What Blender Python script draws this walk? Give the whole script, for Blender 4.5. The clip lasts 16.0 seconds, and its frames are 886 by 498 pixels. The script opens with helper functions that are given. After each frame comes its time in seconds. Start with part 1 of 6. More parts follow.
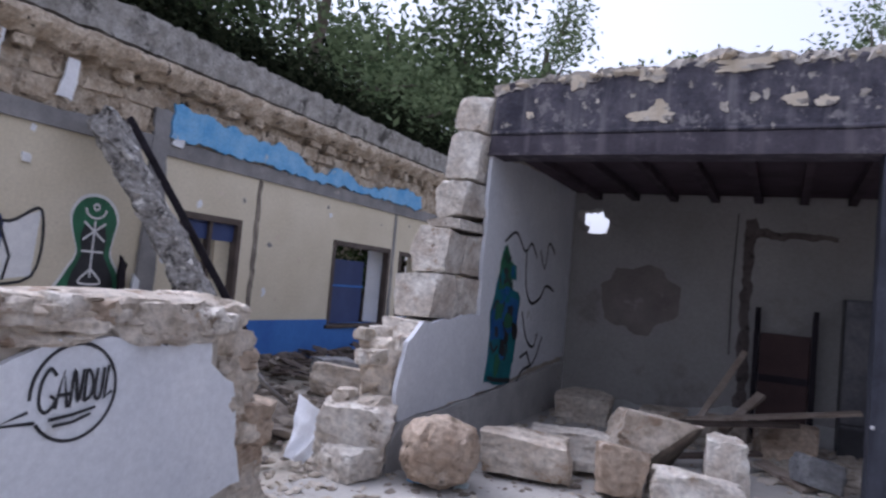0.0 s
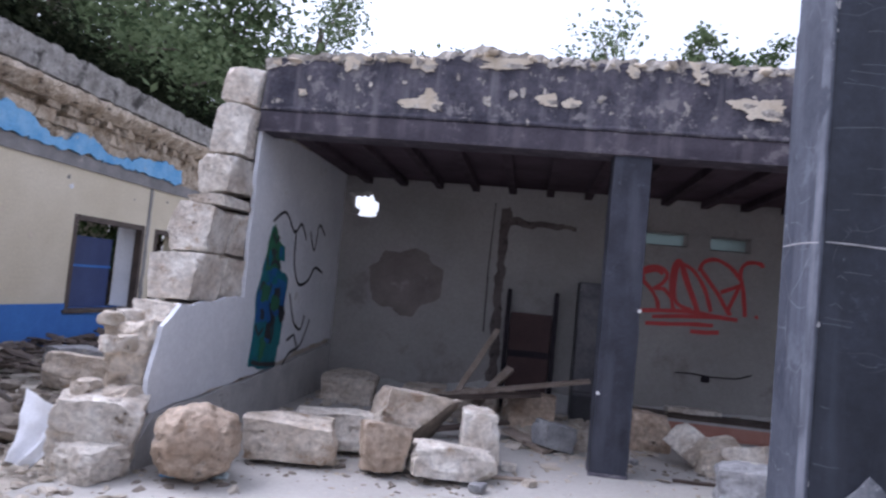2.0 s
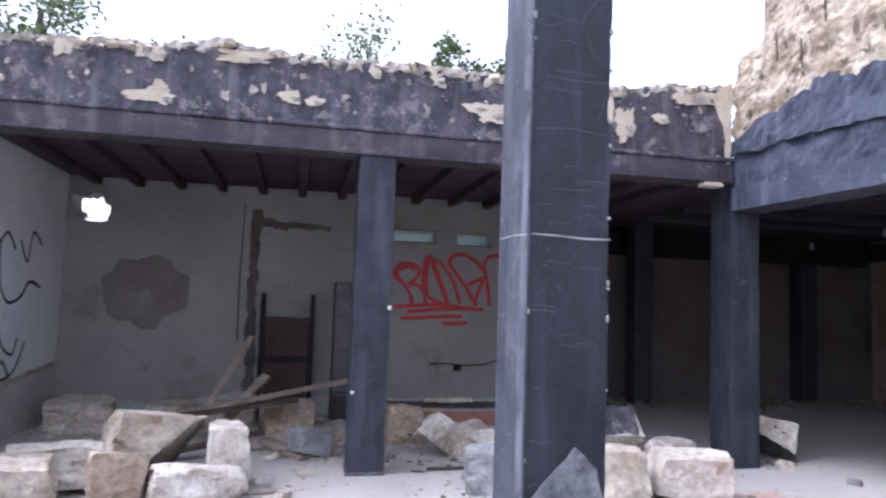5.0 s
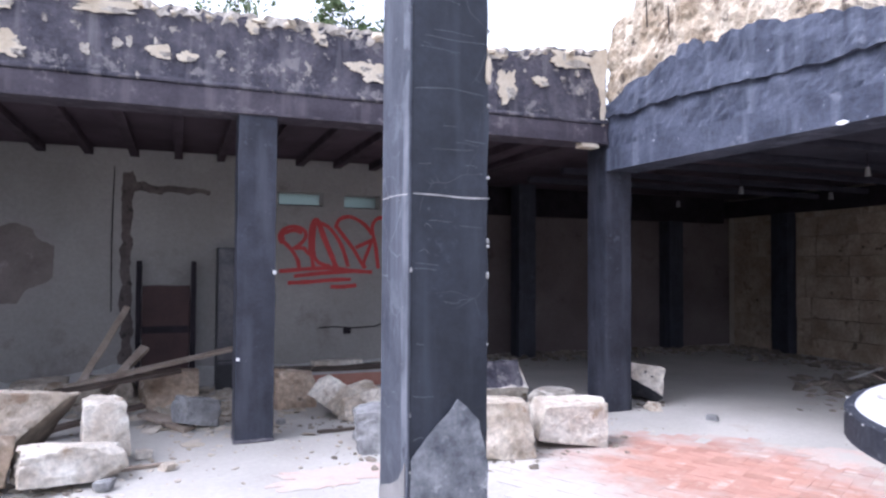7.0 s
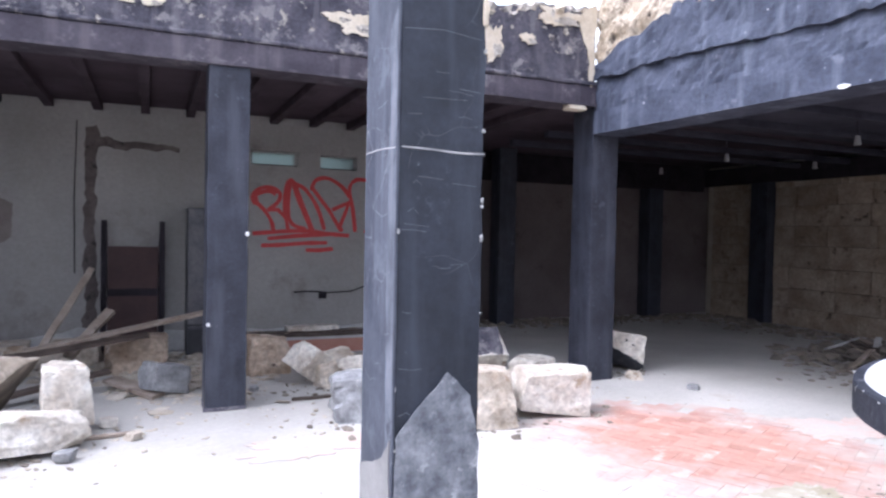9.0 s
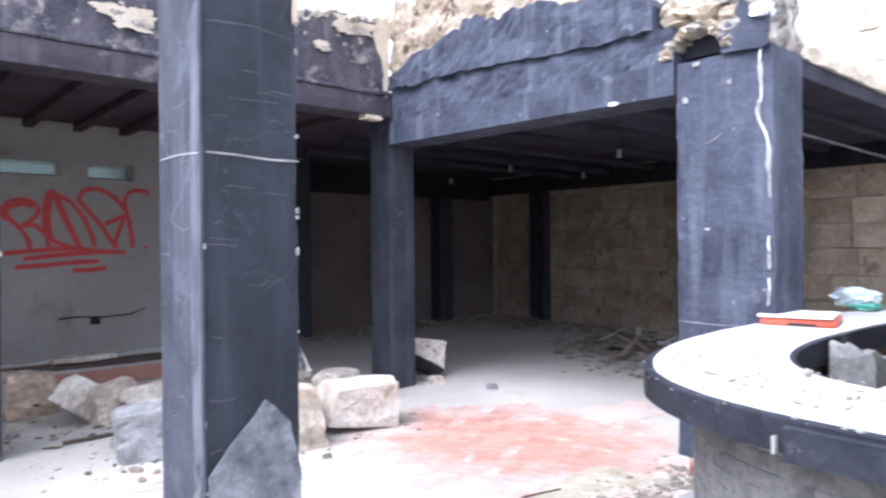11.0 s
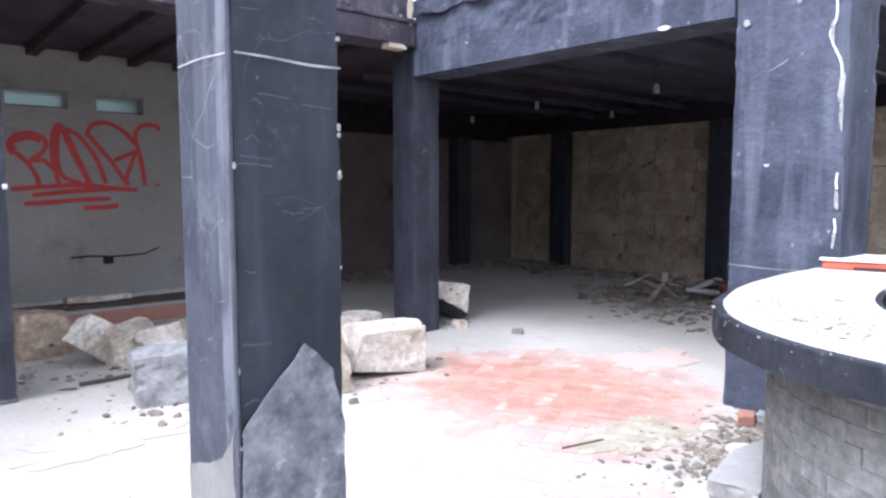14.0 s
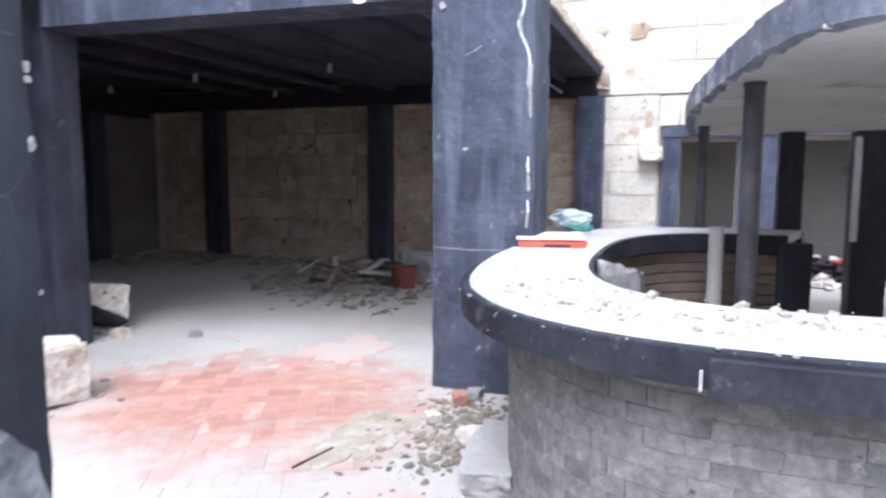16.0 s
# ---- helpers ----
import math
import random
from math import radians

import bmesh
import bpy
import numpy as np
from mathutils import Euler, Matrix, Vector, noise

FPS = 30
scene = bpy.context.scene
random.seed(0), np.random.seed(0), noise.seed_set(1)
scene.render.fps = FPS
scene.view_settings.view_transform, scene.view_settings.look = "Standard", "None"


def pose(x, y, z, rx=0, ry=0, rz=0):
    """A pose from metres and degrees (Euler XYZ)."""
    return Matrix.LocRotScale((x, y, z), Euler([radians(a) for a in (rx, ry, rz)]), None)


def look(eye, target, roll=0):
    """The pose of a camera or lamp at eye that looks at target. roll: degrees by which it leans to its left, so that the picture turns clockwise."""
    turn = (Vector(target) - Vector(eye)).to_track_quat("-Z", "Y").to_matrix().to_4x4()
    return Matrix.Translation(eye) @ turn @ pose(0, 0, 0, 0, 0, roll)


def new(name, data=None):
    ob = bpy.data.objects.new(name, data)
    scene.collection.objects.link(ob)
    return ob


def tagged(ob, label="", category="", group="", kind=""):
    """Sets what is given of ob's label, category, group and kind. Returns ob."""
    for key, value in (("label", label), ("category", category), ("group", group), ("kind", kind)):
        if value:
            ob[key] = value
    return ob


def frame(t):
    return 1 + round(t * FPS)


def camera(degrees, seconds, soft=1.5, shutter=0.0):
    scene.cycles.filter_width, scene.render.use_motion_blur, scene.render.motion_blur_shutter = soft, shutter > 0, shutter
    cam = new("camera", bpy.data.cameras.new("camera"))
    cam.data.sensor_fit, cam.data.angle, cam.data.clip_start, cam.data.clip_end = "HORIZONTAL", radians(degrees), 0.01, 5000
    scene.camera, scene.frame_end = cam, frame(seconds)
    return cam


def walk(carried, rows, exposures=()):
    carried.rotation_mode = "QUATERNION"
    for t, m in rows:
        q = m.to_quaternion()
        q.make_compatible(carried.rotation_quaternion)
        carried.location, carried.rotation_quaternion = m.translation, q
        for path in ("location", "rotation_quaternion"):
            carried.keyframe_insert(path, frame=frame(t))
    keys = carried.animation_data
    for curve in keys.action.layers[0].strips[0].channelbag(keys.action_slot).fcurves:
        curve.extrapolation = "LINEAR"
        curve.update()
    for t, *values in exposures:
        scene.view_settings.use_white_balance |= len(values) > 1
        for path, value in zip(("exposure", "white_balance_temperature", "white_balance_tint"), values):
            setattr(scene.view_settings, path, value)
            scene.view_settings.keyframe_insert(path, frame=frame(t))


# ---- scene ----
cam = camera(66.3, 16.0, soft=2.4, shutter=0.5)
PATH = [
    (0, (0.207, -0.215, 1.431), (-0.698, 1.566, 1.53), 5.2),
    (0.5, (0.204, -0.236, 1.433), (-0.571, 1.605, 1.537), 5.5),
    (1, (0.188, -0.255, 1.416), (-0.396, 1.655, 1.526), 5.1),
    (1.5, (0.197, -0.234, 1.417), (-0.213, 1.721, 1.518), 4.7),
    (2, (0.191, -0.173, 1.419), (-0.072, 1.807, 1.531), 5.5),
    (2.5, (0.209, -0.122, 1.424), (0.056, 1.865, 1.588), 5.2),
    (3, (0.25, -0.076, 1.421), (0.235, 1.919, 1.564), 4.4),
    (3.5, (0.27, -0.056, 1.422), (0.329, 1.938, 1.57), 3.6),
    (4, (0.308, -0.05, 1.428), (0.475, 1.937, 1.581), 2.5),
    (4.5, (0.324, -0.069, 1.434), (0.613, 1.902, 1.606), 2.4),
    (5, (0.343, -0.077, 1.432), (0.755, 1.874, 1.591), 2.0),
    (7.5, (0.387, -0.094, 1.415), (1.127, 1.764, 1.429), 0.5),
    (8, (0.409, -0.047, 1.404), (1.121, 1.822, 1.382), 1.6),
    (10.5, (0.38, 0.307, 1.418), (1.532, 1.942, 1.383), -0.1),
    (11, (0.375, 0.278, 1.412), (1.687, 1.788, 1.401), -0.5),
    (11.5, (0.372, 0.267, 1.416), (1.804, 1.663, 1.424), -0.6),
    (12, (0.374, 0.257, 1.39), (1.82, 1.638, 1.346), 1.7),
    (12.5, (0.369, 0.291, 1.359), (1.765, 1.719, 1.25), 0.9),
    (13, (0.355, 0.335, 1.351), (1.697, 1.806, 1.163), 1.8),
    (13.5, (0.38, 0.421, 1.343), (1.635, 1.959, 1.099), 1.3),
    (14, (0.451, 0.601, 1.352), (1.737, 2.124, 1.181), -0.0),
    (14.5, (0.492, 0.714, 1.369), (1.871, 2.157, 1.252), 0.0),
    (15, (0.485, 0.876, 1.355), (2.108, 2.039, 1.236), -2.4),
    (15.5, (0.498, 1.058, 1.352), (2.272, 1.945, 1.097), 0.7),
    (16, (0.586, 1.166, 1.344), (2.455, 1.845, 1.127), 0.1),
]
walk(cam, [(t, look(eye, target, roll)) for t, eye, target, roll in PATH],
     [(0, -0.52, 5500, 23), (1.5, -0.30, 5500, 23), (3.5, 0.29, 5500, 23), (5, 0.36, 5520, 22), (7.5, 0.60, 5580, 20), (11, 0.80, 5620, 17), (13, 0.77, 5650, 17), (15, 0.70, 5660, 15), (16, 0.56, 5680, 15)])

# ---- world, sun, exposure ----
world = bpy.data.worlds.new("world")
scene.world = world
world.use_nodes = True
wn = world.node_tree.nodes
sky = wn.new("ShaderNodeTexSky")
sky.sky_type = "NISHITA"
sky.sun_disc = False
sky.sun_elevation = radians(55)
sky.sun_rotation = radians(276)
sky.dust_density = 4.0
sky.air_density = 1.4
hazy = wn.new("ShaderNodeHueSaturation")
hazy.inputs["Saturation"].default_value = 0.18
hazy.inputs["Value"].default_value = 2.35
world.node_tree.links.new(sky.outputs[0], hazy.inputs["Color"])
world.node_tree.links.new(hazy.outputs[0], wn["Background"].inputs[0])
wn["Background"].inputs[1].default_value = 0.15
sun = new("sun", bpy.data.lights.new("sun", "SUN"))
sun.data.energy = 0.9
sun.data.angle = radians(25)
sun.data.color = (1.0, 0.96, 0.9)
sun.matrix_world = look((-14, -1, 20), (0, 0.5, 0))


# ---- materials ----
def mat(name, c1, c2, scale=2.0, fine=30.0, rough=0.85, bump=0.4, stain=None, stain_scale=1.2, stain_at=0.58,
        metal=0.0, vary=0.0, depth=0.01, contrast=0.10, crack=None, crack_scale=3.0, crack_width=0.012, streak=None, fixed=False, pits=None, pit_scale=14.0, pit_at=0.60):
    """Two scales of colour, an optional stain, optional fine cracks, relief from both scales."""
    m = bpy.data.materials.new(name)
    m.use_nodes = True
    nt = m.node_tree
    n, l = nt.nodes, nt.links
    bsdf = n["Principled BSDF"]
    bsdf.inputs["Roughness"].default_value = rough
    bsdf.inputs["Metallic"].default_value = metal
    tc = n.new("ShaderNodeTexCoord")
    vec = n.new("ShaderNodeNewGeometry").outputs["Position"] if fixed else tc.outputs["Object"]
    info = n.new("ShaderNodeObjectInfo")
    if vary:
        add = n.new("ShaderNodeVectorMath")
        add.operation = "MULTIPLY_ADD"
        l.new(info.outputs["Random"], add.inputs[0])
        add.inputs[1].default_value = (37.0, 53.0, 71.0)
        l.new(vec, add.inputs[2])
        vec = add.outputs[0]

    def tex(s, detail=6.0, r=0.6):
        t = n.new("ShaderNodeTexNoise")
        t.inputs["Scale"].default_value = s
        t.inputs["Detail"].default_value = detail
        t.inputs["Roughness"].default_value = r
        l.new(vec, t.inputs["Vector"])
        return t.outputs["Fac"]

    def ramp(fac, lo, hi, a=(0, 0, 0), b=(1, 1, 1)):
        r = n.new("ShaderNodeValToRGB")
        r.color_ramp.elements[0].position, r.color_ramp.elements[1].position = lo, hi
        r.color_ramp.elements[0].color, r.color_ramp.elements[1].color = (*a, 1), (*b, 1)
        l.new(fac, r.inputs[0])
        return r.outputs["Color"]

    def mix(fac, a, b, mode="MIX"):
        x = n.new("ShaderNodeMix")
        x.data_type, x.blend_type = "RGBA", mode
        for sock, val in ((x.inputs[0], fac), (x.inputs[6], a), (x.inputs[7], b)):
            if isinstance(val, (int, float)):
                sock.default_value = val
            elif isinstance(val, tuple):
                sock.default_value = (*val, 1)
            else:
                l.new(val, sock)
        return x.outputs[2]

    big, small = tex(scale), tex(fine, 8.0, 0.65)
    col = ramp(big, 0.35, 0.68, c1, c2)
    grain = ramp(small, 0.25, 0.75, (1 - contrast * 1.3,) * 3, (1 + contrast,) * 3)
    col = mix(1.0, col, grain, "MULTIPLY")
    if stain:
        col = mix(ramp(tex(stain_scale, 10.0, 0.7), stain_at, stain_at + 0.07), col, stain)
    if streak:
        sm = n.new("ShaderNodeMapping")
        sm.inputs["Scale"].default_value = (5.0, 5.0, 0.5)
        l.new(vec, sm.inputs["Vector"])
        st = n.new("ShaderNodeTexNoise")
        st.inputs["Scale"].default_value = 1.6
        st.inputs["Detail"].default_value = 6.0
        l.new(sm.outputs[0], st.inputs["Vector"])
        col = mix(ramp(st.outputs["Fac"], 0.52, 0.72), col, streak)
    height = mix(0.5, big, small)
    if pits:
        hole = ramp(tex(pit_scale, 5.0, 0.6), pit_at, pit_at + 0.06)
        col = mix(hole, col, pits)
        height = mix(hole, height, (0.15, 0.15, 0.15))
    if crack:
        vo = n.new("ShaderNodeTexVoronoi")
        vo.feature = "DISTANCE_TO_EDGE"
        vo.inputs["Scale"].default_value = crack_scale
        warp = n.new("ShaderNodeVectorMath")
        warp.operation = "MULTIPLY_ADD"
        wt = n.new("ShaderNodeTexNoise")
        wt.inputs["Scale"].default_value = 2.5
        l.new(vec, wt.inputs["Vector"])
        l.new(wt.outputs["Color"], warp.inputs[0])
        warp.inputs[1].default_value = (0.35, 0.35, 0.35)
        l.new(vec, warp.inputs[2])
        l.new(warp.outputs[0], vo.inputs["Vector"])
        line = ramp(vo.outputs["Distance"], 0.0, crack_width, (1, 1, 1), (0, 0, 0))
        part_of = ramp(tex(1.7, 3.0), 0.5, 0.56)
        line = mix(1.0, line, part_of, "MULTIPLY")
        col = mix(line, col, crack)
    if vary:
        hsv = n.new("ShaderNodeHueSaturation")
        mr = n.new("ShaderNodeMapRange")
        mr.inputs["To Min"].default_value, mr.inputs["To Max"].default_value = 1 - vary, 1 + vary
        l.new(info.outputs["Random"], mr.inputs["Value"])
        l.new(mr.outputs[0], hsv.inputs["Value"])
        l.new(col, hsv.inputs["Color"])
        col = hsv.outputs[0]
    l.new(col, bsdf.inputs["Base Color"])
    if bump:
        b = n.new("ShaderNodeBump")
        b.inputs["Strength"].default_value = bump
        b.inputs["Distance"].default_value = depth
        l.new(height, b.inputs["Height"])
        l.new(b.outputs[0], bsdf.inputs["Normal"])
    return m


LIMESTONE = mat("limestone", (0.46, 0.385, 0.30), (0.76, 0.69, 0.59), 4.5, 20, 0.95, 1.0, (0.33, 0.245, 0.175), 5.0, 0.57, vary=0.10, depth=0.06, contrast=0.34, pits=(0.22, 0.165, 0.12), pit_scale=8, pit_at=0.645)
ROCK_WHITE = mat("pale_limestone", (0.52, 0.45, 0.37), (0.84, 0.80, 0.72), 4.5, 22, 0.95, 1.0, (0.42, 0.33, 0.24), 4.6, 0.585, vary=0.08, depth=0.06, contrast=0.30, pits=(0.30, 0.235, 0.175), pit_scale=8, pit_at=0.65)
ROCK_BROWN = mat("brown_limestone", (0.35, 0.255, 0.18), (0.60, 0.49, 0.38), 4.5, 20, 0.95, 1.0, (0.70, 0.62, 0.53), 4.0, 0.58, vary=0.08, depth=0.06, contrast=0.34, pits=(0.18, 0.13, 0.095), pit_scale=8, pit_at=0.645)
ROCK_GREY = mat("grey_block", (0.19, 0.19, 0.20), (0.35, 0.35, 0.35), 5.0, 26, 0.95, 1.0, (0.52, 0.47, 0.40), 3.0, 0.60, vary=0.08, depth=0.03, contrast=0.25, pits=(0.12, 0.115, 0.11), pit_scale=9, pit_at=0.67)
MORTAR = mat("mortar", (0.42, 0.37, 0.30), (0.54, 0.49, 0.42), 4.0, 35, 0.95, 0.6, depth=0.02)
SOOT = mat("black_wash", (0.022, 0.024, 0.034), (0.05, 0.052, 0.066), 2.5, 30, 0.7, 0.6, (0.15, 0.145, 0.15), 3.0, 0.6, depth=0.012, streak=(0.10, 0.10, 0.11))
SOOT_WALL = mat("sooty_plaster", (0.032, 0.031, 0.046), (0.115, 0.106, 0.128), 3.4, 28, 0.9, 0.9, (0.21, 0.195, 0.20), 6.5, 0.545, depth=0.02, streak=(0.17, 0.16, 0.175), contrast=0.32, pits=(0.36, 0.33, 0.29), pit_scale=9, pit_at=0.635)
BEAM_BLUE = mat("blue_black_wash", (0.024, 0.030, 0.052), (0.066, 0.076, 0.112), 3.0, 28, 0.8, 0.9, (0.11, 0.12, 0.155), 4.0, 0.60, depth=0.018, streak=(0.095, 0.108, 0.145), contrast=0.22, pits=(0.32, 0.32, 0.35), pit_scale=12, pit_at=0.68)
COL_BLACK = mat("column_black", (0.007, 0.0095, 0.017), (0.022, 0.027, 0.041), 4.0, 40, 0.65, 0.5, (0.045, 0.051, 0.069), 5.0, 0.62, depth=0.008, streak=(0.034, 0.041, 0.057), crack=(0.055, 0.06, 0.072), crack_scale=3.1, crack_width=0.007, contrast=0.25, pits=(0.11, 0.12, 0.14), pit_scale=22, pit_at=0.69)
COL_PLAIN = mat("column_plain", (0.014, 0.016, 0.026), (0.036, 0.040, 0.058), 4.0, 40, 0.68, 0.6, (0.062, 0.066, 0.086), 5.0, 0.60, depth=0.010, streak=(0.050, 0.054, 0.072), contrast=0.25, pits=(0.13, 0.13, 0.15), pit_scale=16, pit_at=0.69)
# lighter copy of the column black: light on the side is put into its colour
COL_LIT_SIDE = mat("column_lit_side", (0.028, 0.033, 0.050), (0.072, 0.081, 0.106), 3.5, 40, 0.7, 0.5, (0.10, 0.11, 0.135), 4.0, 0.58, depth=0.008, crack=(0.22, 0.23, 0.25), crack_scale=4.6, crack_width=0.010, contrast=0.22, streak=(0.11, 0.12, 0.15))
COL_GREY = mat("bare_cement", (0.085, 0.092, 0.11), (0.25, 0.26, 0.28), 11.0, 45, 0.95, 0.7, (0.36, 0.37, 0.385), 9.0, 0.57, depth=0.012, contrast=0.25)
STEEL = mat("sooty_steel", (0.036, 0.029, 0.042), (0.082, 0.070, 0.088), 2.0, 35, 0.75, 0.5, (0.15, 0.135, 0.145), 4.0, 0.58, depth=0.006, streak=(0.12, 0.105, 0.118), contrast=0.2)
PLASTER = mat("white_plaster", (0.62, 0.635, 0.67), (0.76, 0.77, 0.79), 1.2, 30, 0.85, 0.35, (0.52, 0.515, 0.50), 2.4, 0.62, depth=0.008, pits=(0.40, 0.38, 0.36), pit_scale=11, pit_at=0.73)
# darker copy of the plaster: the dimness under roofs is put into its grey
PLASTER_DIM = mat("dim_grey_plaster", (0.26, 0.247, 0.235), (0.335, 0.32, 0.305), 0.9, 26, 0.9, 0.3, (0.21, 0.19, 0.182), 0.8, 0.58, depth=0.008)
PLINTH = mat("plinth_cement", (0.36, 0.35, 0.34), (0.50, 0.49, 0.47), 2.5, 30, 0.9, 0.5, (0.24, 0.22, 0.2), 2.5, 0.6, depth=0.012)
# sooty ceilings and joists, lifted and tinted: lens veil is put into the colours
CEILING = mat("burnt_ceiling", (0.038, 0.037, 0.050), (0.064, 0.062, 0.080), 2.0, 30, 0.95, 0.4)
JOIST_EAST = mat("sooty_joist", (0.032, 0.031, 0.042), (0.056, 0.054, 0.070), 4.0, 40, 0.9, 0.5)
VEILED_SOOT = mat("veiled_smoked_boards", (0.062, 0.046, 0.056), (0.098, 0.076, 0.090), 1.6, 30, 0.95, 0.4, (0.045, 0.034, 0.042), 1.2, 0.58)
BURNT_WOOD = mat("burnt_wood", (0.016, 0.014, 0.017), (0.034, 0.029, 0.035), 4.0, 40, 0.9, 0.6)
JOIST_WOOD = mat("smoked_joist", (0.050, 0.037, 0.045), (0.084, 0.065, 0.076), 4.0, 40, 0.9, 0.6)
FLOOR = mat("dusty_cement", (0.36, 0.342, 0.312), (0.47, 0.452, 0.42), 0.7, 25, 0.95, 0.6, (0.41, 0.375, 0.33), 1.4, 0.60, depth=0.010, contrast=0.09, pits=(0.31, 0.29, 0.26), pit_scale=5, pit_at=0.69)
DIRT = mat("pale_dirt", (0.44, 0.40, 0.33), (0.60, 0.55, 0.48), 1.2, 18, 0.97, 0.8, (0.33, 0.29, 0.22), 1.5, 0.6, depth=0.03)
SCRATCH = mat("scratched_paint", (0.07, 0.075, 0.09), (0.14, 0.145, 0.16), 9.0, 45, 0.9, 0.3)
PAINT_OLD = mat("chipped_edge", (0.22, 0.22, 0.22), (0.46, 0.455, 0.44), 12.0, 50, 0.9, 0.3)
ROOF_CONCRETE = mat("broken_concrete", (0.20, 0.19, 0.18), (0.50, 0.48, 0.455), 11.0, 24, 0.95, 1.0, (0.085, 0.08, 0.074), 7.0, 0.54, depth=0.06, contrast=0.35, pits=(0.72, 0.70, 0.66), pit_scale=10, pit_at=0.58)
TILE = mat("red_tile", (0.37, 0.19, 0.145), (0.45, 0.255, 0.205), 3.0, 30, 0.9, 0.4, (0.50, 0.37, 0.315), 3.2, 0.57, vary=0.10, depth=0.006)
tn, tl = TILE.node_tree.nodes, TILE.node_tree.links
geo_in, dust_noise, dust_mix = tn.new("ShaderNodeNewGeometry"), tn.new("ShaderNodeTexNoise"), tn.new("ShaderNodeMix")
spread_map, dist, total, fade = tn.new("ShaderNodeMapping"), tn.new("ShaderNodeVectorMath"), tn.new("ShaderNodeMath"), tn.new("ShaderNodeValToRGB")
spread_map.inputs["Location"].default_value = (-3.96 / 1.04, -3.70 / 1.24, 0)
spread_map.inputs["Scale"].default_value = (1 / 1.04, 1 / 1.24, 0)
dist.operation, total.operation, dust_mix.data_type = "LENGTH", "MULTIPLY_ADD", "RGBA"
dust_noise.inputs["Scale"].default_value, dust_noise.inputs["Detail"].default_value = 2.6, 9.0
dust_noise.inputs["Roughness"].default_value = 0.65
tl.new(geo_in.outputs["Position"], spread_map.inputs["Vector"])
tl.new(geo_in.outputs["Position"], dust_noise.inputs["Vector"])
tl.new(spread_map.outputs[0], dist.inputs[0])
tl.new(dust_noise.outputs["Fac"], total.inputs[0])
total.inputs[1].default_value = 2.0
tl.new(dist.outputs["Value"], total.inputs[2])
fade.color_ramp.elements[0].position, fade.color_ramp.elements[1].position = 0.42, 0.86
shift = tn.new("ShaderNodeMath")
shift.operation = "MULTIPLY_ADD"
shift.inputs[1].default_value, shift.inputs[2].default_value = 0.62, -0.50
tl.new(total.outputs[0], shift.inputs[0])
tl.new(shift.outputs[0], fade.inputs[0])
tl.new(fade.outputs["Color"], dust_mix.inputs[0])
base_in = tn["Principled BSDF"].inputs["Base Color"]
tl.new(base_in.links[0].from_socket, dust_mix.inputs[6])
dust_mix.inputs[7].default_value = (0.43, 0.405, 0.37, 1)
tl.new(dust_mix.outputs[2], base_in)
RED_STEP = mat("red_cement", (0.34, 0.16, 0.12), (0.42, 0.23, 0.18), 2.5, 30, 0.85, 0.4, (0.40, 0.36, 0.33), 2.5, 0.6)
YELLOW = mat("cream_paint", (0.55, 0.49, 0.36), (0.63, 0.57, 0.44), 1.0, 26, 0.85, 0.25, (0.46, 0.40, 0.30), 1.0, 0.64, depth=0.006)
BLUE_BASE = mat("blue_paint", (0.03, 0.12, 0.40), (0.05, 0.18, 0.50), 1.5, 26, 0.75, 0.3, (0.25, 0.30, 0.38), 2.5, 0.66)
BLUE_LIGHT = mat("sky_blue_paint", (0.10, 0.32, 0.60), (0.24, 0.46, 0.69), 3.0, 26, 0.85, 0.5, (0.46, 0.47, 0.46), 3.5, 0.60, contrast=0.15)
BLUE_DARK = mat("dark_blue_paint", (0.018, 0.035, 0.12), (0.035, 0.06, 0.17), 2.0, 26, 0.6, 0.2)
GREY_BEAM = mat("grey_cement", (0.17, 0.165, 0.165), (0.27, 0.26, 0.255), 2.5, 30, 0.92, 0.6, (0.36, 0.34, 0.31), 3.0, 0.62, depth=0.012)
PARAPET = mat("weathered_cement", (0.20, 0.19, 0.172), (0.40, 0.385, 0.36), 5.0, 24, 0.95, 1.0, (0.060, 0.056, 0.050), 2.0, 0.56, depth=0.03, contrast=0.30, pits=(0.09, 0.085, 0.075), pit_scale=9, pit_at=0.62)
OLD_STONE = mat("old_stone", (0.34, 0.265, 0.185), (0.62, 0.54, 0.43), 4.5, 22, 0.95, 1.0, (0.17, 0.125, 0.088), 4.0, 0.57, vary=0.14, depth=0.06, contrast=0.32, pits=(0.09, 0.07, 0.054), pit_scale=6, pit_at=0.615, fixed=True)
DARK_FRAME = mat("dark_wood", (0.05, 0.035, 0.028), (0.10, 0.075, 0.06), 4.0, 40, 0.7, 0.4)
WOOD = mat("weathered_plank", (0.22, 0.17, 0.13), (0.36, 0.30, 0.25), 5.0, 45, 0.85, 0.5, (0.14, 0.10, 0.08), 4.0, 0.6)
COUNTER_TOP = mat("dusty_counter", (0.40, 0.40, 0.41), (0.54, 0.535, 0.53), 2.5, 30, 0.8, 0.4, (0.29, 0.28, 0.27), 5.0, 0.6, contrast=0.15)
FASCIA = mat("counter_fascia", (0.022, 0.024, 0.032), (0.046, 0.048, 0.060), 3.5, 35, 0.65, 0.6, (0.11, 0.112, 0.122), 5.0, 0.59, contrast=0.25, pits=(0.42, 0.42, 0.41), pit_scale=13, pit_at=0.68)
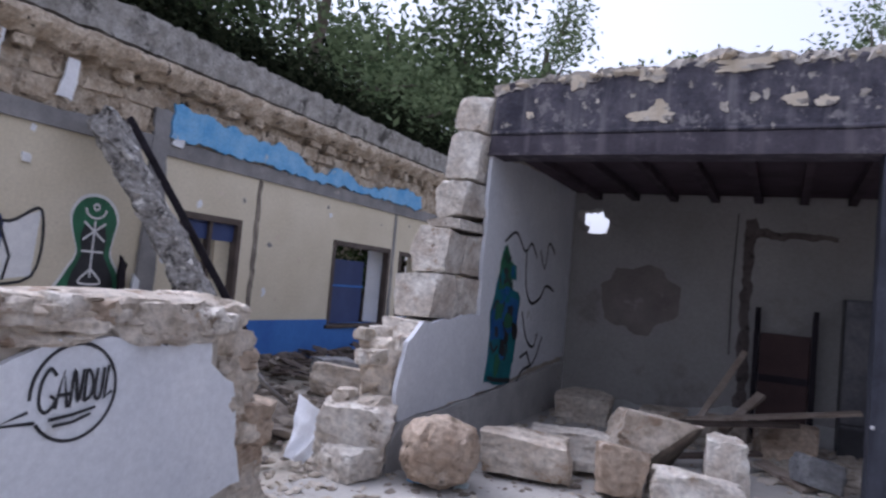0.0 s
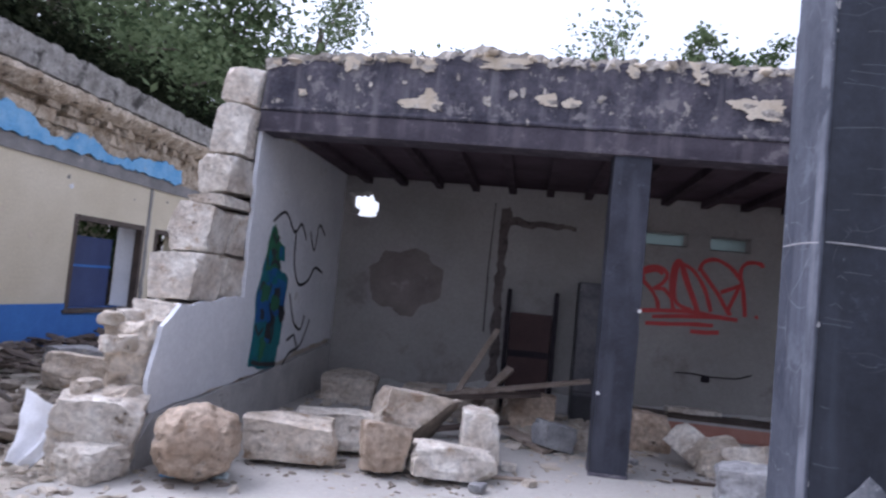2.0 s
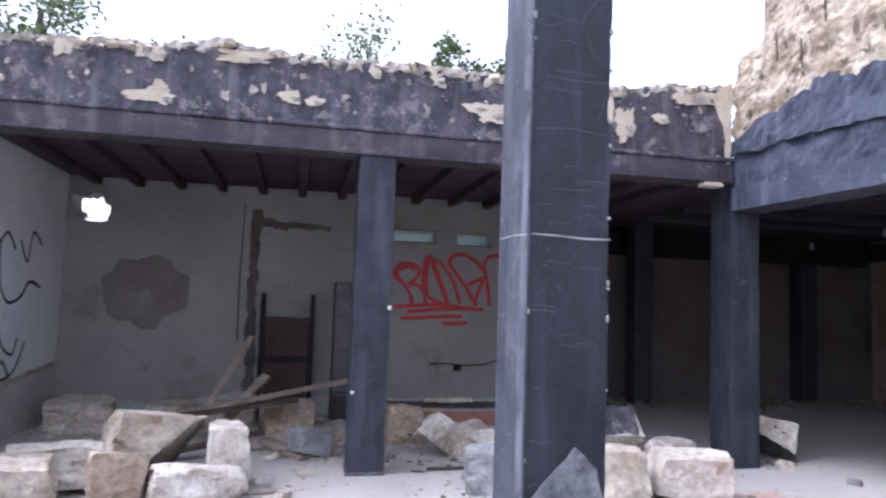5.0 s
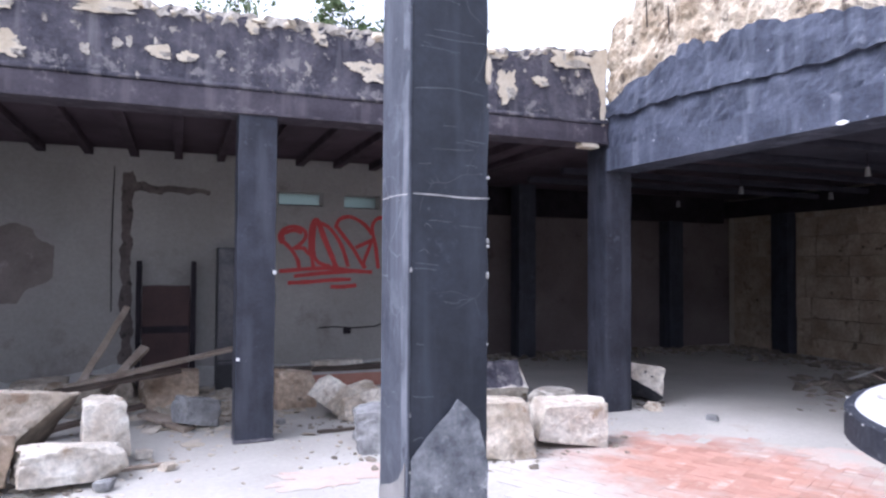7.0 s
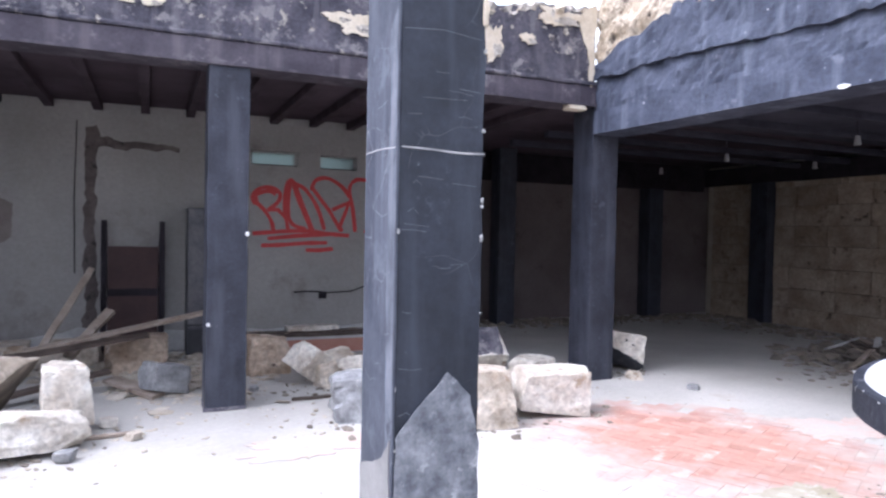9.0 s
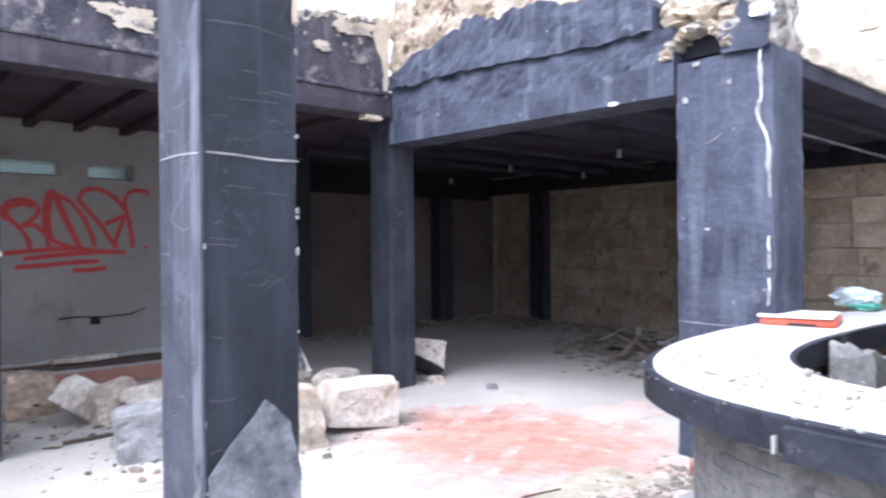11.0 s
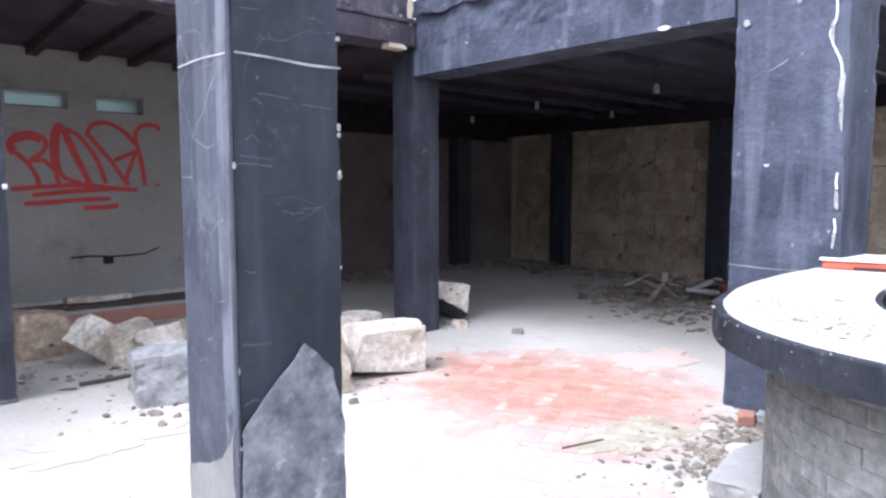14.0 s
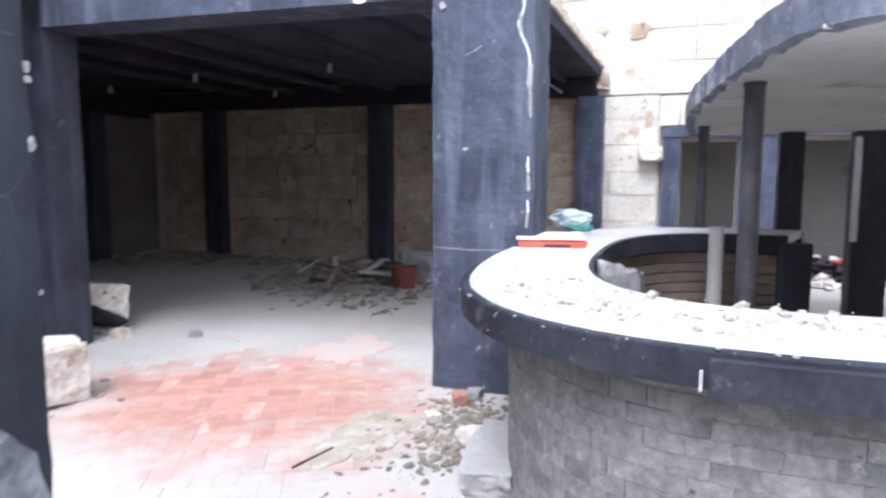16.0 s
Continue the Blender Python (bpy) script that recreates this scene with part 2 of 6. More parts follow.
DRUM = mat("grey_render", (0.145, 0.145, 0.145), (0.265, 0.26, 0.255), 4.0, 26, 0.94, 1.0, (0.37, 0.36, 0.35), 3.0, 0.58, vary=0.02, contrast=0.34, depth=0.025, pits=(0.085, 0.08, 0.075), pit_scale=13, pit_at=0.665)
DRUM_IN = mat("brown_brick", (0.10, 0.075, 0.06), (0.19, 0.15, 0.12), 4.0, 30, 0.9, 0.6, vary=0.15)
CONCRETE = mat("raw_concrete", (0.40, 0.39, 0.37), (0.52, 0.51, 0.48), 1.5, 24, 0.9, 0.5, (0.28, 0.27, 0.25), 1.6, 0.6, depth=0.01)
POLE = mat("dark_steel_pole", (0.05, 0.05, 0.06), (0.12, 0.115, 0.12), 5.0, 40, 0.5, 0.2, metal=0.3)
CRUMB = mat("plaster_crumbs", (0.34, 0.31, 0.28), (0.60, 0.57, 0.53), 9.0, 40, 0.95, 0.6, (0.20, 0.18, 0.16), 6.0, 0.56)
RUBBLE = mat("rubble", (0.34, 0.29, 0.22), (0.56, 0.51, 0.44), 5.0, 30, 0.95, 0.7, (0.20, 0.165, 0.135), 4.0, 0.56, depth=0.02)
DARK_RUBBLE = mat("dark_rubble", (0.12, 0.10, 0.085), (0.30, 0.26, 0.21), 5.0, 30, 0.95, 0.7, (0.42, 0.38, 0.33), 4.0, 0.6, depth=0.02)
PAINT_BLACK = mat("spray_black", (0.012, 0.012, 0.015), (0.03, 0.03, 0.035), 6, 60, 0.6, 0.1)
PAINT_RED = mat("spray_red", (0.42, 0.03, 0.03), (0.52, 0.05, 0.05), 6, 60, 0.6, 0.1)
PAINT_TEAL = mat("spray_teal", (0.005, 0.10, 0.14), (0.01, 0.19, 0.20), 2.5, 40, 0.7, 0.1, (0.01, 0.09, 0.24), 2.0, 0.52)
PAINT_BLUE = mat("spray_blue", (0.01, 0.07, 0.24), (0.02, 0.13, 0.34), 2.5, 40, 0.7, 0.1)
PAINT_GREEN = mat("spray_green", (0.02, 0.10, 0.05), (0.03, 0.16, 0.08), 2.5, 40, 0.7, 0.1)
PAINT_WHITE = mat("chalk_white", (0.66, 0.66, 0.66), (0.76, 0.76, 0.75), 8, 60, 0.8, 0.2)
CREST = mat("wall_crest", (0.30, 0.27, 0.235), (0.58, 0.53, 0.46), 7.0, 26, 0.95, 0.9, (0.10, 0.09, 0.09), 5.0, 0.53, depth=0.03, contrast=0.2)
PATCH = mat("exposed_lime", (0.50, 0.42, 0.31), (0.66, 0.59, 0.48), 5.0, 30, 0.95, 0.8, (0.30, 0.24, 0.19), 5.0, 0.62, depth=0.015)
BROWN_PATCH = mat("brown_render", (0.16, 0.135, 0.125), (0.23, 0.20, 0.185), 2.5, 30, 0.95, 0.7, (0.28, 0.26, 0.245), 3.0, 0.6)
CLOTH = mat("white_cloth", (0.68, 0.69, 0.72), (0.78, 0.79, 0.81), 6.0, 60, 0.9, 0.4)
PLASTIC_RED = mat("red_plastic", (0.60, 0.10, 0.05), (0.66, 0.14, 0.08), 5.0, 50, 0.45, 0.05)
PAPER = mat("white_card", (0.70, 0.70, 0.69), (0.78, 0.77, 0.75), 4.0, 50, 0.7, 0.05)
BAG = mat("pale_blue_plastic", (0.50, 0.64, 0.68), (0.68, 0.76, 0.78), 5.0, 30, 0.35, 0.5, depth=0.02)
BAG_GREEN = mat("green_plastic", (0.06, 0.28, 0.22), (0.10, 0.38, 0.30), 5.0, 30, 0.4, 0.3)
LIMEWASH = mat("limewashed_stone", (0.47, 0.43, 0.36), (0.64, 0.61, 0.55), 2.0, 22, 0.92, 1.0, (0.36, 0.285, 0.20), 1.5, 0.585, vary=0.08, depth=0.03, contrast=0.2, pits=(0.26, 0.20, 0.14), pit_scale=6, pit_at=0.66, fixed=True)
# brown stone; on the room's ashlars its darker tone also holds the room's shade
BROWN_STONE = mat("brown_stone", (0.31, 0.24, 0.175), (0.50, 0.42, 0.325), 2.6, 20, 0.92, 1.0, (0.19, 0.14, 0.105), 2.2, 0.58, vary=0.12, depth=0.035, contrast=0.24, pits=(0.10, 0.075, 0.058), pit_scale=6, pit_at=0.645, fixed=True)
# east room plaster: the room's darkness is put into this brown
DIM_BROWN = mat("dim_brown_plaster", (0.105, 0.082, 0.080), (0.175, 0.146, 0.14), 0.8, 26, 0.92, 0.4, (0.065, 0.050, 0.049), 0.9, 0.56)
CHASE = mat("chase_mortar", (0.085, 0.07, 0.066), (0.15, 0.125, 0.115), 8.0, 40, 0.95, 0.9, (0.04, 0.033, 0.033), 7.0, 0.56, depth=0.02)
STAIN = mat("damp_dirt", (0.30, 0.265, 0.185), (0.40, 0.365, 0.30), 6.0, 30, 0.95, 0.5, (0.43, 0.405, 0.36), 5.0, 0.50)
BARK = mat("bark", (0.07, 0.055, 0.042), (0.14, 0.115, 0.09), 6.0, 40, 0.95, 0.9, depth=0.02)


for dull in (CEILING, JOIST_EAST, VEILED_SOOT, JOIST_WOOD, BURNT_WOOD, FASCIA):
    dull.node_tree.nodes["Principled BSDF"].inputs["Specular IOR Level"].default_value = 0.1


def leaf_material(name, a, b):
    m = bpy.data.materials.new(name)
    m.use_nodes = True
    n, l = m.node_tree.nodes, m.node_tree.links
    geo = n.new("ShaderNodeNewGeometry")
    r = n.new("ShaderNodeValToRGB")
    r.color_ramp.elements[0].color, r.color_ramp.elements[1].color = (*a, 1), (*b, 1)
    l.new(geo.outputs["Random Per Island"], r.inputs[0])
    d, t, x = n.new("ShaderNodeBsdfDiffuse"), n.new("ShaderNodeBsdfTranslucent"), n.new("ShaderNodeMixShader")
    l.new(r.outputs[0], d.inputs[0])
    l.new(r.outputs[0], t.inputs[0])
    x.inputs[0].default_value = 0.35
    l.new(d.outputs[0], x.inputs[1])
    l.new(t.outputs[0], x.inputs[2])
    l.new(x.outputs[0], n["Material Output"].inputs[0])
    return m


LEAF = leaf_material("leaf", (0.048, 0.074, 0.034), (0.19, 0.24, 0.13))
LEAF_DARK = leaf_material("leaf_dark", (0.03, 0.055, 0.024), (0.14, 0.19, 0.09))
# near-black copy of the leaf colours: the growth's shade is put into it
LEAF_SHADE = leaf_material("leaf_shaded", (0.010, 0.014, 0.009), (0.050, 0.060, 0.034))
GLASS = bpy.data.materials.new("pane_glass")
GLASS.use_nodes = True
GLASS.node_tree.nodes["Principled BSDF"].inputs["Base Color"].default_value = (0.11, 0.15, 0.14, 1)
GLASS.node_tree.nodes["Principled BSDF"].inputs["Transmission Weight"].default_value = 1.0
GLASS.node_tree.nodes["Principled BSDF"].inputs["Roughness"].default_value = 0.35


# ---- building helpers ----
def link(name, bm, material, smooth=False):
    me = bpy.data.meshes.new(name)
    bmesh.ops.recalc_face_normals(bm, faces=bm.faces)
    bm.to_mesh(me)
    bm.free()
    me.materials.append(material)
    if smooth:
        me.polygons.foreach_set("use_smooth", [True] * len(me.polygons))
        me.set_sharp_from_angle(angle=radians(32))
    return new(name, me)


def part(name, bm, material, parent, label="", smooth=False):
    ob = link(name, bm, material, smooth)
    ob.parent = parent
    return tagged(ob, label) if label else ob


def thing(name, label, category, at=(0, 0, 0), group="", kind=""):
    ob = new(name)
    ob.location = at
    return tagged(ob, label, category, group, kind)


def mesh_thing(name, bm, material, label, category, m=None, group="", kind="", smooth=False):
    ob = link(name, bm, material, smooth)
    if m is not None:
        ob.matrix_world = m
    return tagged(ob, label, category, group, kind)


def box(x0, x1, y0, y1, z0, z1, bevel=0.0, bm=None):
    own = bm is None
    bm = bm or bmesh.new()
    g = bmesh.ops.create_cube(bm, size=1)
    for v in g["verts"]:
        v.co = Vector((x0 + (v.co.x + 0.5) * (x1 - x0), y0 + (v.co.y + 0.5) * (y1 - y0), z0 + (v.co.z + 0.5) * (z1 - z0)))
    if bevel and own:
        bmesh.ops.bevel(bm, geom=bm.edges[:], offset=bevel, segments=2, affect="EDGES")
    return bm


def rough_box(x0, x1, y0, y1, z0, z1, step=0.12, amount=0.008, scale=6.0):
    """A box whose faces are cut fine and worn by noise, for paint-worn columns and beams."""
    bm = bmesh.new()
    n = [max(2, int(round((b - a) / step))) for a, b in ((x0, x1), (y0, y1), (z0, z1))]
    n = [min(k, 60) for k in n]
    lo, hi = Vector((x0, y0, z0)), Vector((x1, y1, z1))
    seen = {}

    def vert(i, j, k):
        key = (i, j, k)
        if key not in seen:
            p = Vector((lo.x + (hi.x - lo.x) * i / n[0], lo.y + (hi.y - lo.y) * j / n[1], lo.z + (hi.z - lo.z) * k / n[2]))
            edge = sum((i in (0, n[0]), j in (0, n[1]), k in (0, n[2])))
            q = noise.noise_vector(p * scale) * amount + noise.noise_vector(p * scale * 3.1) * amount * 0.5
            inward = ((lo + hi) / 2 - p)
            if edge >= 2:
                q += Vector((inward.x if i in (0, n[0]) else 0, inward.y if j in (0, n[1]) else 0, 0)).normalized() * amount * (0.6 + 1.5 * max(0, noise.noise(p * scale * 2)))
            seen[key] = bm.verts.new(p + q)
        return seen[key]

    for a in range(3):
        b, c = [(1, 2), (2, 0), (0, 1)][a]
        for side in (0, n[a]):
            for u in range(n[b]):
                for w in range(n[c]):
                    q = []
                    for du, dw in ((0, 0), (1, 0), (1, 1), (0, 1)):
                        key = [0, 0, 0]
                        key[a], key[b], key[c] = side, u + du, w + dw
                        q.append(vert(*key))
                    bm.faces.new(q)
    return bm


def rock(w, d, h, seed=0, amount=0.06, cuts=7, round_off=0.08, chops=7, near=1.12):
    """A broken block: a box with split faces, chipped corners and pits, its base at z = 0."""
    bm = bmesh.new()
    bmesh.ops.create_cube(bm, size=2)
    bmesh.ops.subdivide_edges(bm, edges=bm.edges[:], cuts=cuts, use_grid_fill=True)
    rng = random.Random(seed)
    off = Vector((seed * 7.31 % 91, seed * 3.17 % 77, seed * 5.73 % 83))
    cutters = []
    for k in range(chops):
        n = Vector((rng.choice((-1, 1)) * rng.uniform(0.25, 1), rng.choice((-1, 1)) * rng.uniform(0.25, 1), rng.uniform(-0.5, 1))).normalized()
        cutters.append((n, rng.uniform(near, near + 0.30)))
    for ax in range(3):
        for side in (-1, 1):
            n = Vector((rng.uniform(-0.16, 0.16), rng.uniform(-0.16, 0.16), rng.uniform(-0.16, 0.16)))
            n[ax] = side
            cutters.append((n.normalized(), rng.uniform(0.86, 0.97) + max(0, round_off - 0.2) * 0.5))
    for v in bm.verts:
        p = v.co * 1.04
        p = p.lerp(p.normalized() * 1.25, round_off)
        for n, dist in cutters:
            over = p.dot(n) - dist
            if over > 0:
                p -= n * over
        pit = noise.noise(p * 2.2 + off)
        p += noise.noise_vector(p * 1.4 + off) * amount + noise.noise_vector(p * 4.1 + off) * amount * 0.6 + noise.noise_vector(p * 9.5 + off) * amount * 0.4
        if pit > 0.30:
            p *= 1 - (pit - 0.30) * amount * 3.5
        v.co = Vector((p.x * w / 2, p.y * d / 2, (p.z + 1) * h / 2))
    low = min(v.co.z for v in bm.verts)
    for v in bm.verts:
        v.co.z -= low
    return bm


def prism(outline, place, depth, bm=None):
    """An outline of (u, v) pushed along w by depth; place(u, v, w) gives the point."""
    bm = bm or bmesh.new()
    a = [bm.verts.new(place(u, v, 0)) for u, v in outline]
    b = [bm.verts.new(place(u, v, depth)) for u, v in outline]
    bm.faces.new(a)
    bm.faces.new(b[::-1])
    for i in range(len(a)):
        j = (i + 1) % len(a)
        bm.faces.new((a[i], b[i], b[j], a[j]))
    return bm


def jagged(points, step=0.06, amount=0.03, seed=0, closed=True):
    """The outline through points with ragged edges."""
    out = []
    count = len(points) if closed else len(points) - 1
    for i in range(count):
        p, q = Vector(points[i]), Vector(points[(i + 1) % len(points)])
        k = max(1, int((q - p).length / step))
        for j in range(k):
            s = p.lerp(q, j / k)
            nv = noise.noise_vector(Vector((s.x * 5.0 + seed, s.y * 5.0, seed * 1.7)))
            nw = noise.noise_vector(Vector((s.x * 17.0 + seed, s.y * 17.0, seed * 2.7)))
            out.append((s.x + (nv.x + nw.x * 0.5) * amount, s.y + (nv.y + nw.y * 0.5) * amount))
    if not closed:
        out.append(tuple(points[-1]))
    return out


def blob(cu, cv, ru, rv, seed=0, amount=0.25, n=28):
    """A ragged round outline."""
    pts = []
    for i in range(n):
        a = 2 * math.pi * i / n
        k = 1 + amount * (noise.noise(Vector((math.cos(a) * 1.5 + seed, math.sin(a) * 1.5, seed))) + 0.5 * noise.noise(Vector((math.cos(a) * 5 + seed, math.sin(a) * 5, seed))))
        pts.append((cu + ru * k * math.cos(a), cv + rv * k * math.sin(a)))
    return pts


def flake(cu, cv, ru, rv, seed=0, n=64):
    """A torn outline with fine teeth, as plaster breaks."""
    pts = []
    for i in range(n):
        a = 2 * math.pi * i / n
        c = Vector((math.cos(a), math.sin(a), 0))
        k = 1 + 0.6 * noise.noise(c * 1.2 + Vector((seed, 0, seed))) + 0.28 * noise.noise(c * 3.1 + Vector((seed, 3, 0))) + 0.22 * noise.noise(c * 9 + Vector((0, seed, 0))) + 0.12 * noise.noise(c * 23 + Vector((0, seed, 5)))
        k = max(0.3, k) * (max(abs(c.x), abs(c.y)) ** -0.4)
        pts.append((cu + ru * k * c.x, cv + rv * k * c.y))
    return pts


def on_y(y):
    """A wall face at y that looks towards -y: u is x, v is z; depth goes out of the wall."""
    return lambda u, v, w: Vector((u, y - w, v))


def on_x(x, s=1):
    """A wall face at x: u is y, v is z; depth goes out along s * x."""
    return lambda u, v, w: Vector((x + s * w, u, v))


def stroke(lines, place, width=0.03, depth=0.004):
    """Painted lines on a wall as thin ribbons."""
    bm = bmesh.new()
    for order, line in enumerate(lines):
        out = depth + order * 0.0007
        pts = [Vector(p) for p in line]
        if 3 < len(pts) < 11:
            fine = []
            for i in range(len(pts) - 1):
                a, b, c, d = pts[max(0, i - 1)], pts[i], pts[i + 1], pts[min(len(pts) - 1, i + 2)]
                for k in range(5):
                    t = k / 5
                    fine.append(0.5 * (2 * b + (c - a) * t + (2 * a - 5 * b + 4 * c - d) * t * t + (3 * b - a - 3 * c + d) * t ** 3))
            pts = fine + [pts[-1]]
        left, right = [], []
        for i, p in enumerate(pts):
            t = (pts[min(i + 1, len(pts) - 1)] - pts[max(i - 1, 0)])
            t = t.normalized() if t.length else Vector((1, 0))
            k = width / 2 * (1 + 0.25 * noise.noise(Vector((p.x * 9, p.y * 9, 0))))
            nrm = Vector((-t.y, t.x)) * k
            left.append(p + nrm)
            right.append(p - nrm)
        prism([tuple(p) for p in left + right[::-1]], place, out, bm) if len(pts) == 2 else None
        if len(pts) > 2:
            a = [bm.verts.new(place(p.x, p.y, out)) for p in left]
            b = [bm.verts.new(place(p.x, p.y, out)) for p in right]
            for i in range(len(pts) - 1):
                bm.faces.new((a[i], a[i + 1], b[i + 1], b[i]))
    return bm


def arc(cu, cv, ru, rv, a0, a1, n=14):
    return [(cu + ru * math.cos(radians(a0 + (a1 - a0) * i / n)), cv + rv * math.sin(radians(a0 + (a1 - a0) * i / n))) for i in range(n + 1)]


def holed_wall(u0, u1, v0, v1, holes, place, depth):
    """A wall slab with rectangular openings (u0, u1, v0, v1) that go through it."""
    us = sorted({u0, u1, *(h[0] for h in holes), *(h[1] for h in holes)})
    vs = sorted({v0, v1, *(h[2] for h in holes), *(h[3] for h in holes)})
    bm = bmesh.new()

    def solid(i, j):
        if i < 0 or j < 0 or i >= len(us) - 1 or j >= len(vs) - 1:
            return False
        cu, cv = (us[i] + us[i + 1]) / 2, (vs[j] + vs[j + 1]) / 2
        return not any(h[0] < cu < h[1] and h[2] < cv < h[3] for h in holes)

    def quad(*pts):
        bm.faces.new([bm.verts.new(place(*p)) for p in pts])

    for i in range(len(us) - 1):
        for j in range(len(vs) - 1):
            if not solid(i, j):
                continue
            a, b, c, d = us[i], us[i + 1], vs[j], vs[j + 1]
            quad((a, c, 0), (b, c, 0), (b, d, 0), (a, d, 0))
            quad((a, c, depth), (a, d, depth), (b, d, depth), (b, c, depth))
            if not solid(i - 1, j):
                quad((a, c, 0), (a, d, 0), (a, d, depth), (a, c, depth))
            if not solid(i + 1, j):
                quad((b, c, 0), (b, c, depth), (b, d, depth), (b, d, 0))
            if not solid(i, j - 1):
                quad((a, c, 0), (a, c, depth), (b, c, depth), (b, c, 0))
            if not solid(i, j + 1):
                quad((a, d, 0), (b, d, 0), (b, d, depth), (a, d, depth))
    bmesh.ops.remove_doubles(bm, verts=bm.verts[:], dist=0.0005)
    return bm


def rod(points, radius, sides=8, bm=None, taper=1.0):
    """A round bar through points."""
    bm = bm or bmesh.new()
    rings = []
    for i, p in enumerate(points):
        p = Vector(p)
        t = (Vector(points[min(i + 1, len(points) - 1)]) - Vector(points[max(i - 1, 0)])).normalized()
        side = t.cross(Vector((0, 0, 1)) if abs(t.z) < 0.9 else Vector((1, 0, 0))).normalized()
        up = side.cross(t)
        r = radius * (1 + (taper - 1) * i / max(1, len(points) - 1))
        rings.append([bm.verts.new(p + (side * math.cos(2 * math.pi * k / sides) + up * math.sin(2 * math.pi * k / sides)) * r) for k in range(sides)])
    for a, b in zip(rings, rings[1:]):
        for k in range(sides):
            bm.faces.new((a[k], a[(k + 1) % sides], b[(k + 1) % sides], b[k]))
    bm.faces.new(rings[0][::-1])
    bm.faces.new(rings[-1])
    return bm


def scatter(name, count, spot, size, material, label, category="rubble", seed=1, flat=0.7):
    """Many small broken stones in one mesh; spot(rng) gives a place or None."""
    rng = random.Random(seed)
    base = bmesh.new()
    bmesh.ops.create_icosphere(base, subdivisions=1, radius=1)
    co = [v.co.copy() for v in base.verts]
    fa = [[v.index for v in f.verts] for f in base.faces]
    base.free()
    verts, faces = [], []
    for _ in range(count):
        p = spot(rng)
        if p is None:
            continue
        s = size[0] + (size[1] - size[0]) * rng.random() ** 2.2
        e = Euler((rng.uniform(0, 6), rng.uniform(0, 6), rng.uniform(0, 6))).to_matrix()
        k = Vector((rng.uniform(0.6, 1.5), rng.uniform(0.5, 1.0), rng.uniform(0.4, 0.9) * flat))
        o = len(verts)
        spin = Euler((rng.uniform(-0.3, 0.3), rng.uniform(-0.3, 0.3), rng.uniform(0, 6))).to_matrix()
        for c in co:
            q = e @ c
            q = Vector((q.x * k.x, q.y * k.y, q.z * k.z)) * s * (0.6 + 0.65 * rng.random())
            q = spin @ q
            verts.append((p[0] + q.x, p[1] + q.y, p[2] + q.z + s * k.z * 0.35))
        faces += [[i + o for i in f] for f in fa]
    me = bpy.data.meshes.new(name)
    me.from_pydata(verts, [], faces)
    me.materials.append(material)
    return tagged(new(name, me), label, category, kind="stuff")


def plank(name, a, b, width, thick, material, label, roll=0.0, bm_bevel=0.004):
    """A board from a to b with a chipped outline."""
    a, b = Vector(a), Vector(b)
    length = (b - a).length
    bm = box(0, length, -width / 2, width / 2, -thick / 2, thick / 2)
    bmesh.ops.subdivide_edges(bm, edges=[e for e in bm.edges if abs((e.verts[0].co - e.verts[1].co).x) > 0.5 * length], cuts=9)
    for v in bm.verts:
        v.co += noise.noise_vector(v.co * 7 + a) * thick * 0.25
    q = (b - a).to_track_quat("X", "Z").to_matrix().to_4x4()
    return mesh_thing(name, bm, material, label, "plank", Matrix.Translation(a) @ q @ pose(0, 0, 0, roll))


def wall_grid(u0, u1, low, high, place, thick, step=0.07, amount=0.02, scale=4.0, seed=0.0):
    """A wall sheet from the line low(u) to high(u), its face lumpy."""
    bm = bmesh.new()
    nu = max(2, int((u1 - u0) / step))
    nv = max(2, int(max(high(u0), high(u1)) - min(low(u0), low(u1))) * 0 + int((high((u0 + u1) / 2) - low((u0 + u1) / 2)) / step))
    front, back = [], []
    for i in range(nu + 1):
        u = u0 + (u1 - u0) * i / nu
        a, b = low(u), high(u)
        rf, rb = [], []
        for j in range(nv + 1):
            v = a + (b - a) * j / nv
            q = Vector((u * scale + seed, v * scale, seed))
            bulge = amount * (noise.noise(q) + 0.6 * noise.noise(q * 2.7) + 0.3 * noise.noise(q * 6.1))
            rf.append(bm.verts.new(place(u, v, bulge)))
            rb.append(bm.verts.new(place(u, v, -thick)))
        front.append(rf)
        back.append(rb)
    for i in range(nu):
        for j in range(nv):
            bm.faces.new((front[i][j], front[i + 1][j], front[i + 1][j + 1], front[i][j + 1]))
            bm.faces.new((back[i][j], back[i][j + 1], back[i + 1][j + 1], back[i + 1][j]))
    for i in range(nu):
        bm.faces.new((front[i][0], back[i][0], back[i + 1][0], front[i + 1][0]))
        bm.faces.new((front[i][-1], front[i + 1][-1], back[i + 1][-1], back[i][-1]))
    for j in range(nv):
        bm.faces.new((front[0][j], front[0][j + 1], back[0][j + 1], back[0][j]))
        bm.faces.new((front[-1][j], back[-1][j], back[-1][j + 1], front[-1][j + 1]))
    return bm


def wave(points, seed, amount=0.03):
    xs, ys = [p[0] for p in points], [p[1] for p in points]
    return lambda u: float(np.interp(u, xs, ys)) + amount * (noise.noise(Vector((u * 4, seed, 0))) + 0.6 * noise.noise(Vector((u * 13, seed, 1))))


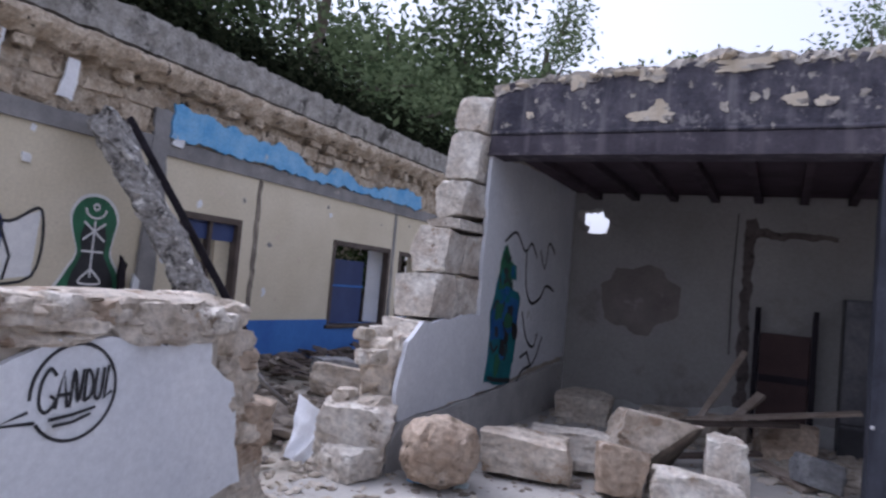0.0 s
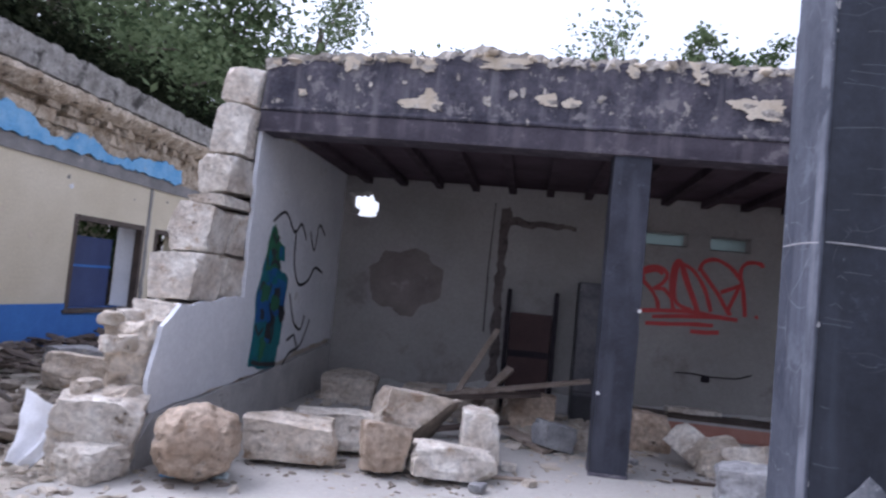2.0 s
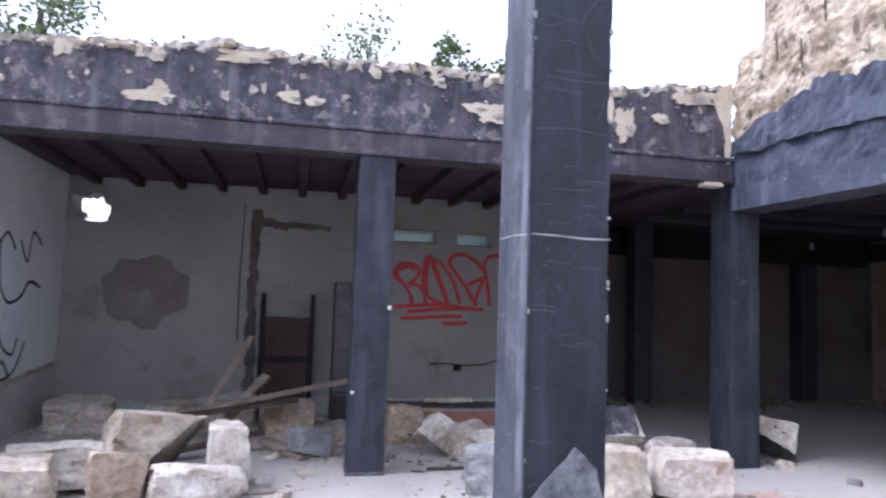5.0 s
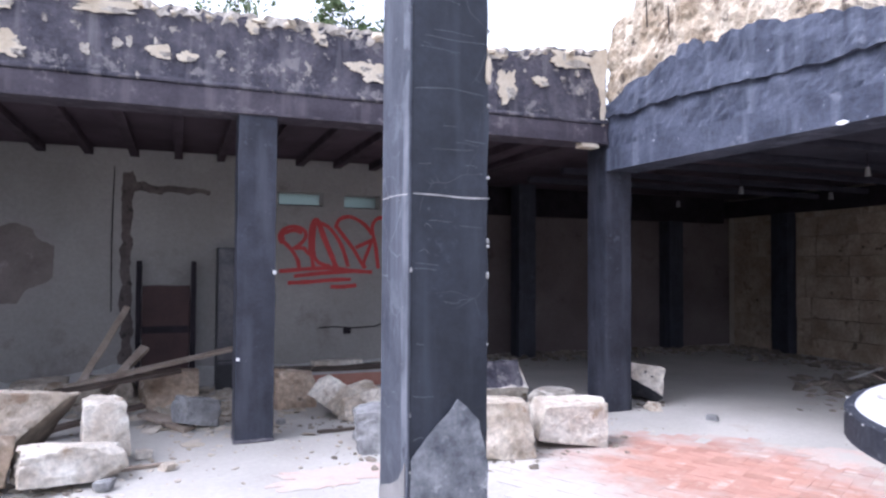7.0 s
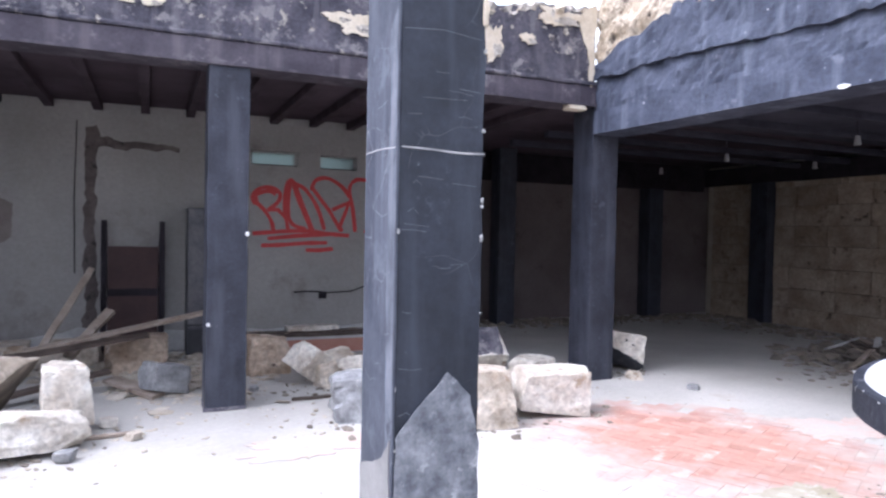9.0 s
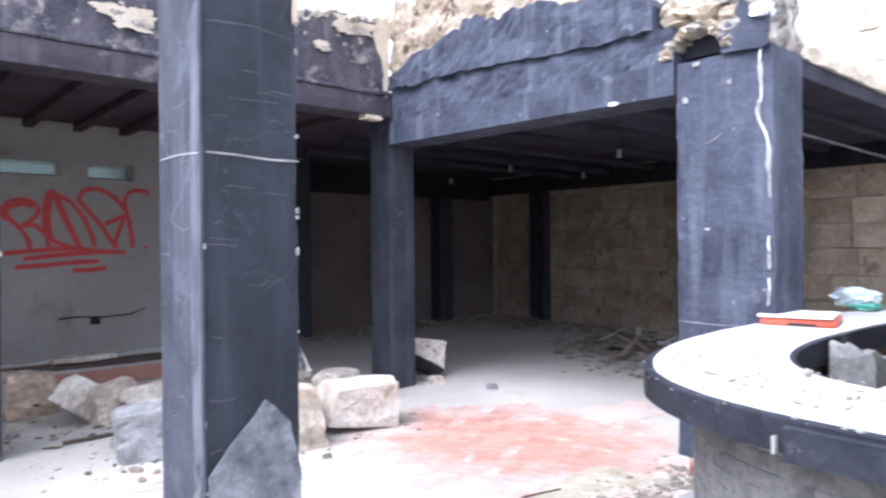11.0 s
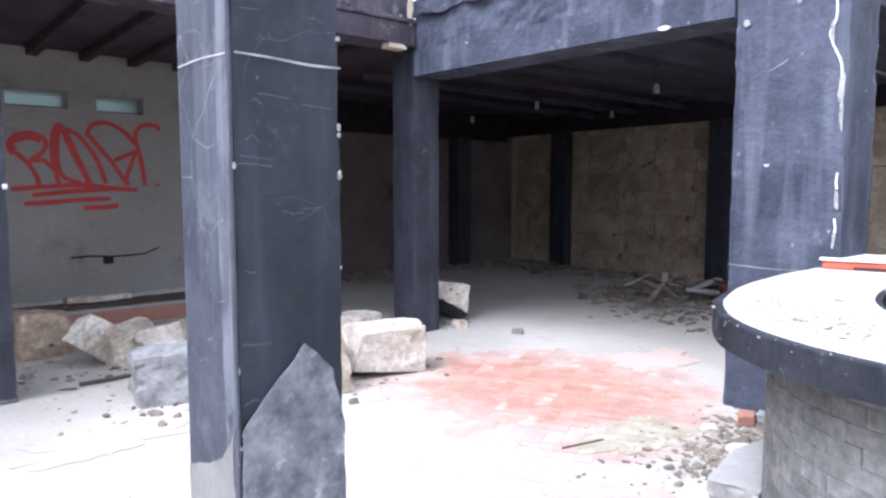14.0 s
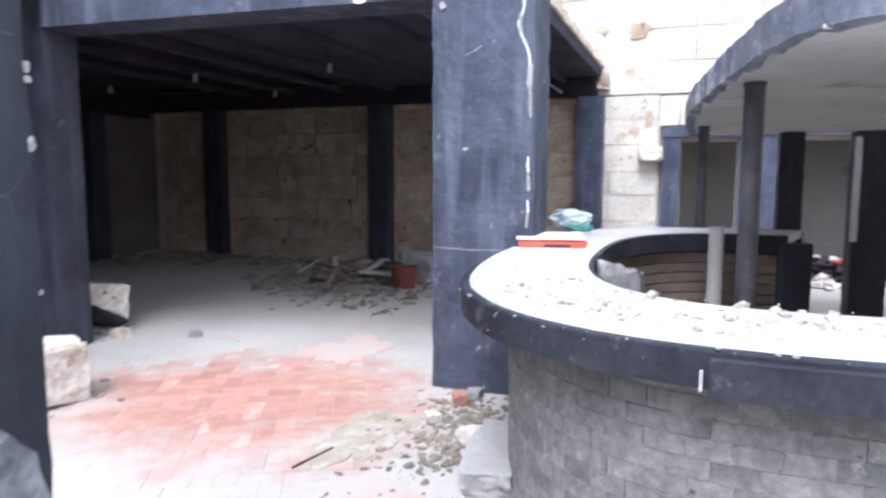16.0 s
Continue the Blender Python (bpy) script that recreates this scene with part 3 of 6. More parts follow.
def cut_stone(w, d, h, seed, bevel=0.006, jitter=0.004):
    """A squared stone or brick with worn edges, its base at z = 0."""
    bm = box(-w / 2, w / 2, -d / 2, d / 2, 0, h)
    bmesh.ops.bevel(bm, geom=bm.edges[:], offset=bevel, segments=1, affect="EDGES")
    rng = random.Random(seed)
    for v in bm.verts:
        v.co += Vector((rng.uniform(-1, 1), rng.uniform(-1, 1), rng.uniform(-1, 1))) * jitter
    return bm


# ---- ground ----
bm = box(-300, 300, -300, 300, -0.5, -0.06)
mesh_thing("ground", bm, DIRT, "pale dry dirt ground around the ruin", "ground", kind="structure")
bm = bmesh.new()
bmesh.ops.create_grid(bm, x_segments=90, y_segments=90, size=1)
for v in bm.verts:
    x, y = 3.9 + v.co.x * 6.6, 1.6 + v.co.y * 8.7
    v.co = Vector((x, y, 0.008 * noise.noise(Vector((x * 0.8, y * 0.8, 0))) + 0.004 * noise.noise(Vector((x * 3, y * 3, 2)))))
floor = mesh_thing("floor", bm, FLOOR, "pale dusty cement courtyard floor with faded red stains", "floor", kind="structure", smooth=True)

# ---- unseen wall added to close the courtyard and bounce light ----
mesh_thing("wall_south", box(-3.2, 10.6, -7.4, -7.0, -0.1, 3.2), PLINTH, "plain wall added out of view to close the courtyard", "wall", kind="structure")

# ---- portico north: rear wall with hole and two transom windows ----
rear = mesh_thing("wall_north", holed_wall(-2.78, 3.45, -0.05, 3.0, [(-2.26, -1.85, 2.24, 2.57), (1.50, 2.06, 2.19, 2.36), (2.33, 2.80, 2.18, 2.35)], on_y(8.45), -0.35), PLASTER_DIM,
                  "plastered rear wall under the portico, its dimness put into the grey", "wall", kind="structure")


def collar(cu, cv, ru, rv, iu, iv, seed):
    """A ragged ring of broken plaster round an opening."""
    bm = bmesh.new()
    outer = blob(cu, cv, ru, rv, seed, 0.12, 32)
    inner = flake(cu, cv, iu, iv, seed + 3, 32)
    place = on_y(8.45)
    a = [bm.verts.new(place(u, v, 0.006)) for u, v in outer]
    b = [bm.verts.new(place(u, v, 0.03)) for u, v in inner]
    c = [bm.verts.new(place(u, v, -0.32)) for u, v in inner]
    for i in range(32):
        j = (i + 1) % 32
        bm.faces.new((a[i], a[j], b[j], b[i]))
        bm.faces.new((b[i], b[j], c[j], c[i]))
    return bm


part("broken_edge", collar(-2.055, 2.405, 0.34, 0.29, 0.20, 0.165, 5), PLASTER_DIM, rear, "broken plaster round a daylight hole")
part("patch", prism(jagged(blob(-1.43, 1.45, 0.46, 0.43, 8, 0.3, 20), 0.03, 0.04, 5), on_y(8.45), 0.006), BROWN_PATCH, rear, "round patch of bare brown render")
part("chase", prism(jagged([(-0.25, 0.30), (-0.12, 0.30), (-0.14, 1.4), (-0.13, 2.27), (0.70, 2.29), (0.70, 2.34), (-0.12, 2.36), (-0.14, 2.52), (-0.24, 2.5), (-0.26, 1.4)], 0.04, 0.045, 4), on_y(8.45), 0.006), CHASE, rear, "dark broken pipe chase")
part("wire", rod([(-0.34, 8.43, 0.9), (-0.35, 8.43, 1.7), (-0.33, 8.43, 2.55)], 0.005), BURNT_WOOD, rear)
part("skirting", prism(jagged([(-2.3, 0.0), (3.4, 0.0), (3.4, 0.24), (1.2, 0.22), (-0.3, 0.3), (-1.0, 0.16), (-2.3, 0.18)], 0.15, 0.03, 6), on_y(8.45), 0.03), PLINTH, rear)
part("conduit", rod([(2.02, 8.43, 0.66), (2.2, 8.43, 0.67), (2.45, 8.43, 0.65), (2.74, 8.43, 0.66), (2.9, 8.43, 0.72)], 0.007), BURNT_WOOD, rear)
part("junction_box", box(2.33, 2.42, 8.40, 8.45, 0.58, 0.65, 0.006), BURNT_WOOD, rear)
part("sill_band", box(1.2, 3.42, 8.425, 8.45, 2.36, 2.42, 0.006), PLASTER_DIM, rear)
for i, (a, b, c, d) in enumerate(((1.50, 2.06, 2.19, 2.36), (2.33, 2.80, 2.18, 2.35))):
    w = thing("window_%d" % (i + 1), "narrow broken transom window with a pale glass pane", "window", ((a + b) / 2, 8.5, c), kind="structure")
    w.location = (0, 0, 0)
    part("pane", box(a + 0.02, b - 0.03, 8.56, 8.57, c + 0.02, d - 0.01), GLASS, w).visible_shadow = False
    part("sash", box(a, b, 8.55, 8.58, c, c + 0.02, 0.003), BURNT_WOOD, w)
    part("sash", box(a, a + 0.02, 8.55, 8.58, c + 0.02, d, 0.003), BURNT_WOOD, w)

# red spray writing on the rear wall
def red_at(points):
    return [(1.52 + (u - 380) * 0.00299, 1.37 + (525 - v) * 0.0031) for u, v in points]


red = [red_at(p) for p in (
    [(392, 415), (380, 385), (400, 357), (440, 345), (480, 360), (488, 385), (470, 412), (438, 436)], [(398, 400), (392, 378), (440, 360), (472, 372)],
    [(390, 402), (430, 440), (455, 480), (462, 512)], [(440, 432), (480, 432), (522, 474)],
    [(522, 512), (506, 420), (512, 345), (535, 316), (570, 390), (600, 460), (622, 512)], [(528, 325), (520, 400), (532, 480), (592, 506)], [(540, 330), (566, 400), (604, 480), (612, 508)],
    [(545, 328), (590, 350), (640, 420), (670, 506)], [(614, 350), (630, 312), (680, 300), (740, 330), (775, 372)],
    [(620, 345), (690, 430), (742, 512)], [(778, 392), (702, 426)], [(772, 400), (736, 490), (745, 512)], [(802, 512), (790, 420), (774, 340), (800, 302), (850, 302), (856, 316)],
    [(380, 526), (500, 516), (600, 512), (690, 522), (775, 528)], [(440, 545), (560, 532), (690, 524)], [(415, 572), (500, 568), (600, 560), (682, 558)], [(594, 588), (650, 588), (706, 582)], [(842, 505), (846, 509), (850, 505)])]
part("graffiti", stroke(red, on_y(8.45), 0.048), PAINT_RED, rear, "red spray-painted scrawl with underlines")

# ---- portico ceiling and joists ----
ceil_a = mesh_thing("ceiling", box(-2.3, 10.3, 5.95, 10.15, 2.765, 3.0), VEILED_SOOT, "sooty portico ceiling, its colour lifted like lens veil", "ceiling", kind="structure")
for i in range(17):
    x = -2.05 + i * 0.47
    if x < 4.3:
        tagged(mesh_thing("joist", rough_box(x, x + 0.09, 5.92, 8.45 if x < 3.4 else 10.1, 2.68, 2.764, 0.3, 0.006), JOIST_WOOD, "charred wooden ceiling joist", "joist", group="joists of the north portico"), kind="structure")

# ---- lintel of the north portico ----
lintel = thing("lintel", "soot-stained lintel wall with flaking plaster over the portico", "lintel", kind="structure")
top = [(-2.36, 3.30), (-2.0, 3.36), (-1.5, 3.40), (-0.9, 3.42), (-0.3, 3.50), (0.3, 3.44), (0.9, 3.46), (1.5, 3.47), (2.1, 3.45), (2.6, 3.50), (3.2, 3.46), (3.8, 3.55), (4.34, 3.60)]
edge = jagged(top, 0.07, 0.05, 2, False)
part("wall", prism([(-2.36, 2.86), (4.34, 2.86)] + edge[::-1], lambda u, v, w: Vector((u, 5.62 + 0.012 * noise.noise(Vector((u * 3, v * 3, 0))) + w, v)), 0.40), SOOT_WALL, lintel)
part("steel_beam", rough_box(-2.36, 4.34, 5.60, 5.90, 2.665, 2.855, 0.15, 0.004), STEEL, lintel, "rust-black steel beam")
part("flange", box(-2.36, 4.34, 5.57, 5.60, 2.66, 2.685, 0.004), STEEL, lintel)
part("ledge", rough_box(-2.36, 4.34, 5.585, 5.62, 2.865, 2.90, 0.15, 0.006), SOOT_WALL, lintel)
for k, (u, v, a, b) in enumerate(((-0.95, 3.00, 0.13, 0.04), (-0.82, 3.07, 0.08, 0.07), (-0.80, 3.00, 0.10, 0.05), (0.20, 3.10, 0.09, 0.045), (0.40, 3.08, 0.06, 0.04),
                                 (1.95, 3.13, 0.15, 0.09), (1.80, 3.16, 0.10, 0.04), (-1.98, 3.04, 0.035, 0.03), (-0.9, 3.35, 0.10, 0.05), (-1.55, 3.33, 0.06, 0.06),
                                 (-0.2, 3.40, 0.20, 0.05), (0.9, 3.38, 0.05, 0.05), (1.45, 3.36, 0.06, 0.05), (3.22, 3.14, 0.09, 0.15), (3.58, 3.22, 0.08, 0.05), (2.9, 3.42, 0.22, 0.04), (3.9, 3.46, 0.22, 0.07))):
    part("patch", prism(flake(u, v, a, b, k * 1.37), on_y(5.612), 0.004 + k * 0.0008), PATCH, lintel)
    part("patch", prism(flake(u + a * 0.5, v - b * 0.45, a * 0.5, b * 0.45, k * 2.1 + 9), on_y(5.612), 0.0045 + k * 0.0008), CREST, lintel)
rng = random.Random(63)
for k in range(16):
    u, v = rng.uniform(-2.2, 4.2), 2.95 + 0.45 * rng.random() ** 0.7
    a = rng.uniform(0.008, 0.026)
    part("patch", prism(flake(u, v, a * rng.uniform(0.8, 1.8), a * rng.uniform(0.8, 2.0), 40 + k * 1.7, 24), on_y(5.612), 0.003 + k * 0.0003), CREST, lintel)
crest_low, crest_top = wave([(p[0], p[1] - 0.06) for p in top], 21, 0.09), wave([(p[0], p[1] + 0.03) for p in top], 22, 0.07)
part("crest", wall_grid(-2.36, 4.34, crest_low, crest_top, lambda u, v, w: Vector((u, 5.615 - w, v)), 0.43, 0.035, 0.035, 9.0, 5), CREST, lintel, "crumbling pale wall crest")
part("corner_scar", prism(jagged([(4.25, 3.6), (4.12, 3.5), (4.24, 3.2), (4.27, 2.95), (4.31, 2.78), (4.335, 3.6)], 0.04, 0.03, 3), on_y(5.612), 0.012), PATCH, lintel)
part("loose_stone", rock(0.22, 0.10, 0.06, 78, 0.1, 5), PATCH, lintel, smooth=True).location = (4.12, 5.62, 2.61)
scatter("rubble_crest", 420, lambda r: (lambda x: (x, r.uniform(5.60, 6.0), np.interp(x, [p[0] for p in top], [p[1] for p in top]) - 0.03))(r.uniform(-2.3, 4.3)), (0.025, 0.11), PATCH, "pale broken masonry along the lintel top", seed=3)

# ---- left wall: stub of stacked blocks, plaster, plinth ----
stub = thing("wall_west", "broken stone-block wall with torn white plaster", "wall", kind="structure")
courses = [(0.0, 0.50, 4.00), (0.47, 0.96, 4.24), (0.95, 1.10, 4.50), (1.10, 1.49, 4.69), (1.50, 1.91, 4.87), (1.92, 2.01, 5.14), (2.02, 2.38, 5.21), (2.40, 2.86, 5.41), (2.87, 3.22, 5.54)]
rng = random.Random(5)
for k, (z0, z1, y0) in enumerate(courses):
    y = y0
    while y < 5.80:
        step = min(rng.uniform(0.42, 0.62), 5.88 - y)
        if 5.88 - y - step < 0.2:
            step = 5.88 - y
        b = part("stone_block", rock(0.37, step + 0.02, z1 - z0 + 0.01, 20 + k * 3 + int(y * 5), 0.045 if z0 > 0.9 else 0.13, 14, 0.05 if z0 > 0.9 else 0.22), LIMESTONE if z0 < 0.9 else ROCK_WHITE, stub, smooth=True)
        b.location = (-2.53, y + step / 2, z0)
        y += step
part("core", box(-2.72, -2.35, 5.86, 8.8, -0.05, 3.0), MORTAR, stub)
rng = random.Random(66)
for k in range(24):
    s = rng.uniform(0.05, 0.15)
    z = 0.95 * rng.random()
    b = part("rubble_stone", rock(s * 1.2, s, s * 0.8, 700 + k, 0.16, 6, 0.4), (LIMESTONE, ROCK_WHITE, RUBBLE)[k % 3], stub, smooth=True)
    b.location = (rng.uniform(-2.74, -2.46), 4.06 + 0.22 * z + rng.uniform(-0.10, 0.20), z)
    b.rotation_euler = (0, 0, rng.uniform(0, 6))
sheet = jagged([(4.24, 0.37), (4.20, 0.62), (4.29, 0.96), (4.54, 1.10), (5.60, 1.17), (5.60, 2.69), (8.45, 2.86), (8.45, 0.62), (7.3, 0.56), (5.95, 0.43)], 0.08, 0.025, 9)
part("plaster", prism(sheet, on_x(-2.35), 0.035), PLASTER, stub, "torn white plaster sheet")
part("plinth", prism(jagged([(4.13, 0.0), (4.13, 0.20), (4.3, 0.36), (5.95, 0.40), (7.3, 0.5), (8.45, 0.55), (8.45, 0.0)], 0.1, 0.02, 2), on_x(-2.37), 0.07), PLINTH, stub, "grey cement plinth")
teal = jagged([(5.86, 0.52), (5.98, 0.50), (6.2, 0.46), (6.55, 0.44), (6.62, 0.8), (6.66, 1.36), (6.42, 1.45), (6.30, 1.70), (6.12, 1.86), (6.02, 1.6), (5.88, 1.2), (5.9, 0.8)], 0.08, 0.04, 3)
part("painted_figure", prism(teal, on_x(-2.315), 0.004), PAINT_TEAL, stub, "teal and blue painted shape")
part("painted_head", prism(jagged([(6.02, 1.42), (6.4, 1.46), (6.34, 1.66), (6.14, 1.88), (6.04, 1.7)], 0.06, 0.03, 4), on_x(-2.311), 0.003), PAINT_GREEN, stub, "green painted head")
part("painted_body", prism(jagged([(5.92, 1.0), (6.3, 0.94), (6.6, 1.0), (6.62, 1.3), (6.3, 1.36), (5.95, 1.26)], 0.06, 0.05, 14), on_x(-2.311), 0.003), PAINT_BLUE, stub, "blue painted patch")
part("painted_marks", stroke([[(6.0, 1.55), (6.1, 1.48), (6.25, 1.52), (6.38, 1.44)], [(5.92, 1.22), (6.0, 1.3), (6.15, 1.2), (6.2, 1.3)], [(6.2, 1.1), (6.3, 0.95), (6.36, 0.8), (6.3, 0.7)], [(5.9, 0.9), (6.0, 0.8), (6.1, 0.86)], [(5.9, 0.56), (6.1, 0.52), (6.3, 0.5), (6.52, 0.48)], [(6.1, 1.78), (6.2, 1.7), (6.28, 1.76)]], on_x(-2.308), 0.04), PAINT_BLACK, stub)
rng = random.Random(88)
for k in range(22):
    v = rng.uniform(0.55, 1.7)
    u = 6.25 + rng.uniform(-0.30, 0.32) * (1.0 if v < 1.35 else 0.5)
    part("paint_dab", prism(flake(u, v, rng.uniform(0.03, 0.09), rng.uniform(0.03, 0.10), 3 + k * 1.7, 20), on_x(-2.3075), 0.002 + 0.0002 * k), (PAINT_BLUE, PAINT_BLACK, PAINT_TEAL, PAINT_GREEN)[k % 4], stub)
part("scrawl", stroke([[(6.1, 1.9), (6.4, 2.02), (6.7, 1.85), (6.9, 1.95), (7.1, 1.8)], [(6.75, 1.85), (6.8, 1.5), (7.0, 1.3), (7.3, 1.35), (7.5, 1.5), (7.8, 1.45)], [(6.75, 1.2), (6.95, 0.9), (7.2, 0.8), (7.3, 0.95)],
                      [(6.65, 0.35), (6.9, 0.55), (7.25, 0.62), (7.5, 0.9)], [(7.2, 1.9), (7.4, 1.7), (7.5, 2.0), (7.75, 1.9)], [(6.8, 0.7), (7.0, 0.75), (7.15, 0.6)]], on_x(-2.315), 0.032), PAINT_BLACK, stub, "black spray scrawl")

# low broken wall with the speech-bubble graffiti
low = thing("wall_west_low", "low broken wall with torn white plaster and black graffiti", "wall", kind="structure")
part("core", prism(jagged([(-7.0, -0.05), (2.62, -0.05), (2.55, 0.4), (2.42, 0.75), (2.40, 1.13), (1.6, 1.15), (-7.0, 1.15)], 0.12, 0.02, 7), on_x(-2.86), 0.5), MORTAR, low)
for k, (y, z, w, d, h) in enumerate(((2.72, 0.0, 0.46, 0.42, 0.30), (2.70, 0.28, 0.48, 0.46, 0.36), (2.58, 0.62, 0.50, 0.36, 0.34), (2.44, 0.92, 0.50, 0.34, 0.29), (2.05, 1.02, 0.56, 0.55, 0.20), (1.5, 1.04, 0.56, 0.60, 0.19), (0.9, 1.04, 0.56, 0.62, 0.19), (0.3, 1.03, 0.56, 0.62, 0.19))):
    b = part("stone_block", rock(w * 1.06, d * 1.1, h * 1.1, 70 + k, 0.15, 12, 0.2), LIMESTONE if k != 1 else ROCK_BROWN, low, smooth=True)
    b.location = (-2.60, y, z)
rng = random.Random(67)
for k in range(80):
    s = rng.uniform(0.07, 0.20)
    b = part("rubble_stone", rock(s * 1.3, s * 1.1, s * 0.75, 740 + k, 0.16, 5, 0.4), (LIMESTONE, ROCK_WHITE, RUBBLE, ROCK_BROWN)[k % 4], low, smooth=True)
    if k < 52:
        b.location = (rng.uniform(-2.72, -2.36), rng.uniform(-0.4, 2.5), 1.13 - s * 0.2 + rng.uniform(-0.03, 0.03))
    else:
        b.location = (rng.uniform(-2.75, -2.40), 2.52 + rng.uniform(-0.05, 0.22), rng.uniform(0.0, 1.0))
    b.rotation_euler = (0, 0, rng.uniform(0, 6))
sheet = jagged([(-7.0, 0.2), (-7.0, 1.0), (0.9, 1.0), (1.3, 0.98), (1.55, 1.08), (1.95, 1.06), (2.05, 1.02), (2.18, 1.13), (2.32, 1.10), (2.34, 0.92), (2.50, 0.82), (2.56, 0.5), (2.62, 0.28), (2.2, 0.2)], 0.06, 0.022, 12)
part("plaster", prism(sheet, on_x(-2.36), 0.04), PLASTER, low, "torn white plaster sheet")
g = [arc(1.605, 0.86, 0.185, 0.195, 215, 545, 30), [(1.42, 0.80), (1.30, 0.76), (1.45, 0.755)],
     [(1.52, 0.93), (1.49, 0.96), (1.46, 0.90), (1.46, 0.82), (1.49, 0.79), (1.525, 0.83), (1.50, 0.855)],
     [(1.525, 0.80), (1.55, 0.95), (1.575, 0.80)], [(1.53, 0.85), (1.58, 0.855)], [(1.585, 0.80), (1.595, 0.95), (1.62, 0.82), (1.635, 0.95)],
     [(1.645, 0.82), (1.65, 0.945), (1.68, 0.90), (1.675, 0.84), (1.645, 0.82)], [(1.695, 0.95), (1.69, 0.85), (1.705, 0.82), (1.72, 0.85), (1.725, 0.95)], [(1.745, 0.96), (1.735, 0.82), (1.77, 0.85)],
     [(1.50, 0.76), (1.6, 0.77), (1.70, 0.79)], [(1.52, 0.735), (1.6, 0.74), (1.68, 0.765)], arc(1.12, 0.72, 0.19, 0.2, -60, 60, 12)]
part("graffiti", stroke(g, on_x(-2.32), 0.014), PAINT_BLACK, low, "black lettering GANDUL in a speech bubble")

# ---- columns ----
def column(name, x0, x1, y0, y1, z1, material, label, step=0.06, amount=0.005):
    c = thing(name, label, "column", kind="structure")
    part("shaft", rough_box(x0, x1, y0, y1, -0.02, z1, step, amount), material, c, smooth=False)
    return c


c2 = column("column_2", 0.80, 1.11, 5.60, 5.91, 2.69, COL_PLAIN, "slim black-painted portico column with chipped edges")
part("chip", rock(0.026, 0.026, 0.03, 3, 0.3, 4, 0.5), PAINT_WHITE, c2).location = (1.10, 5.60, 1.36)
part("chip", rock(0.024, 0.024, 0.024, 4, 0.3, 4, 0.5), PAINT_WHITE, c2).location = (0.82, 5.60, 0.66)
part("foot", rough_box(0.79, 1.12, 5.59, 5.92, 0, 0.03, 0.06, 0.008), SOOT_WALL, c2)
c3 = column("column_3", 4.34, 4.64, 5.62, 5.96, 2.69, COL_PLAIN, "black-painted corner column")
c4 = column("column_4", 5.40, 5.70, 9.5, 9.8, 2.86, COL_PLAIN, "soot-black inner column")
c1 = thing("column_1", "free-standing black tiled column with hairline cracks and a bare cement foot", "column", kind="structure")
part("shaft", rough_box(1.152, 1.46, 2.24, 2.575, -0.02, 3.35, 0.05, 0.004), COL_BLACK, c1)
part("side_face", prism(jagged([(2.238, 0.0), (2.592, 0.0), (2.592, 2.53), (2.572, 2.55), (2.570, 3.34), (2.238, 3.34)], 0.1, 0.002, 3), on_x(1.150, -1), 0.006), COL_LIT_SIDE, c1, "worn blue-grey painted side, lightened as the lit face")
part("bare_foot", prism(jagged([(1.149, 0.0), (1.457, 0.0), (1.457, 0.70), (1.42, 0.86), (1.38, 0.91), (1.34, 0.94), (1.30, 0.90), (1.25, 0.85), (1.20, 0.79), (1.149, 0.72)], 0.015, 0.014, 5), on_y(2.236), 0.006), COL_GREY, c1, "bare grey cement")
part("bare_foot", prism(jagged([(2.25, 0.0), (2.585, 0.0), (2.585, 0.54), (2.45, 0.58), (2.33, 0.63), (2.25, 0.72)], 0.015, 0.014, 8), on_x(1.144, -1), 0.005), GREY_BEAM, c1, "pale bare cement")
part("joint", stroke([[(1.155, 1.692), (1.25, 1.690), (1.36, 1.684), (1.458, 1.686)]], on_y(2.235), 0.006, 0.006), PAINT_OLD, c1, "white tile joint")
part("joint", stroke([[(2.25, 1.69), (2.4, 1.70), (2.58, 1.70)]], on_x(1.143, -1), 0.004, 0.003), PLINTH, c1)
rng = random.Random(11)
for k in range(15):
    z = rng.uniform(0.5, 2.5)
    b = part("chip", rock(rng.uniform(0.005, 0.013), rng.uniform(0.005, 0.012), 0.008 + 0.035 * rng.random() ** 2, 30 + k, 0.35, 3, 0.7), PAINT_OLD, c1, smooth=True)
    b.location = ((1.458, 2.242, z) if k % 3 else (1.151, 2.242, z))
part("chip", rock(0.02, 0.03, 0.09, 91, 0.3, 4, 0.5), PATCH, c1, "pale broken edge", True).location = (1.457, 2.245, 2.12)
part("worn_band", prism(jagged([(2.25, 0.72), (2.31, 0.66), (2.325, 1.2), (2.31, 1.8), (2.33, 2.55), (2.31, 3.3), (2.25, 3.3)], 0.03, 0.012, 31), on_x(1.144, -1), 0.0015), mat("worn_blue_grey", (0.06, 0.067, 0.088), (0.15, 0.16, 0.19), 6.0, 40, 0.75, 0.4, (0.04, 0.046, 0.065), 5.0, 0.54, streak=(0.20, 0.21, 0.24)), c1, "pale worn strip")
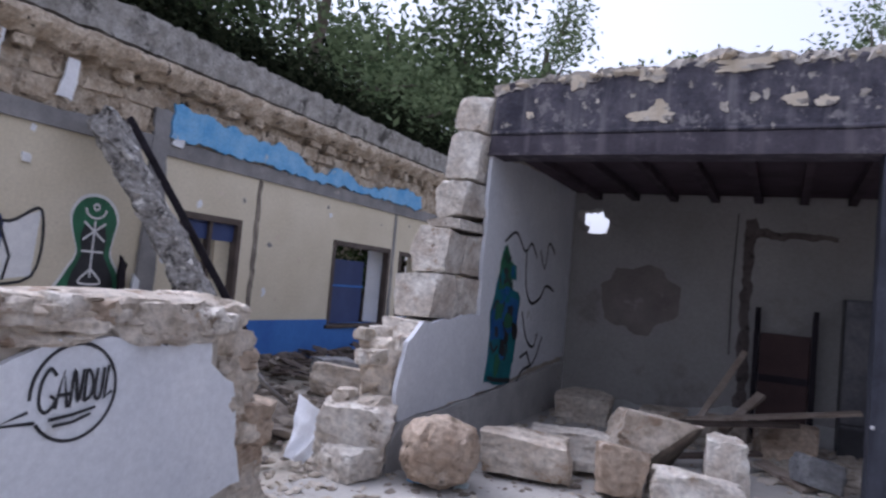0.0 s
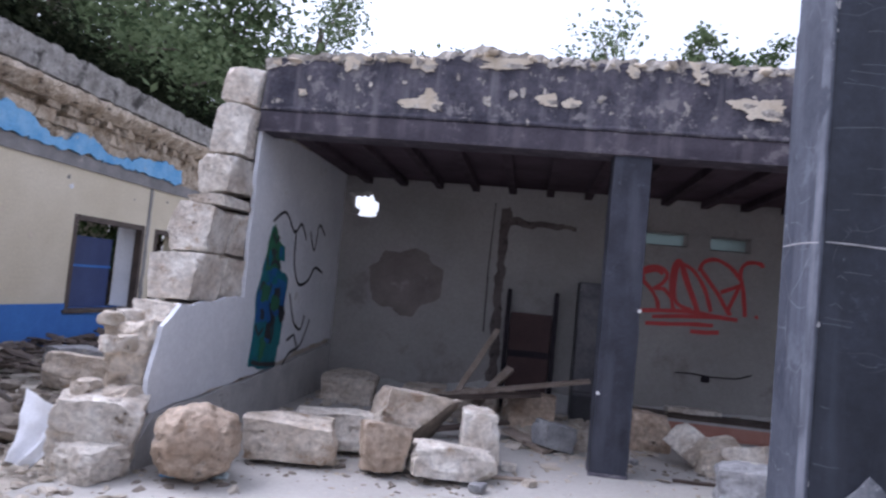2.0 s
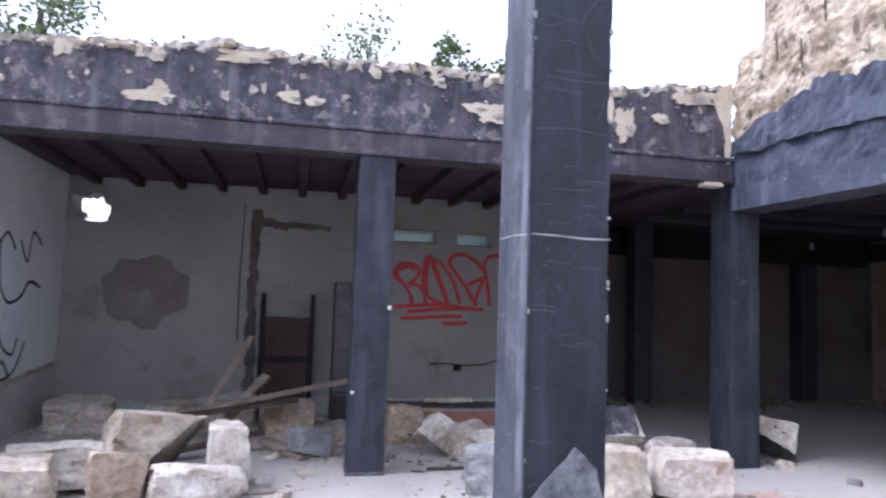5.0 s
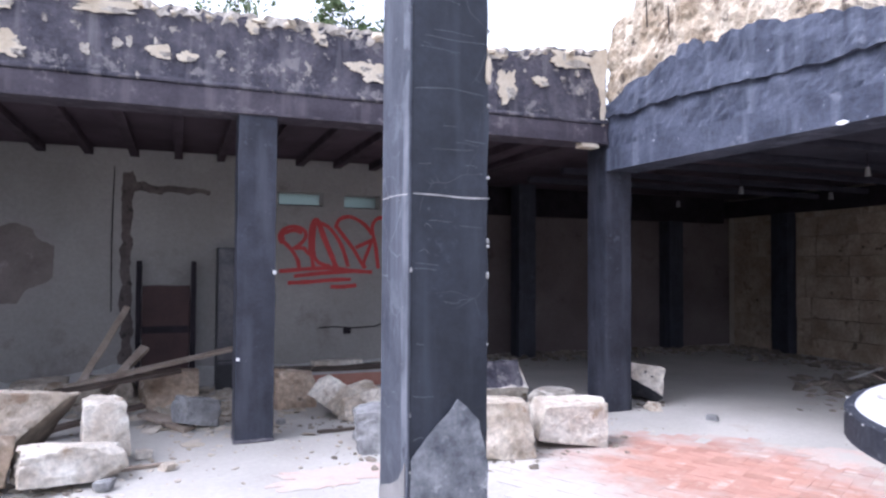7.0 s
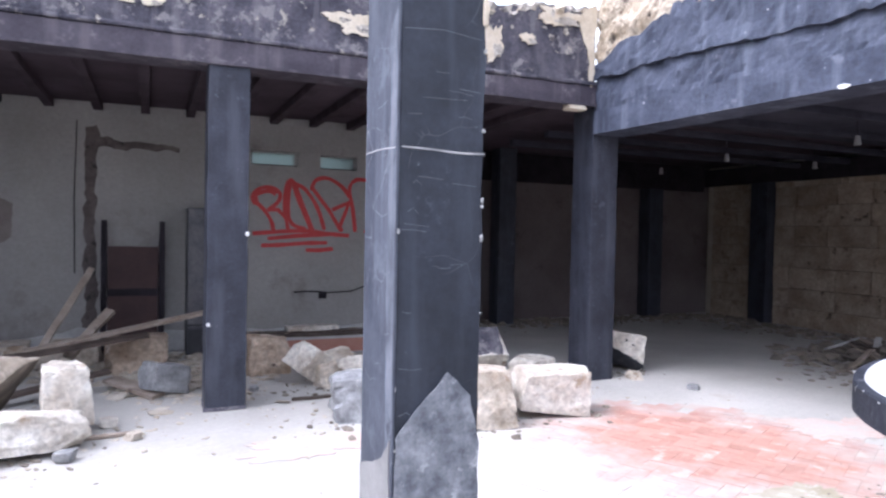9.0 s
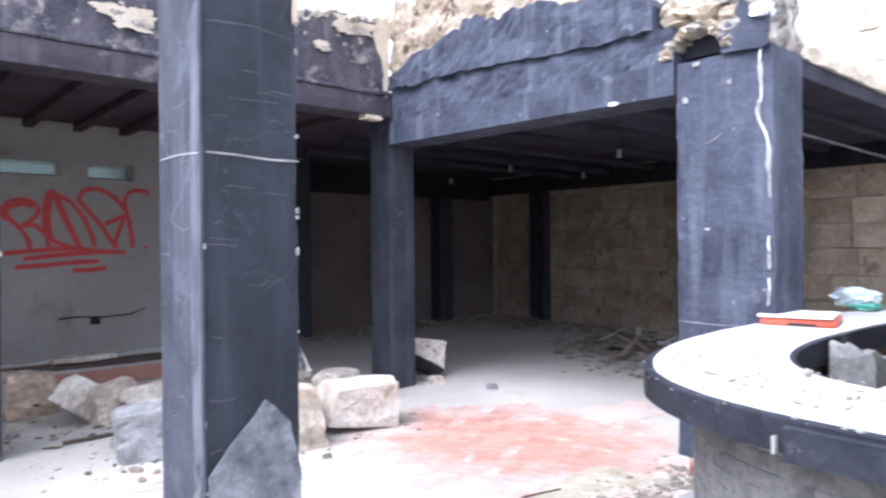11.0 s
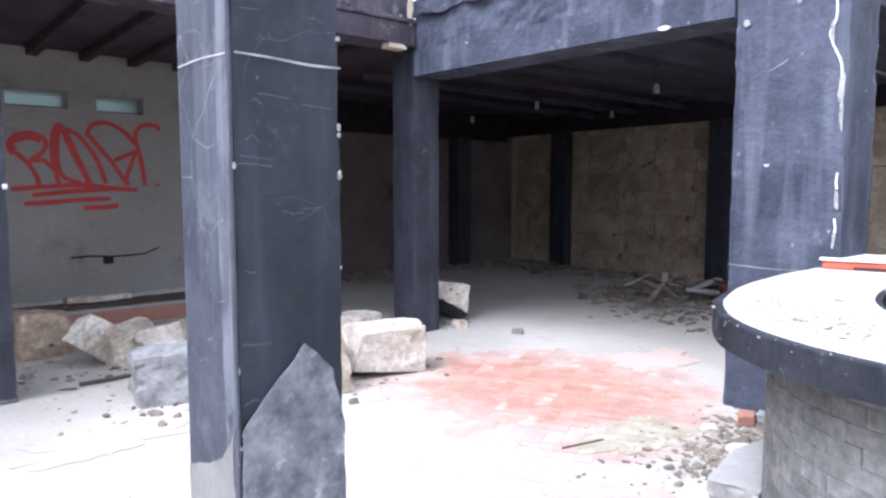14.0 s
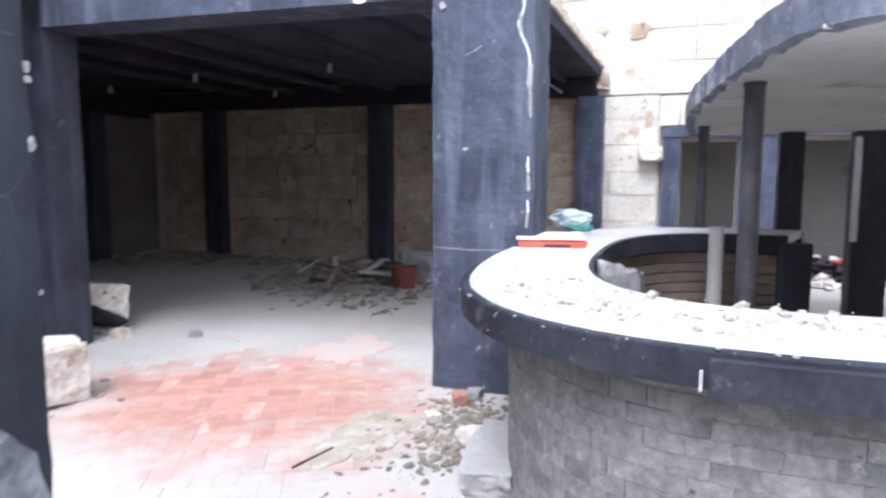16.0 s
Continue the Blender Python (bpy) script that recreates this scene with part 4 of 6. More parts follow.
for k, (z, u0, u1) in enumerate(((1.42, 1.16, 1.25), (2.08, 1.16, 1.44), (2.28, 1.2, 1.44), (1.58, 1.34, 1.43), (1.48, 1.18, 1.22), (1.15, 1.17, 1.20), (0.96, 1.16, 1.24), (0.80, 1.16, 1.22), (1.9, 1.36, 1.44), (1.3, 1.28, 1.34))):
    part("scratch", stroke([[(u0, z), ((u0 + u1) / 2, z + 0.012 * math.sin(k * 2)), (u1, z - 0.006)]], on_y(2.236), 0.0022, 0.003), SCRATCH, c1)

rng = random.Random(17)
for k in range(15):
    z, u0 = rng.uniform(0.95, 2.75), rng.uniform(1.165, 1.36)
    u1 = min(1.452, u0 + rng.choice((0.03, 0.05, 0.09, 0.16)))
    part("scratch", stroke([[(u0, z), (u0 * 0.6 + u1 * 0.4, z + rng.uniform(-0.004, 0.010)), (u1, z - rng.uniform(-0.004, 0.012))]], on_y(2.236), 0.0016, 0.002), SCRATCH, c1)
for k in range(10):
    z, y = rng.uniform(0.8, 2.6), rng.uniform(2.26, 2.45)
    part("scratch", stroke([[(y, z), (y + 0.05, z + rng.uniform(-0.02, 0.02)), (y + 0.11, z + rng.uniform(-0.03, 0.03))]], on_x(1.1425, -1), 0.002, 0.002), COL_GREY, c1)

# ---- beam and big column of the east portico ----
TURN = math.atan2(0.17, 2.9)


def east(u, v, w):
    """Along the east beam: u metres from the corner towards the south, v up, w out to the courtyard."""
    return Vector((4.36 + u * math.sin(TURN) - w, 5.62 - u * math.cos(TURN), v))


beam = thing("beam_east", "deep blue-black beam with a broken stone wall above it", "beam", kind="structure")


edge_low = wave([(0, 2.92), (1.0, 2.93), (2.0, 2.87), (3.0, 2.86)], 1, 0.04)
edge_mid = wave([(0, 3.05), (0.35, 3.18), (1.0, 3.34), (1.8, 3.30), (2.4, 3.2), (2.95, 3.02)], 2, 0.09)
edge_top = wave([(0, 3.62), (0.12, 3.85), (0.4, 3.95), (0.45, 4.35), (1.5, 4.45), (2.3, 4.2), (2.4, 3.6), (2.62, 3.2)], 3, 0.05)
part("beam", wall_grid(0, 2.95, lambda u: 2.40, lambda u: 2.62, lambda u, v, w: east(u, v, w + 0.03), 0.36, 0.07, 0.006), BEAM_BLUE, beam)
part("render_low", wall_grid(0, 2.93, lambda u: 2.62, edge_low, lambda u, v, w: east(u, v, w), 0.35, 0.05, 0.03, 5, 2), BEAM_BLUE, beam)
part("render_high", wall_grid(0, 2.80, edge_low, edge_mid, lambda u, v, w: east(u, v, w + 0.035), 0.38, 0.05, 0.025, 5, 4), BEAM_BLUE, beam)
part("bare_stone", wall_grid(0, 2.62, edge_mid, edge_top, lambda u, v, w: east(u, v, w), 0.40, 0.045, 0.05, 5.5, 6), OLD_STONE, beam, "bare cream stonework")
part("chip", prism(blob(2.50, 2.405, 0.04, 0.014, 2, 0.3), lambda u, v, w: east(u, v, 0.04 + w), 0.012), PAINT_WHITE, beam)
for k, (u, z) in enumerate(((0.62, 3.9), (1.15, 4.05), (0.9, 3.75))):
    part("iron_spike", rod([east(u, z - 0.25, 0.04), east(u + 0.01, z, 0.06)], 0.006, 6), BURNT_WOOD, beam)

big = thing("column_5", "massive blue-black column with a white crack and crumbled top", "column", kind="structure")
part("shaft", rough_box(4.52, 4.95, 2.03, 2.67, -0.02, 2.60, 0.06, 0.008), BEAM_BLUE, big)
part("masonry_stub", rough_box(4.525, 4.93, 2.03, 2.34, 2.60, 3.28, 0.035, 0.040, 7), CREST, big, "crumbling pale masonry above the column")
part("stub_render", prism(jagged([(2.05, 2.60), (2.34, 2.60), (2.33, 2.74), (2.25, 2.86), (2.20, 3.02), (2.13, 2.92), (2.08, 3.06), (2.05, 2.9)], 0.03, 0.03, 13), on_x(4.515, -1), 0.02), BEAM_BLUE, big, "torn blue-black render")
part("bridge_stone", rough_box(4.51, 4.92, 2.30, 2.80, 2.88, 3.22, 0.035, 0.055, 6), OLD_STONE, big, "rough stone bridging a cavity")
# black backing added so that the cavity is filled with shade
part("cavity_back", rough_box(4.84, 4.94, 2.30, 2.78, 2.60, 2.90, 0.08, 0.02), BURNT_WOOD, big, "dark backing added for the shade in a cavity")
rng = random.Random(58)
for k in range(9):
    a = radians(20 + k * 17.5)
    s = rng.uniform(0.05, 0.075)
    part("crumbled_stone", rock(rng.uniform(0.24, 0.34), s * 1.3, s, 500 + k, 0.2, 7, 0.4), (OLD_STONE, CREST, PATCH)[k % 3], big, smooth=True).location = (4.66 + rng.uniform(-0.03, 0.03), 2.53 - 0.23 * math.cos(a), 2.56 + 0.22 * math.sin(a))
for k in range(12):
    y = rng.uniform(2.04, 2.40)
    s = rng.uniform(0.07, 0.15)
    part("crumbled_stone", rock(s * 1.2, s * 1.1, s * 0.8, 530 + k, 0.2, 6, 0.3), (CREST, PLASTER, OLD_STONE, PATCH)[k % 4], big, smooth=True).location = (4.54 + rng.uniform(-0.02, 0.04), y, 2.72 + k * 0.045)
part("crack", stroke([[(2.10, 2.62), (2.11, 2.50), (2.10, 2.30), (2.13, 2.20), (2.07, 2.05), (2.06, 1.95), (2.055, 1.72)], [(2.06, 1.45), (2.066, 1.40), (2.058, 1.36)], [(2.065, 1.2), (2.058, 1.15), (2.06, 1.12)]], on_x(4.51, -1), 0.011, 0.004), PAINT_WHITE, big, "white crack line")
for k, (u, v, a, b) in enumerate(((2.105, 2.45, 0.014, 0.05), (2.12, 2.22, 0.012, 0.05), (2.06, 1.9, 0.016, 0.08), (2.055, 1.75, 0.012, 0.06), (2.06, 1.3, 0.010, 0.05), (2.065, 1.08, 0.008, 0.04), (2.52, 2.57, 0.02, 0.014), (2.6, 2.35, 0.02, 0.02), (2.3, 2.42, 0.012, 0.015), (2.45, 1.5, 0.012, 0.01))):
    part("flake", prism(flake(u, v, a, b, k * 2.3 + 5, 20), on_x(4.51, -1), 0.005), PAINT_OLD, big)
part("scratch", stroke([[(2.45, 2.05), (2.38, 2.08), (2.35, 2.10)], [(2.66, 0.90), (2.4, 0.89), (2.1, 0.90)]], on_x(4.51, -1), 0.004, 0.004), PAINT_OLD, big)

# ---- east room: roof, east wall of ashlars, pilasters ----
mesh_thing("ceiling_east", box(4.66, 10.3, 2.36, 5.94, 2.66, 2.845), CEILING, "sooty ceiling of the east room, its colour lifted like lens veil", "ceiling", kind="structure")
tagged(mesh_thing("roof_edge", wall_grid(0, 5.7, lambda u: 2.79, wave([(0, 2.90), (5.7, 2.86)], 9, 0.05), lambda u, v, w: Vector((4.6 + u, 2.33 - w, v)), 0.25, 0.06, 0.03, 4, 3), PATCH, "broken pale concrete roof edge", "roof edge"), kind="structure")
for i in range(7):
    y = 2.8 + i * 0.85
    tagged(mesh_thing("joist_east", rough_box(4.72, 10.2, y, y + 0.09, 2.585, 2.659, 0.3, 0.006), JOIST_EAST, "charred ceiling joist of the east room", "joist", group="joists of the east room"), kind="structure")
tagged(mesh_thing("wall_plate", rough_box(10.0, 10.2, 2.4, 10.1, 2.40, 2.70, 0.3, 0.006), BURNT_WOOD, "charred beam along the east wall", "beam"), kind="structure")
tagged(mesh_thing("wall_plate_north", rough_box(3.8, 10.0, 9.95, 10.1, 2.30, 2.86, 0.3, 0.006), BURNT_WOOD, "charred beam along the rear wall of the east room", "beam"), kind="structure")
north2 = mesh_thing("wall_north_east", box(3.3, 10.6, 10.1, 10.5, -0.05, 3.0), DIM_BROWN, "rear wall of the east room, its dimness put into dark brown", "wall", kind="structure")
mesh_thing("wall_return", box(3.1, 3.45, 8.8, 10.1, -0.05, 3.0), DIM_BROWN, "short return wall", "wall", kind="structure")
eastw = mesh_thing("wall_east", holed_wall(-7.0, 10.5, -0.05, 4.6, [(0.60, 1.31, -0.05, 1.8), (-0.75, 0.02, -0.05, 1.8), (-2.2, -1.0, -0.05, 1.8)], on_x(10.26), 0.4), MORTAR, "high east wall of pale stone blocks", "wall", kind="structure")
for k, y in enumerate((2.30, 5.45, 8.50)):
    mesh_thing("pilaster", rough_box(9.98, 10.255, y, y + 0.36, -0.02, 2.40, 0.08, 0.006), COL_PLAIN if k else BEAM_BLUE, "black-painted wall pilaster", "pilaster", group="pilasters of the east wall", kind="structure")
mesh_thing("pilaster", rough_box(8.6, 8.9, 9.8, 10.098, -0.02, 2.3, 0.08, 0.006), COL_PLAIN, "black-painted wall pilaster", "pilaster", group="pilasters of the east wall", kind="structure")
for y0, y1 in ((1.31, 1.55), (0.05, 0.60), (-1.0, -0.75)):
    mesh_thing("pier", rough_box(10.1, 10.255, y0, y1, -0.02, 1.84, 0.08, 0.006), BEAM_BLUE, "blue-black pier between low openings", "pier", group="piers of the low openings", kind="structure")
mesh_thing("low_lintel", rough_box(10.08, 10.255, -2.4, 1.55, 1.845, 1.98, 0.12, 0.006), BEAM_BLUE, "blue-black lintel over low openings", "lintel", kind="structure")
mesh_thing("wall_annex", box(12.2, 12.4, -7.0, 3.0, -0.05, 2.6), PLASTER_DIM, "rear wall behind the low openings, its dimness put into the grey", "wall", kind="structure")
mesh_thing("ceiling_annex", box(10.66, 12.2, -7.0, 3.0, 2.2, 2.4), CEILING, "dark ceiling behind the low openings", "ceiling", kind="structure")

# ---- bar counter ----
bar = thing("bar_counter", "curved masonry bar with a dusty dark-edged slab top", "bar counter", (4.47, 0.75, 0))


def ring(a, b, p, n=96, t0=-11.0, t1=292.0):
    out = []
    for i in range(n + 1):
        t = radians(t0 + (t1 - t0) * i / n)
        c, s = math.cos(t), math.sin(t)
        out.append((a * math.copysign(abs(c) ** (2 / p), c), b * math.copysign(abs(s) ** (2 / p), s)))
    return out


def band(outer, inner, z0, z1, chamfer=0.0, wobble=0.0):
    """A ring-shaped slab between two outlines."""
    bm = bmesh.new()
    rows = []
    for (ox, oy), (ix, iy) in zip(outer, inner):
        w = wobble * noise.noise(Vector((ox * 4, oy * 4, 0)))
        o, i = Vector((ox * (1 + w), oy * (1 + w))), Vector((ix, iy))
        d = (i - o).normalized() * chamfer
        rows.append([bm.verts.new((o.x, o.y, z0)), bm.verts.new((o.x, o.y, z1 - chamfer)), bm.verts.new((o.x + d.x, o.y + d.y, z1)), bm.verts.new((i.x, i.y, z1)), bm.verts.new((i.x, i.y, z0))])
    for a, b in zip(rows, rows[1:]):
        for k in range(5):
            bm.faces.new((a[k], a[(k + 1) % 5], b[(k + 1) % 5], b[k]))
    bm.faces.new(rows[0])
    bm.faces.new(rows[-1][::-1])
    return bm


P = 2.7
part("slab", band(ring(2.055, 1.405, P), ring(1.55, 0.89, P), 0.86, 0.92, 0.015, 0.004), COUNTER_TOP, bar, "dusty pale counter slab", True)
part("fascia", band(ring(2.09, 1.44, P), ring(2.04, 1.39, P), 0.80, 0.905, 0.006, 0.004), FASCIA, bar, "chipped blue-black edge band", True)
part("drum", band(ring(1.95, 1.22, P), ring(1.62, 0.95, P), 0.0, 0.859), DRUM, bar, "curved wall of grey rendered blocks", True)
rng = random.Random(21)
for c in range(11):
    o = ring(1.618, 0.948, P, 96)
    i = ring(1.585, 0.915, P, 96)
    part("brick_course", band(o, i, 0.02 + c * 0.076, 0.084 + c * 0.076, 0.006, 0.004), DRUM_IN, bar)
part("inner_fascia", band(ring(1.56, 0.90, P), ring(1.525, 0.865, P), 0.79, 0.914, 0.004, 0.003), FASCIA, bar, "dark board under the inner slab edge", True)
# box added at the wall's end; the shade there is its black colour
part("end_board", rough_box(1.50, 1.60, -0.42, -0.20, 0.0, 0.858, 0.06, 0.005), COL_BLACK, bar, "end of the curved wall, its shade put into black")
part("fascia_panel", band(ring(2.115, 1.465, P, 40, 171.5, 235.0), ring(2.093, 1.443, P, 40, 171.5, 235.0), 0.786, 0.888, 0.004, 0.002), FASCIA, bar, "proud blue-black edge board", True)
part("bracket", rough_box(-2.122, -2.10, 0.368, 0.377, 0.808, 0.858, 0.03, 0.002), PAINT_OLD, bar, "small white metal end plate")
part("end_stub", rock(0.34, 0.26, 0.50, 4, 0.14, 9, 0.1), DRUM, bar, smooth=True).location = (-0.22, 0.74, 0.36)
scatter("counter_debris", 900, lambda r: (lambda a, k: (4.47 + 2.06 * math.copysign(abs(math.cos(a)) ** (2 / P), math.cos(a)) * k, 0.75 + 1.38 * math.copysign(abs(math.sin(a)) ** (2 / P), math.sin(a)) * k, 0.92))(radians(r.uniform(128, 225)), min(0.95, r.gauss(0.85, 0.055))),
        (0.004, 0.027), CRUMB, "plaster crumbs lying on the counter", "debris", seed=8, flat=1.0)
scatter("edge_chips", 60, lambda r: (lambda a: (4.47 + 2.088 * math.copysign(abs(math.cos(a)) ** (2 / P), math.cos(a)), 0.75 + 1.438 * math.copysign(abs(math.sin(a)) ** (2 / P), math.sin(a)), 0.906 - 0.10 * r.random() ** 3))(radians(r.uniform(120, 235))), (0.003, 0.012), PAINT_OLD, "pale chips along the counter edge", "debris", seed=9, flat=0.6)
tray = thing("plastic_crate_lid", "red plastic tray with a white card top on the counter", "tray", (4.72, 1.96, 0.92))
tray_body = part("body", box(-0.16, 0.16, -0.16, 0.16, 0.0, 0.040, 0.008), PLASTIC_RED, tray)
part("card", box(-0.17, 0.15, -0.15, 0.17, 0.040, 0.052, 0.002), PAPER, tray, "white card lid")
part("slot", box(-0.163, -0.159, -0.08, 0.04, 0.004, 0.016), PAINT_BLACK, tray_body)
tray.rotation_euler = (0, 0, radians(14))
tray.scale = (1.25, 1.25, 1.2)
bag = mesh_thing("plastic_bag", rock(0.20, 0.26, 0.13, 15, 0.28, 7, 0.6), BAG, "crumpled pale blue plastic bag on the counter", "bag", pose(5.85, 2.02, 0.92), smooth=True)
part("fold", rock(0.15, 0.18, 0.045, 16, 0.25, 6, 0.6), BAG_GREEN, bag, "green plastic fold", True).location = (-0.06, -0.07, 0.0)

# ---- canopy slab between the bar and the low lintel, with its posts ----
canopy = thing("canopy", "long concrete canopy slab with a flaking blue edge on steel posts", "canopy", (0, 0, 0))
corner = [(8.0, 1.14), (6.6, 1.165), (5.6, 1.16), (5.1, 1.14), (4.2, 1.06), (3.46, 0.98), (2.98, 0.91), (2.76, 0.86), (2.60, 0.76), (2.53, 0.62), (2.49, 0.40), (2.44, -0.5), (2.6, -2.0), (3.2, -3.0), (8.0, -3.2)]
rim = jagged(corner, 0.045, 0.018, 5)
part("slab", prism([(4 + (u - 4) * 0.985, v - 0.03 * (v > 0)) for u, v in rim], lambda u, v, w: Vector((u, v, 1.745 + w)), 0.08), CONCRETE, canopy, "bare concrete soffit")


def edge_band(outline, z0, z1, depth, out):
    """An upright band along an outline, ragged below."""
    bm = bmesh.new()
    rows = []
    for k, (u, v) in enumerate(outline):
        a, c = Vector(outline[max(0, k - 1)]), Vector(outline[min(len(outline) - 1, k + 1)])
        t = (c - a).normalized()
        n = Vector((t.y, -t.x)) * out
        low = z0 + 0.025 * noise.noise(Vector((u * 5, v * 5, 3))) + 0.022 * noise.noise(Vector((u * 17, v * 17, 3)))
        bulge = 0.014 * noise.noise(Vector((u * 4, v * 4, 8))) + 0.010 * noise.noise(Vector((u * 19, v * 19, 8)))
        p, q2 = Vector((u, v)) + n * bulge, Vector((u, v)) - n * depth
        rows.append([bm.verts.new((p.x, p.y, low)), bm.verts.new((p.x + n.x * 0.01, p.y + n.y * 0.01, (z0 + z1) / 2)), bm.verts.new((p.x, p.y, z1 - 0.02)), bm.verts.new((p.x - n.x * 0.03, p.y - n.y * 0.03, z1)), bm.verts.new((q2.x, q2.y, z1)), bm.verts.new((q2.x, q2.y, z0))])
    for a, c in zip(rows, rows[1:]):
        for k in range(6):
            bm.faces.new((a[k], a[(k + 1) % 6], c[(k + 1) % 6], c[k]))
    bm.faces.new(rows[0])
    bm.faces.new(rows[-1][::-1])
    return bm


part("edge", edge_band(rim[:-150], 1.732, 1.85, 0.05, -1), mat("flaking_blue_edge", (0.10, 0.115, 0.155), (0.22, 0.24, 0.29), 5.0, 28, 0.85, 1.0, (0.50, 0.50, 0.50), 5.0, 0.57, depth=0.025, contrast=0.25, pits=(0.62, 0.61, 0.60), pit_scale=11, pit_at=0.62), canopy, "flaking blue painted edge", True)
for x, y, r in ((6.6, 1.08, 0.043), (3.86, 0.92, 0.043)):
    post = part("post", rod([(x - 0.03, y, 0.0), (x - 0.01, y, 0.9), (x, y, 1.746)], r, 14), POLE, canopy, "dark steel post", True)
    part("collar", rod([(x, y, 1.725), (x, y, 1.745)], r * 1.08, 14), STEEL, post)
for x0, x1, y0, y1 in ((7.6, 7.82, 0.19, 0.40), (7.6, 7.9, -0.52, -0.22)):
    part("pier", rough_box(x0, x1, y0, y1, -0.02, 1.744, 0.08, 0.005), COL_BLACK, canopy, "black-painted pier")
part("white_strip", rough_box(7.585, 7.599, -0.26, -0.20, 0.75, 1.69, 0.06, 0.004), PLASTER, canopy, "strip of white plaster")
mesh_thing("cut_post", rod([(5.75, 0.98, 0.0), (5.76, 0.98, 0.98)], 0.05, 12), CONCRETE, "short grey cut-off post inside the bar", "post")

# ---- fallen stone blocks on the floor ----
def block(x, y, w, d, h, turn, seed, material, label, tilt=(0, 0), amount=0.075, round_off=0.05, under=None, under_material=None):
    """A broken wall block, tilted and set down so that its lowest edge rests in the dust."""
    bm = rock(w * 1.08, d * 1.08, h, seed, amount, 18, round_off, 8, 1.16)
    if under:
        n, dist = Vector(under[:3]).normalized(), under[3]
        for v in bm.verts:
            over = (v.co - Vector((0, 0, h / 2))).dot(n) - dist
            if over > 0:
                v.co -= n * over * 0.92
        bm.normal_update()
        # undercut faces take under_material: soot on one block, painted shade on another
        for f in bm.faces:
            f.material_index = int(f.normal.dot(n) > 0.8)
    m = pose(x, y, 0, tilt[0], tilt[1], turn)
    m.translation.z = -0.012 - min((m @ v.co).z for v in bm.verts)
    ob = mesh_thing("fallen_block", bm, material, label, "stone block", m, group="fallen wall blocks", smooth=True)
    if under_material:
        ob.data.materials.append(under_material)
    return ob


block(-1.90, 4.16, 0.42, 0.42, 0.40, 20, 101, ROCK_BROWN, "rounded brown limestone boulder on the floor", amount=0.13, round_off=0.8)
block(-1.50, 4.84, 0.64, 0.40, 0.33, 12, 102, LIMESTONE, "long weathered limestone block lying on the floor", (-1, 1))
block(-1.28, 5.38, 0.60, 0.46, 0.32, 14, 103, ROCK_WHITE, "pale limestone slab leaning on other blocks", (-2, -3))
block(-0.78, 4.86, 0.36, 0.34, 0.35, 18, 104, ROCK_BROWN, "tan limestone block standing on end", (-8, 4))
# dark stone under the overhang, with its shade put into the colour
block(-0.70, 5.40, 0.60, 0.52, 0.50, 24, 105, LIMESTONE, "large limestone block with a dark overhanging side, shade included in its colour", (-8, 10), under=(0.62, -0.45, -0.62, 0.13), under_material=DARK_RUBBLE)
block(-0.09, 5.38, 0.29, 0.32, 0.46, 12, 106, ROCK_WHITE, "upright cream block with a rounded head", (0, -5), round_off=0.25)
block(-0.30, 4.95, 0.60, 0.38, 0.24, 27, 107, ROCK_WHITE, "flat pale block lying on the dusty floor", (-6, 6), amount=0.08)
block(-1.78, 7.62, 0.58, 0.45, 0.34, 3, 108, LIMESTONE, "squared limestone block against the wall base")
block(0.30, 7.50, 0.52, 0.45, 0.36, 8, 109, ROCK_BROWN, "squared tan block under fallen boards")
block(0.51, 6.28, 0.33, 0.30, 0.25, 28, 110, ROCK_GREY, "small grey masonry block", (0, 10))
block(1.46, 6.95, 0.38, 0.38, 0.40, 10, 111, ROCK_BROWN, "rough tan block behind a column", round_off=0.25)
block(1.68, 6.30, 0.34, 0.30, 0.28, 35, 112, ROCK_WHITE, "pale block tipped onto one corner", (16, 32))
block(2.00, 6.30, 0.40, 0.40, 0.27, 5, 113, LIMESTONE, "broken limestone lump on the floor", (6, -8))
block(2.22, 6.05, 0.42, 0.36, 0.30, 60, 114, ROCK_WHITE, "broken pale stone lump", (-14, 10))
block(1.92, 5.12, 0.46, 0.38, 0.31, -8, 115, ROCK_GREY, "grey rendered masonry block", (2, -4), amount=0.09, round_off=0.1)
block(2.70, 4.68, 0.48, 0.44, 0.42, -14, 116, LIMESTONE, "rounded limestone block with chipped corners", round_off=0.22)
block(3.34, 4.72, 0.56, 0.38, 0.36, -14, 137, ROCK_WHITE, "pale square-cut limestone block", (0, 3), amount=0.04, round_off=0.0)
burnt = block(3.40, 6.20, 0.62, 0.30, 0.40, -10, 118, ROCK_WHITE, "pale block with one face of blackened render", (-38, 0))
part("render_face", rough_box(-0.27, 0.27, -0.172, -0.150, 0.05, 0.36, 0.05, 0.010), SOOT_WALL, burnt, "blackened render face")
block(3.92, 5.98, 0.42, 0.30, 0.20, 20, 119, ROCK_WHITE, "low pale stone beside a column")
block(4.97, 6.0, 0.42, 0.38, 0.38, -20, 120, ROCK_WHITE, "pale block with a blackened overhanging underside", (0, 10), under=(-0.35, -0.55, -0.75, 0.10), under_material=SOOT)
block(-0.95, 7.9, 0.5, 0.4, 0.26, 12, 121, LIMESTONE, "limestone lump near the rear wall")
block(-0.35, 8.0, 0.55, 0.35, 0.24, -6, 122, LIMESTONE, "limestone lump near the rear wall")
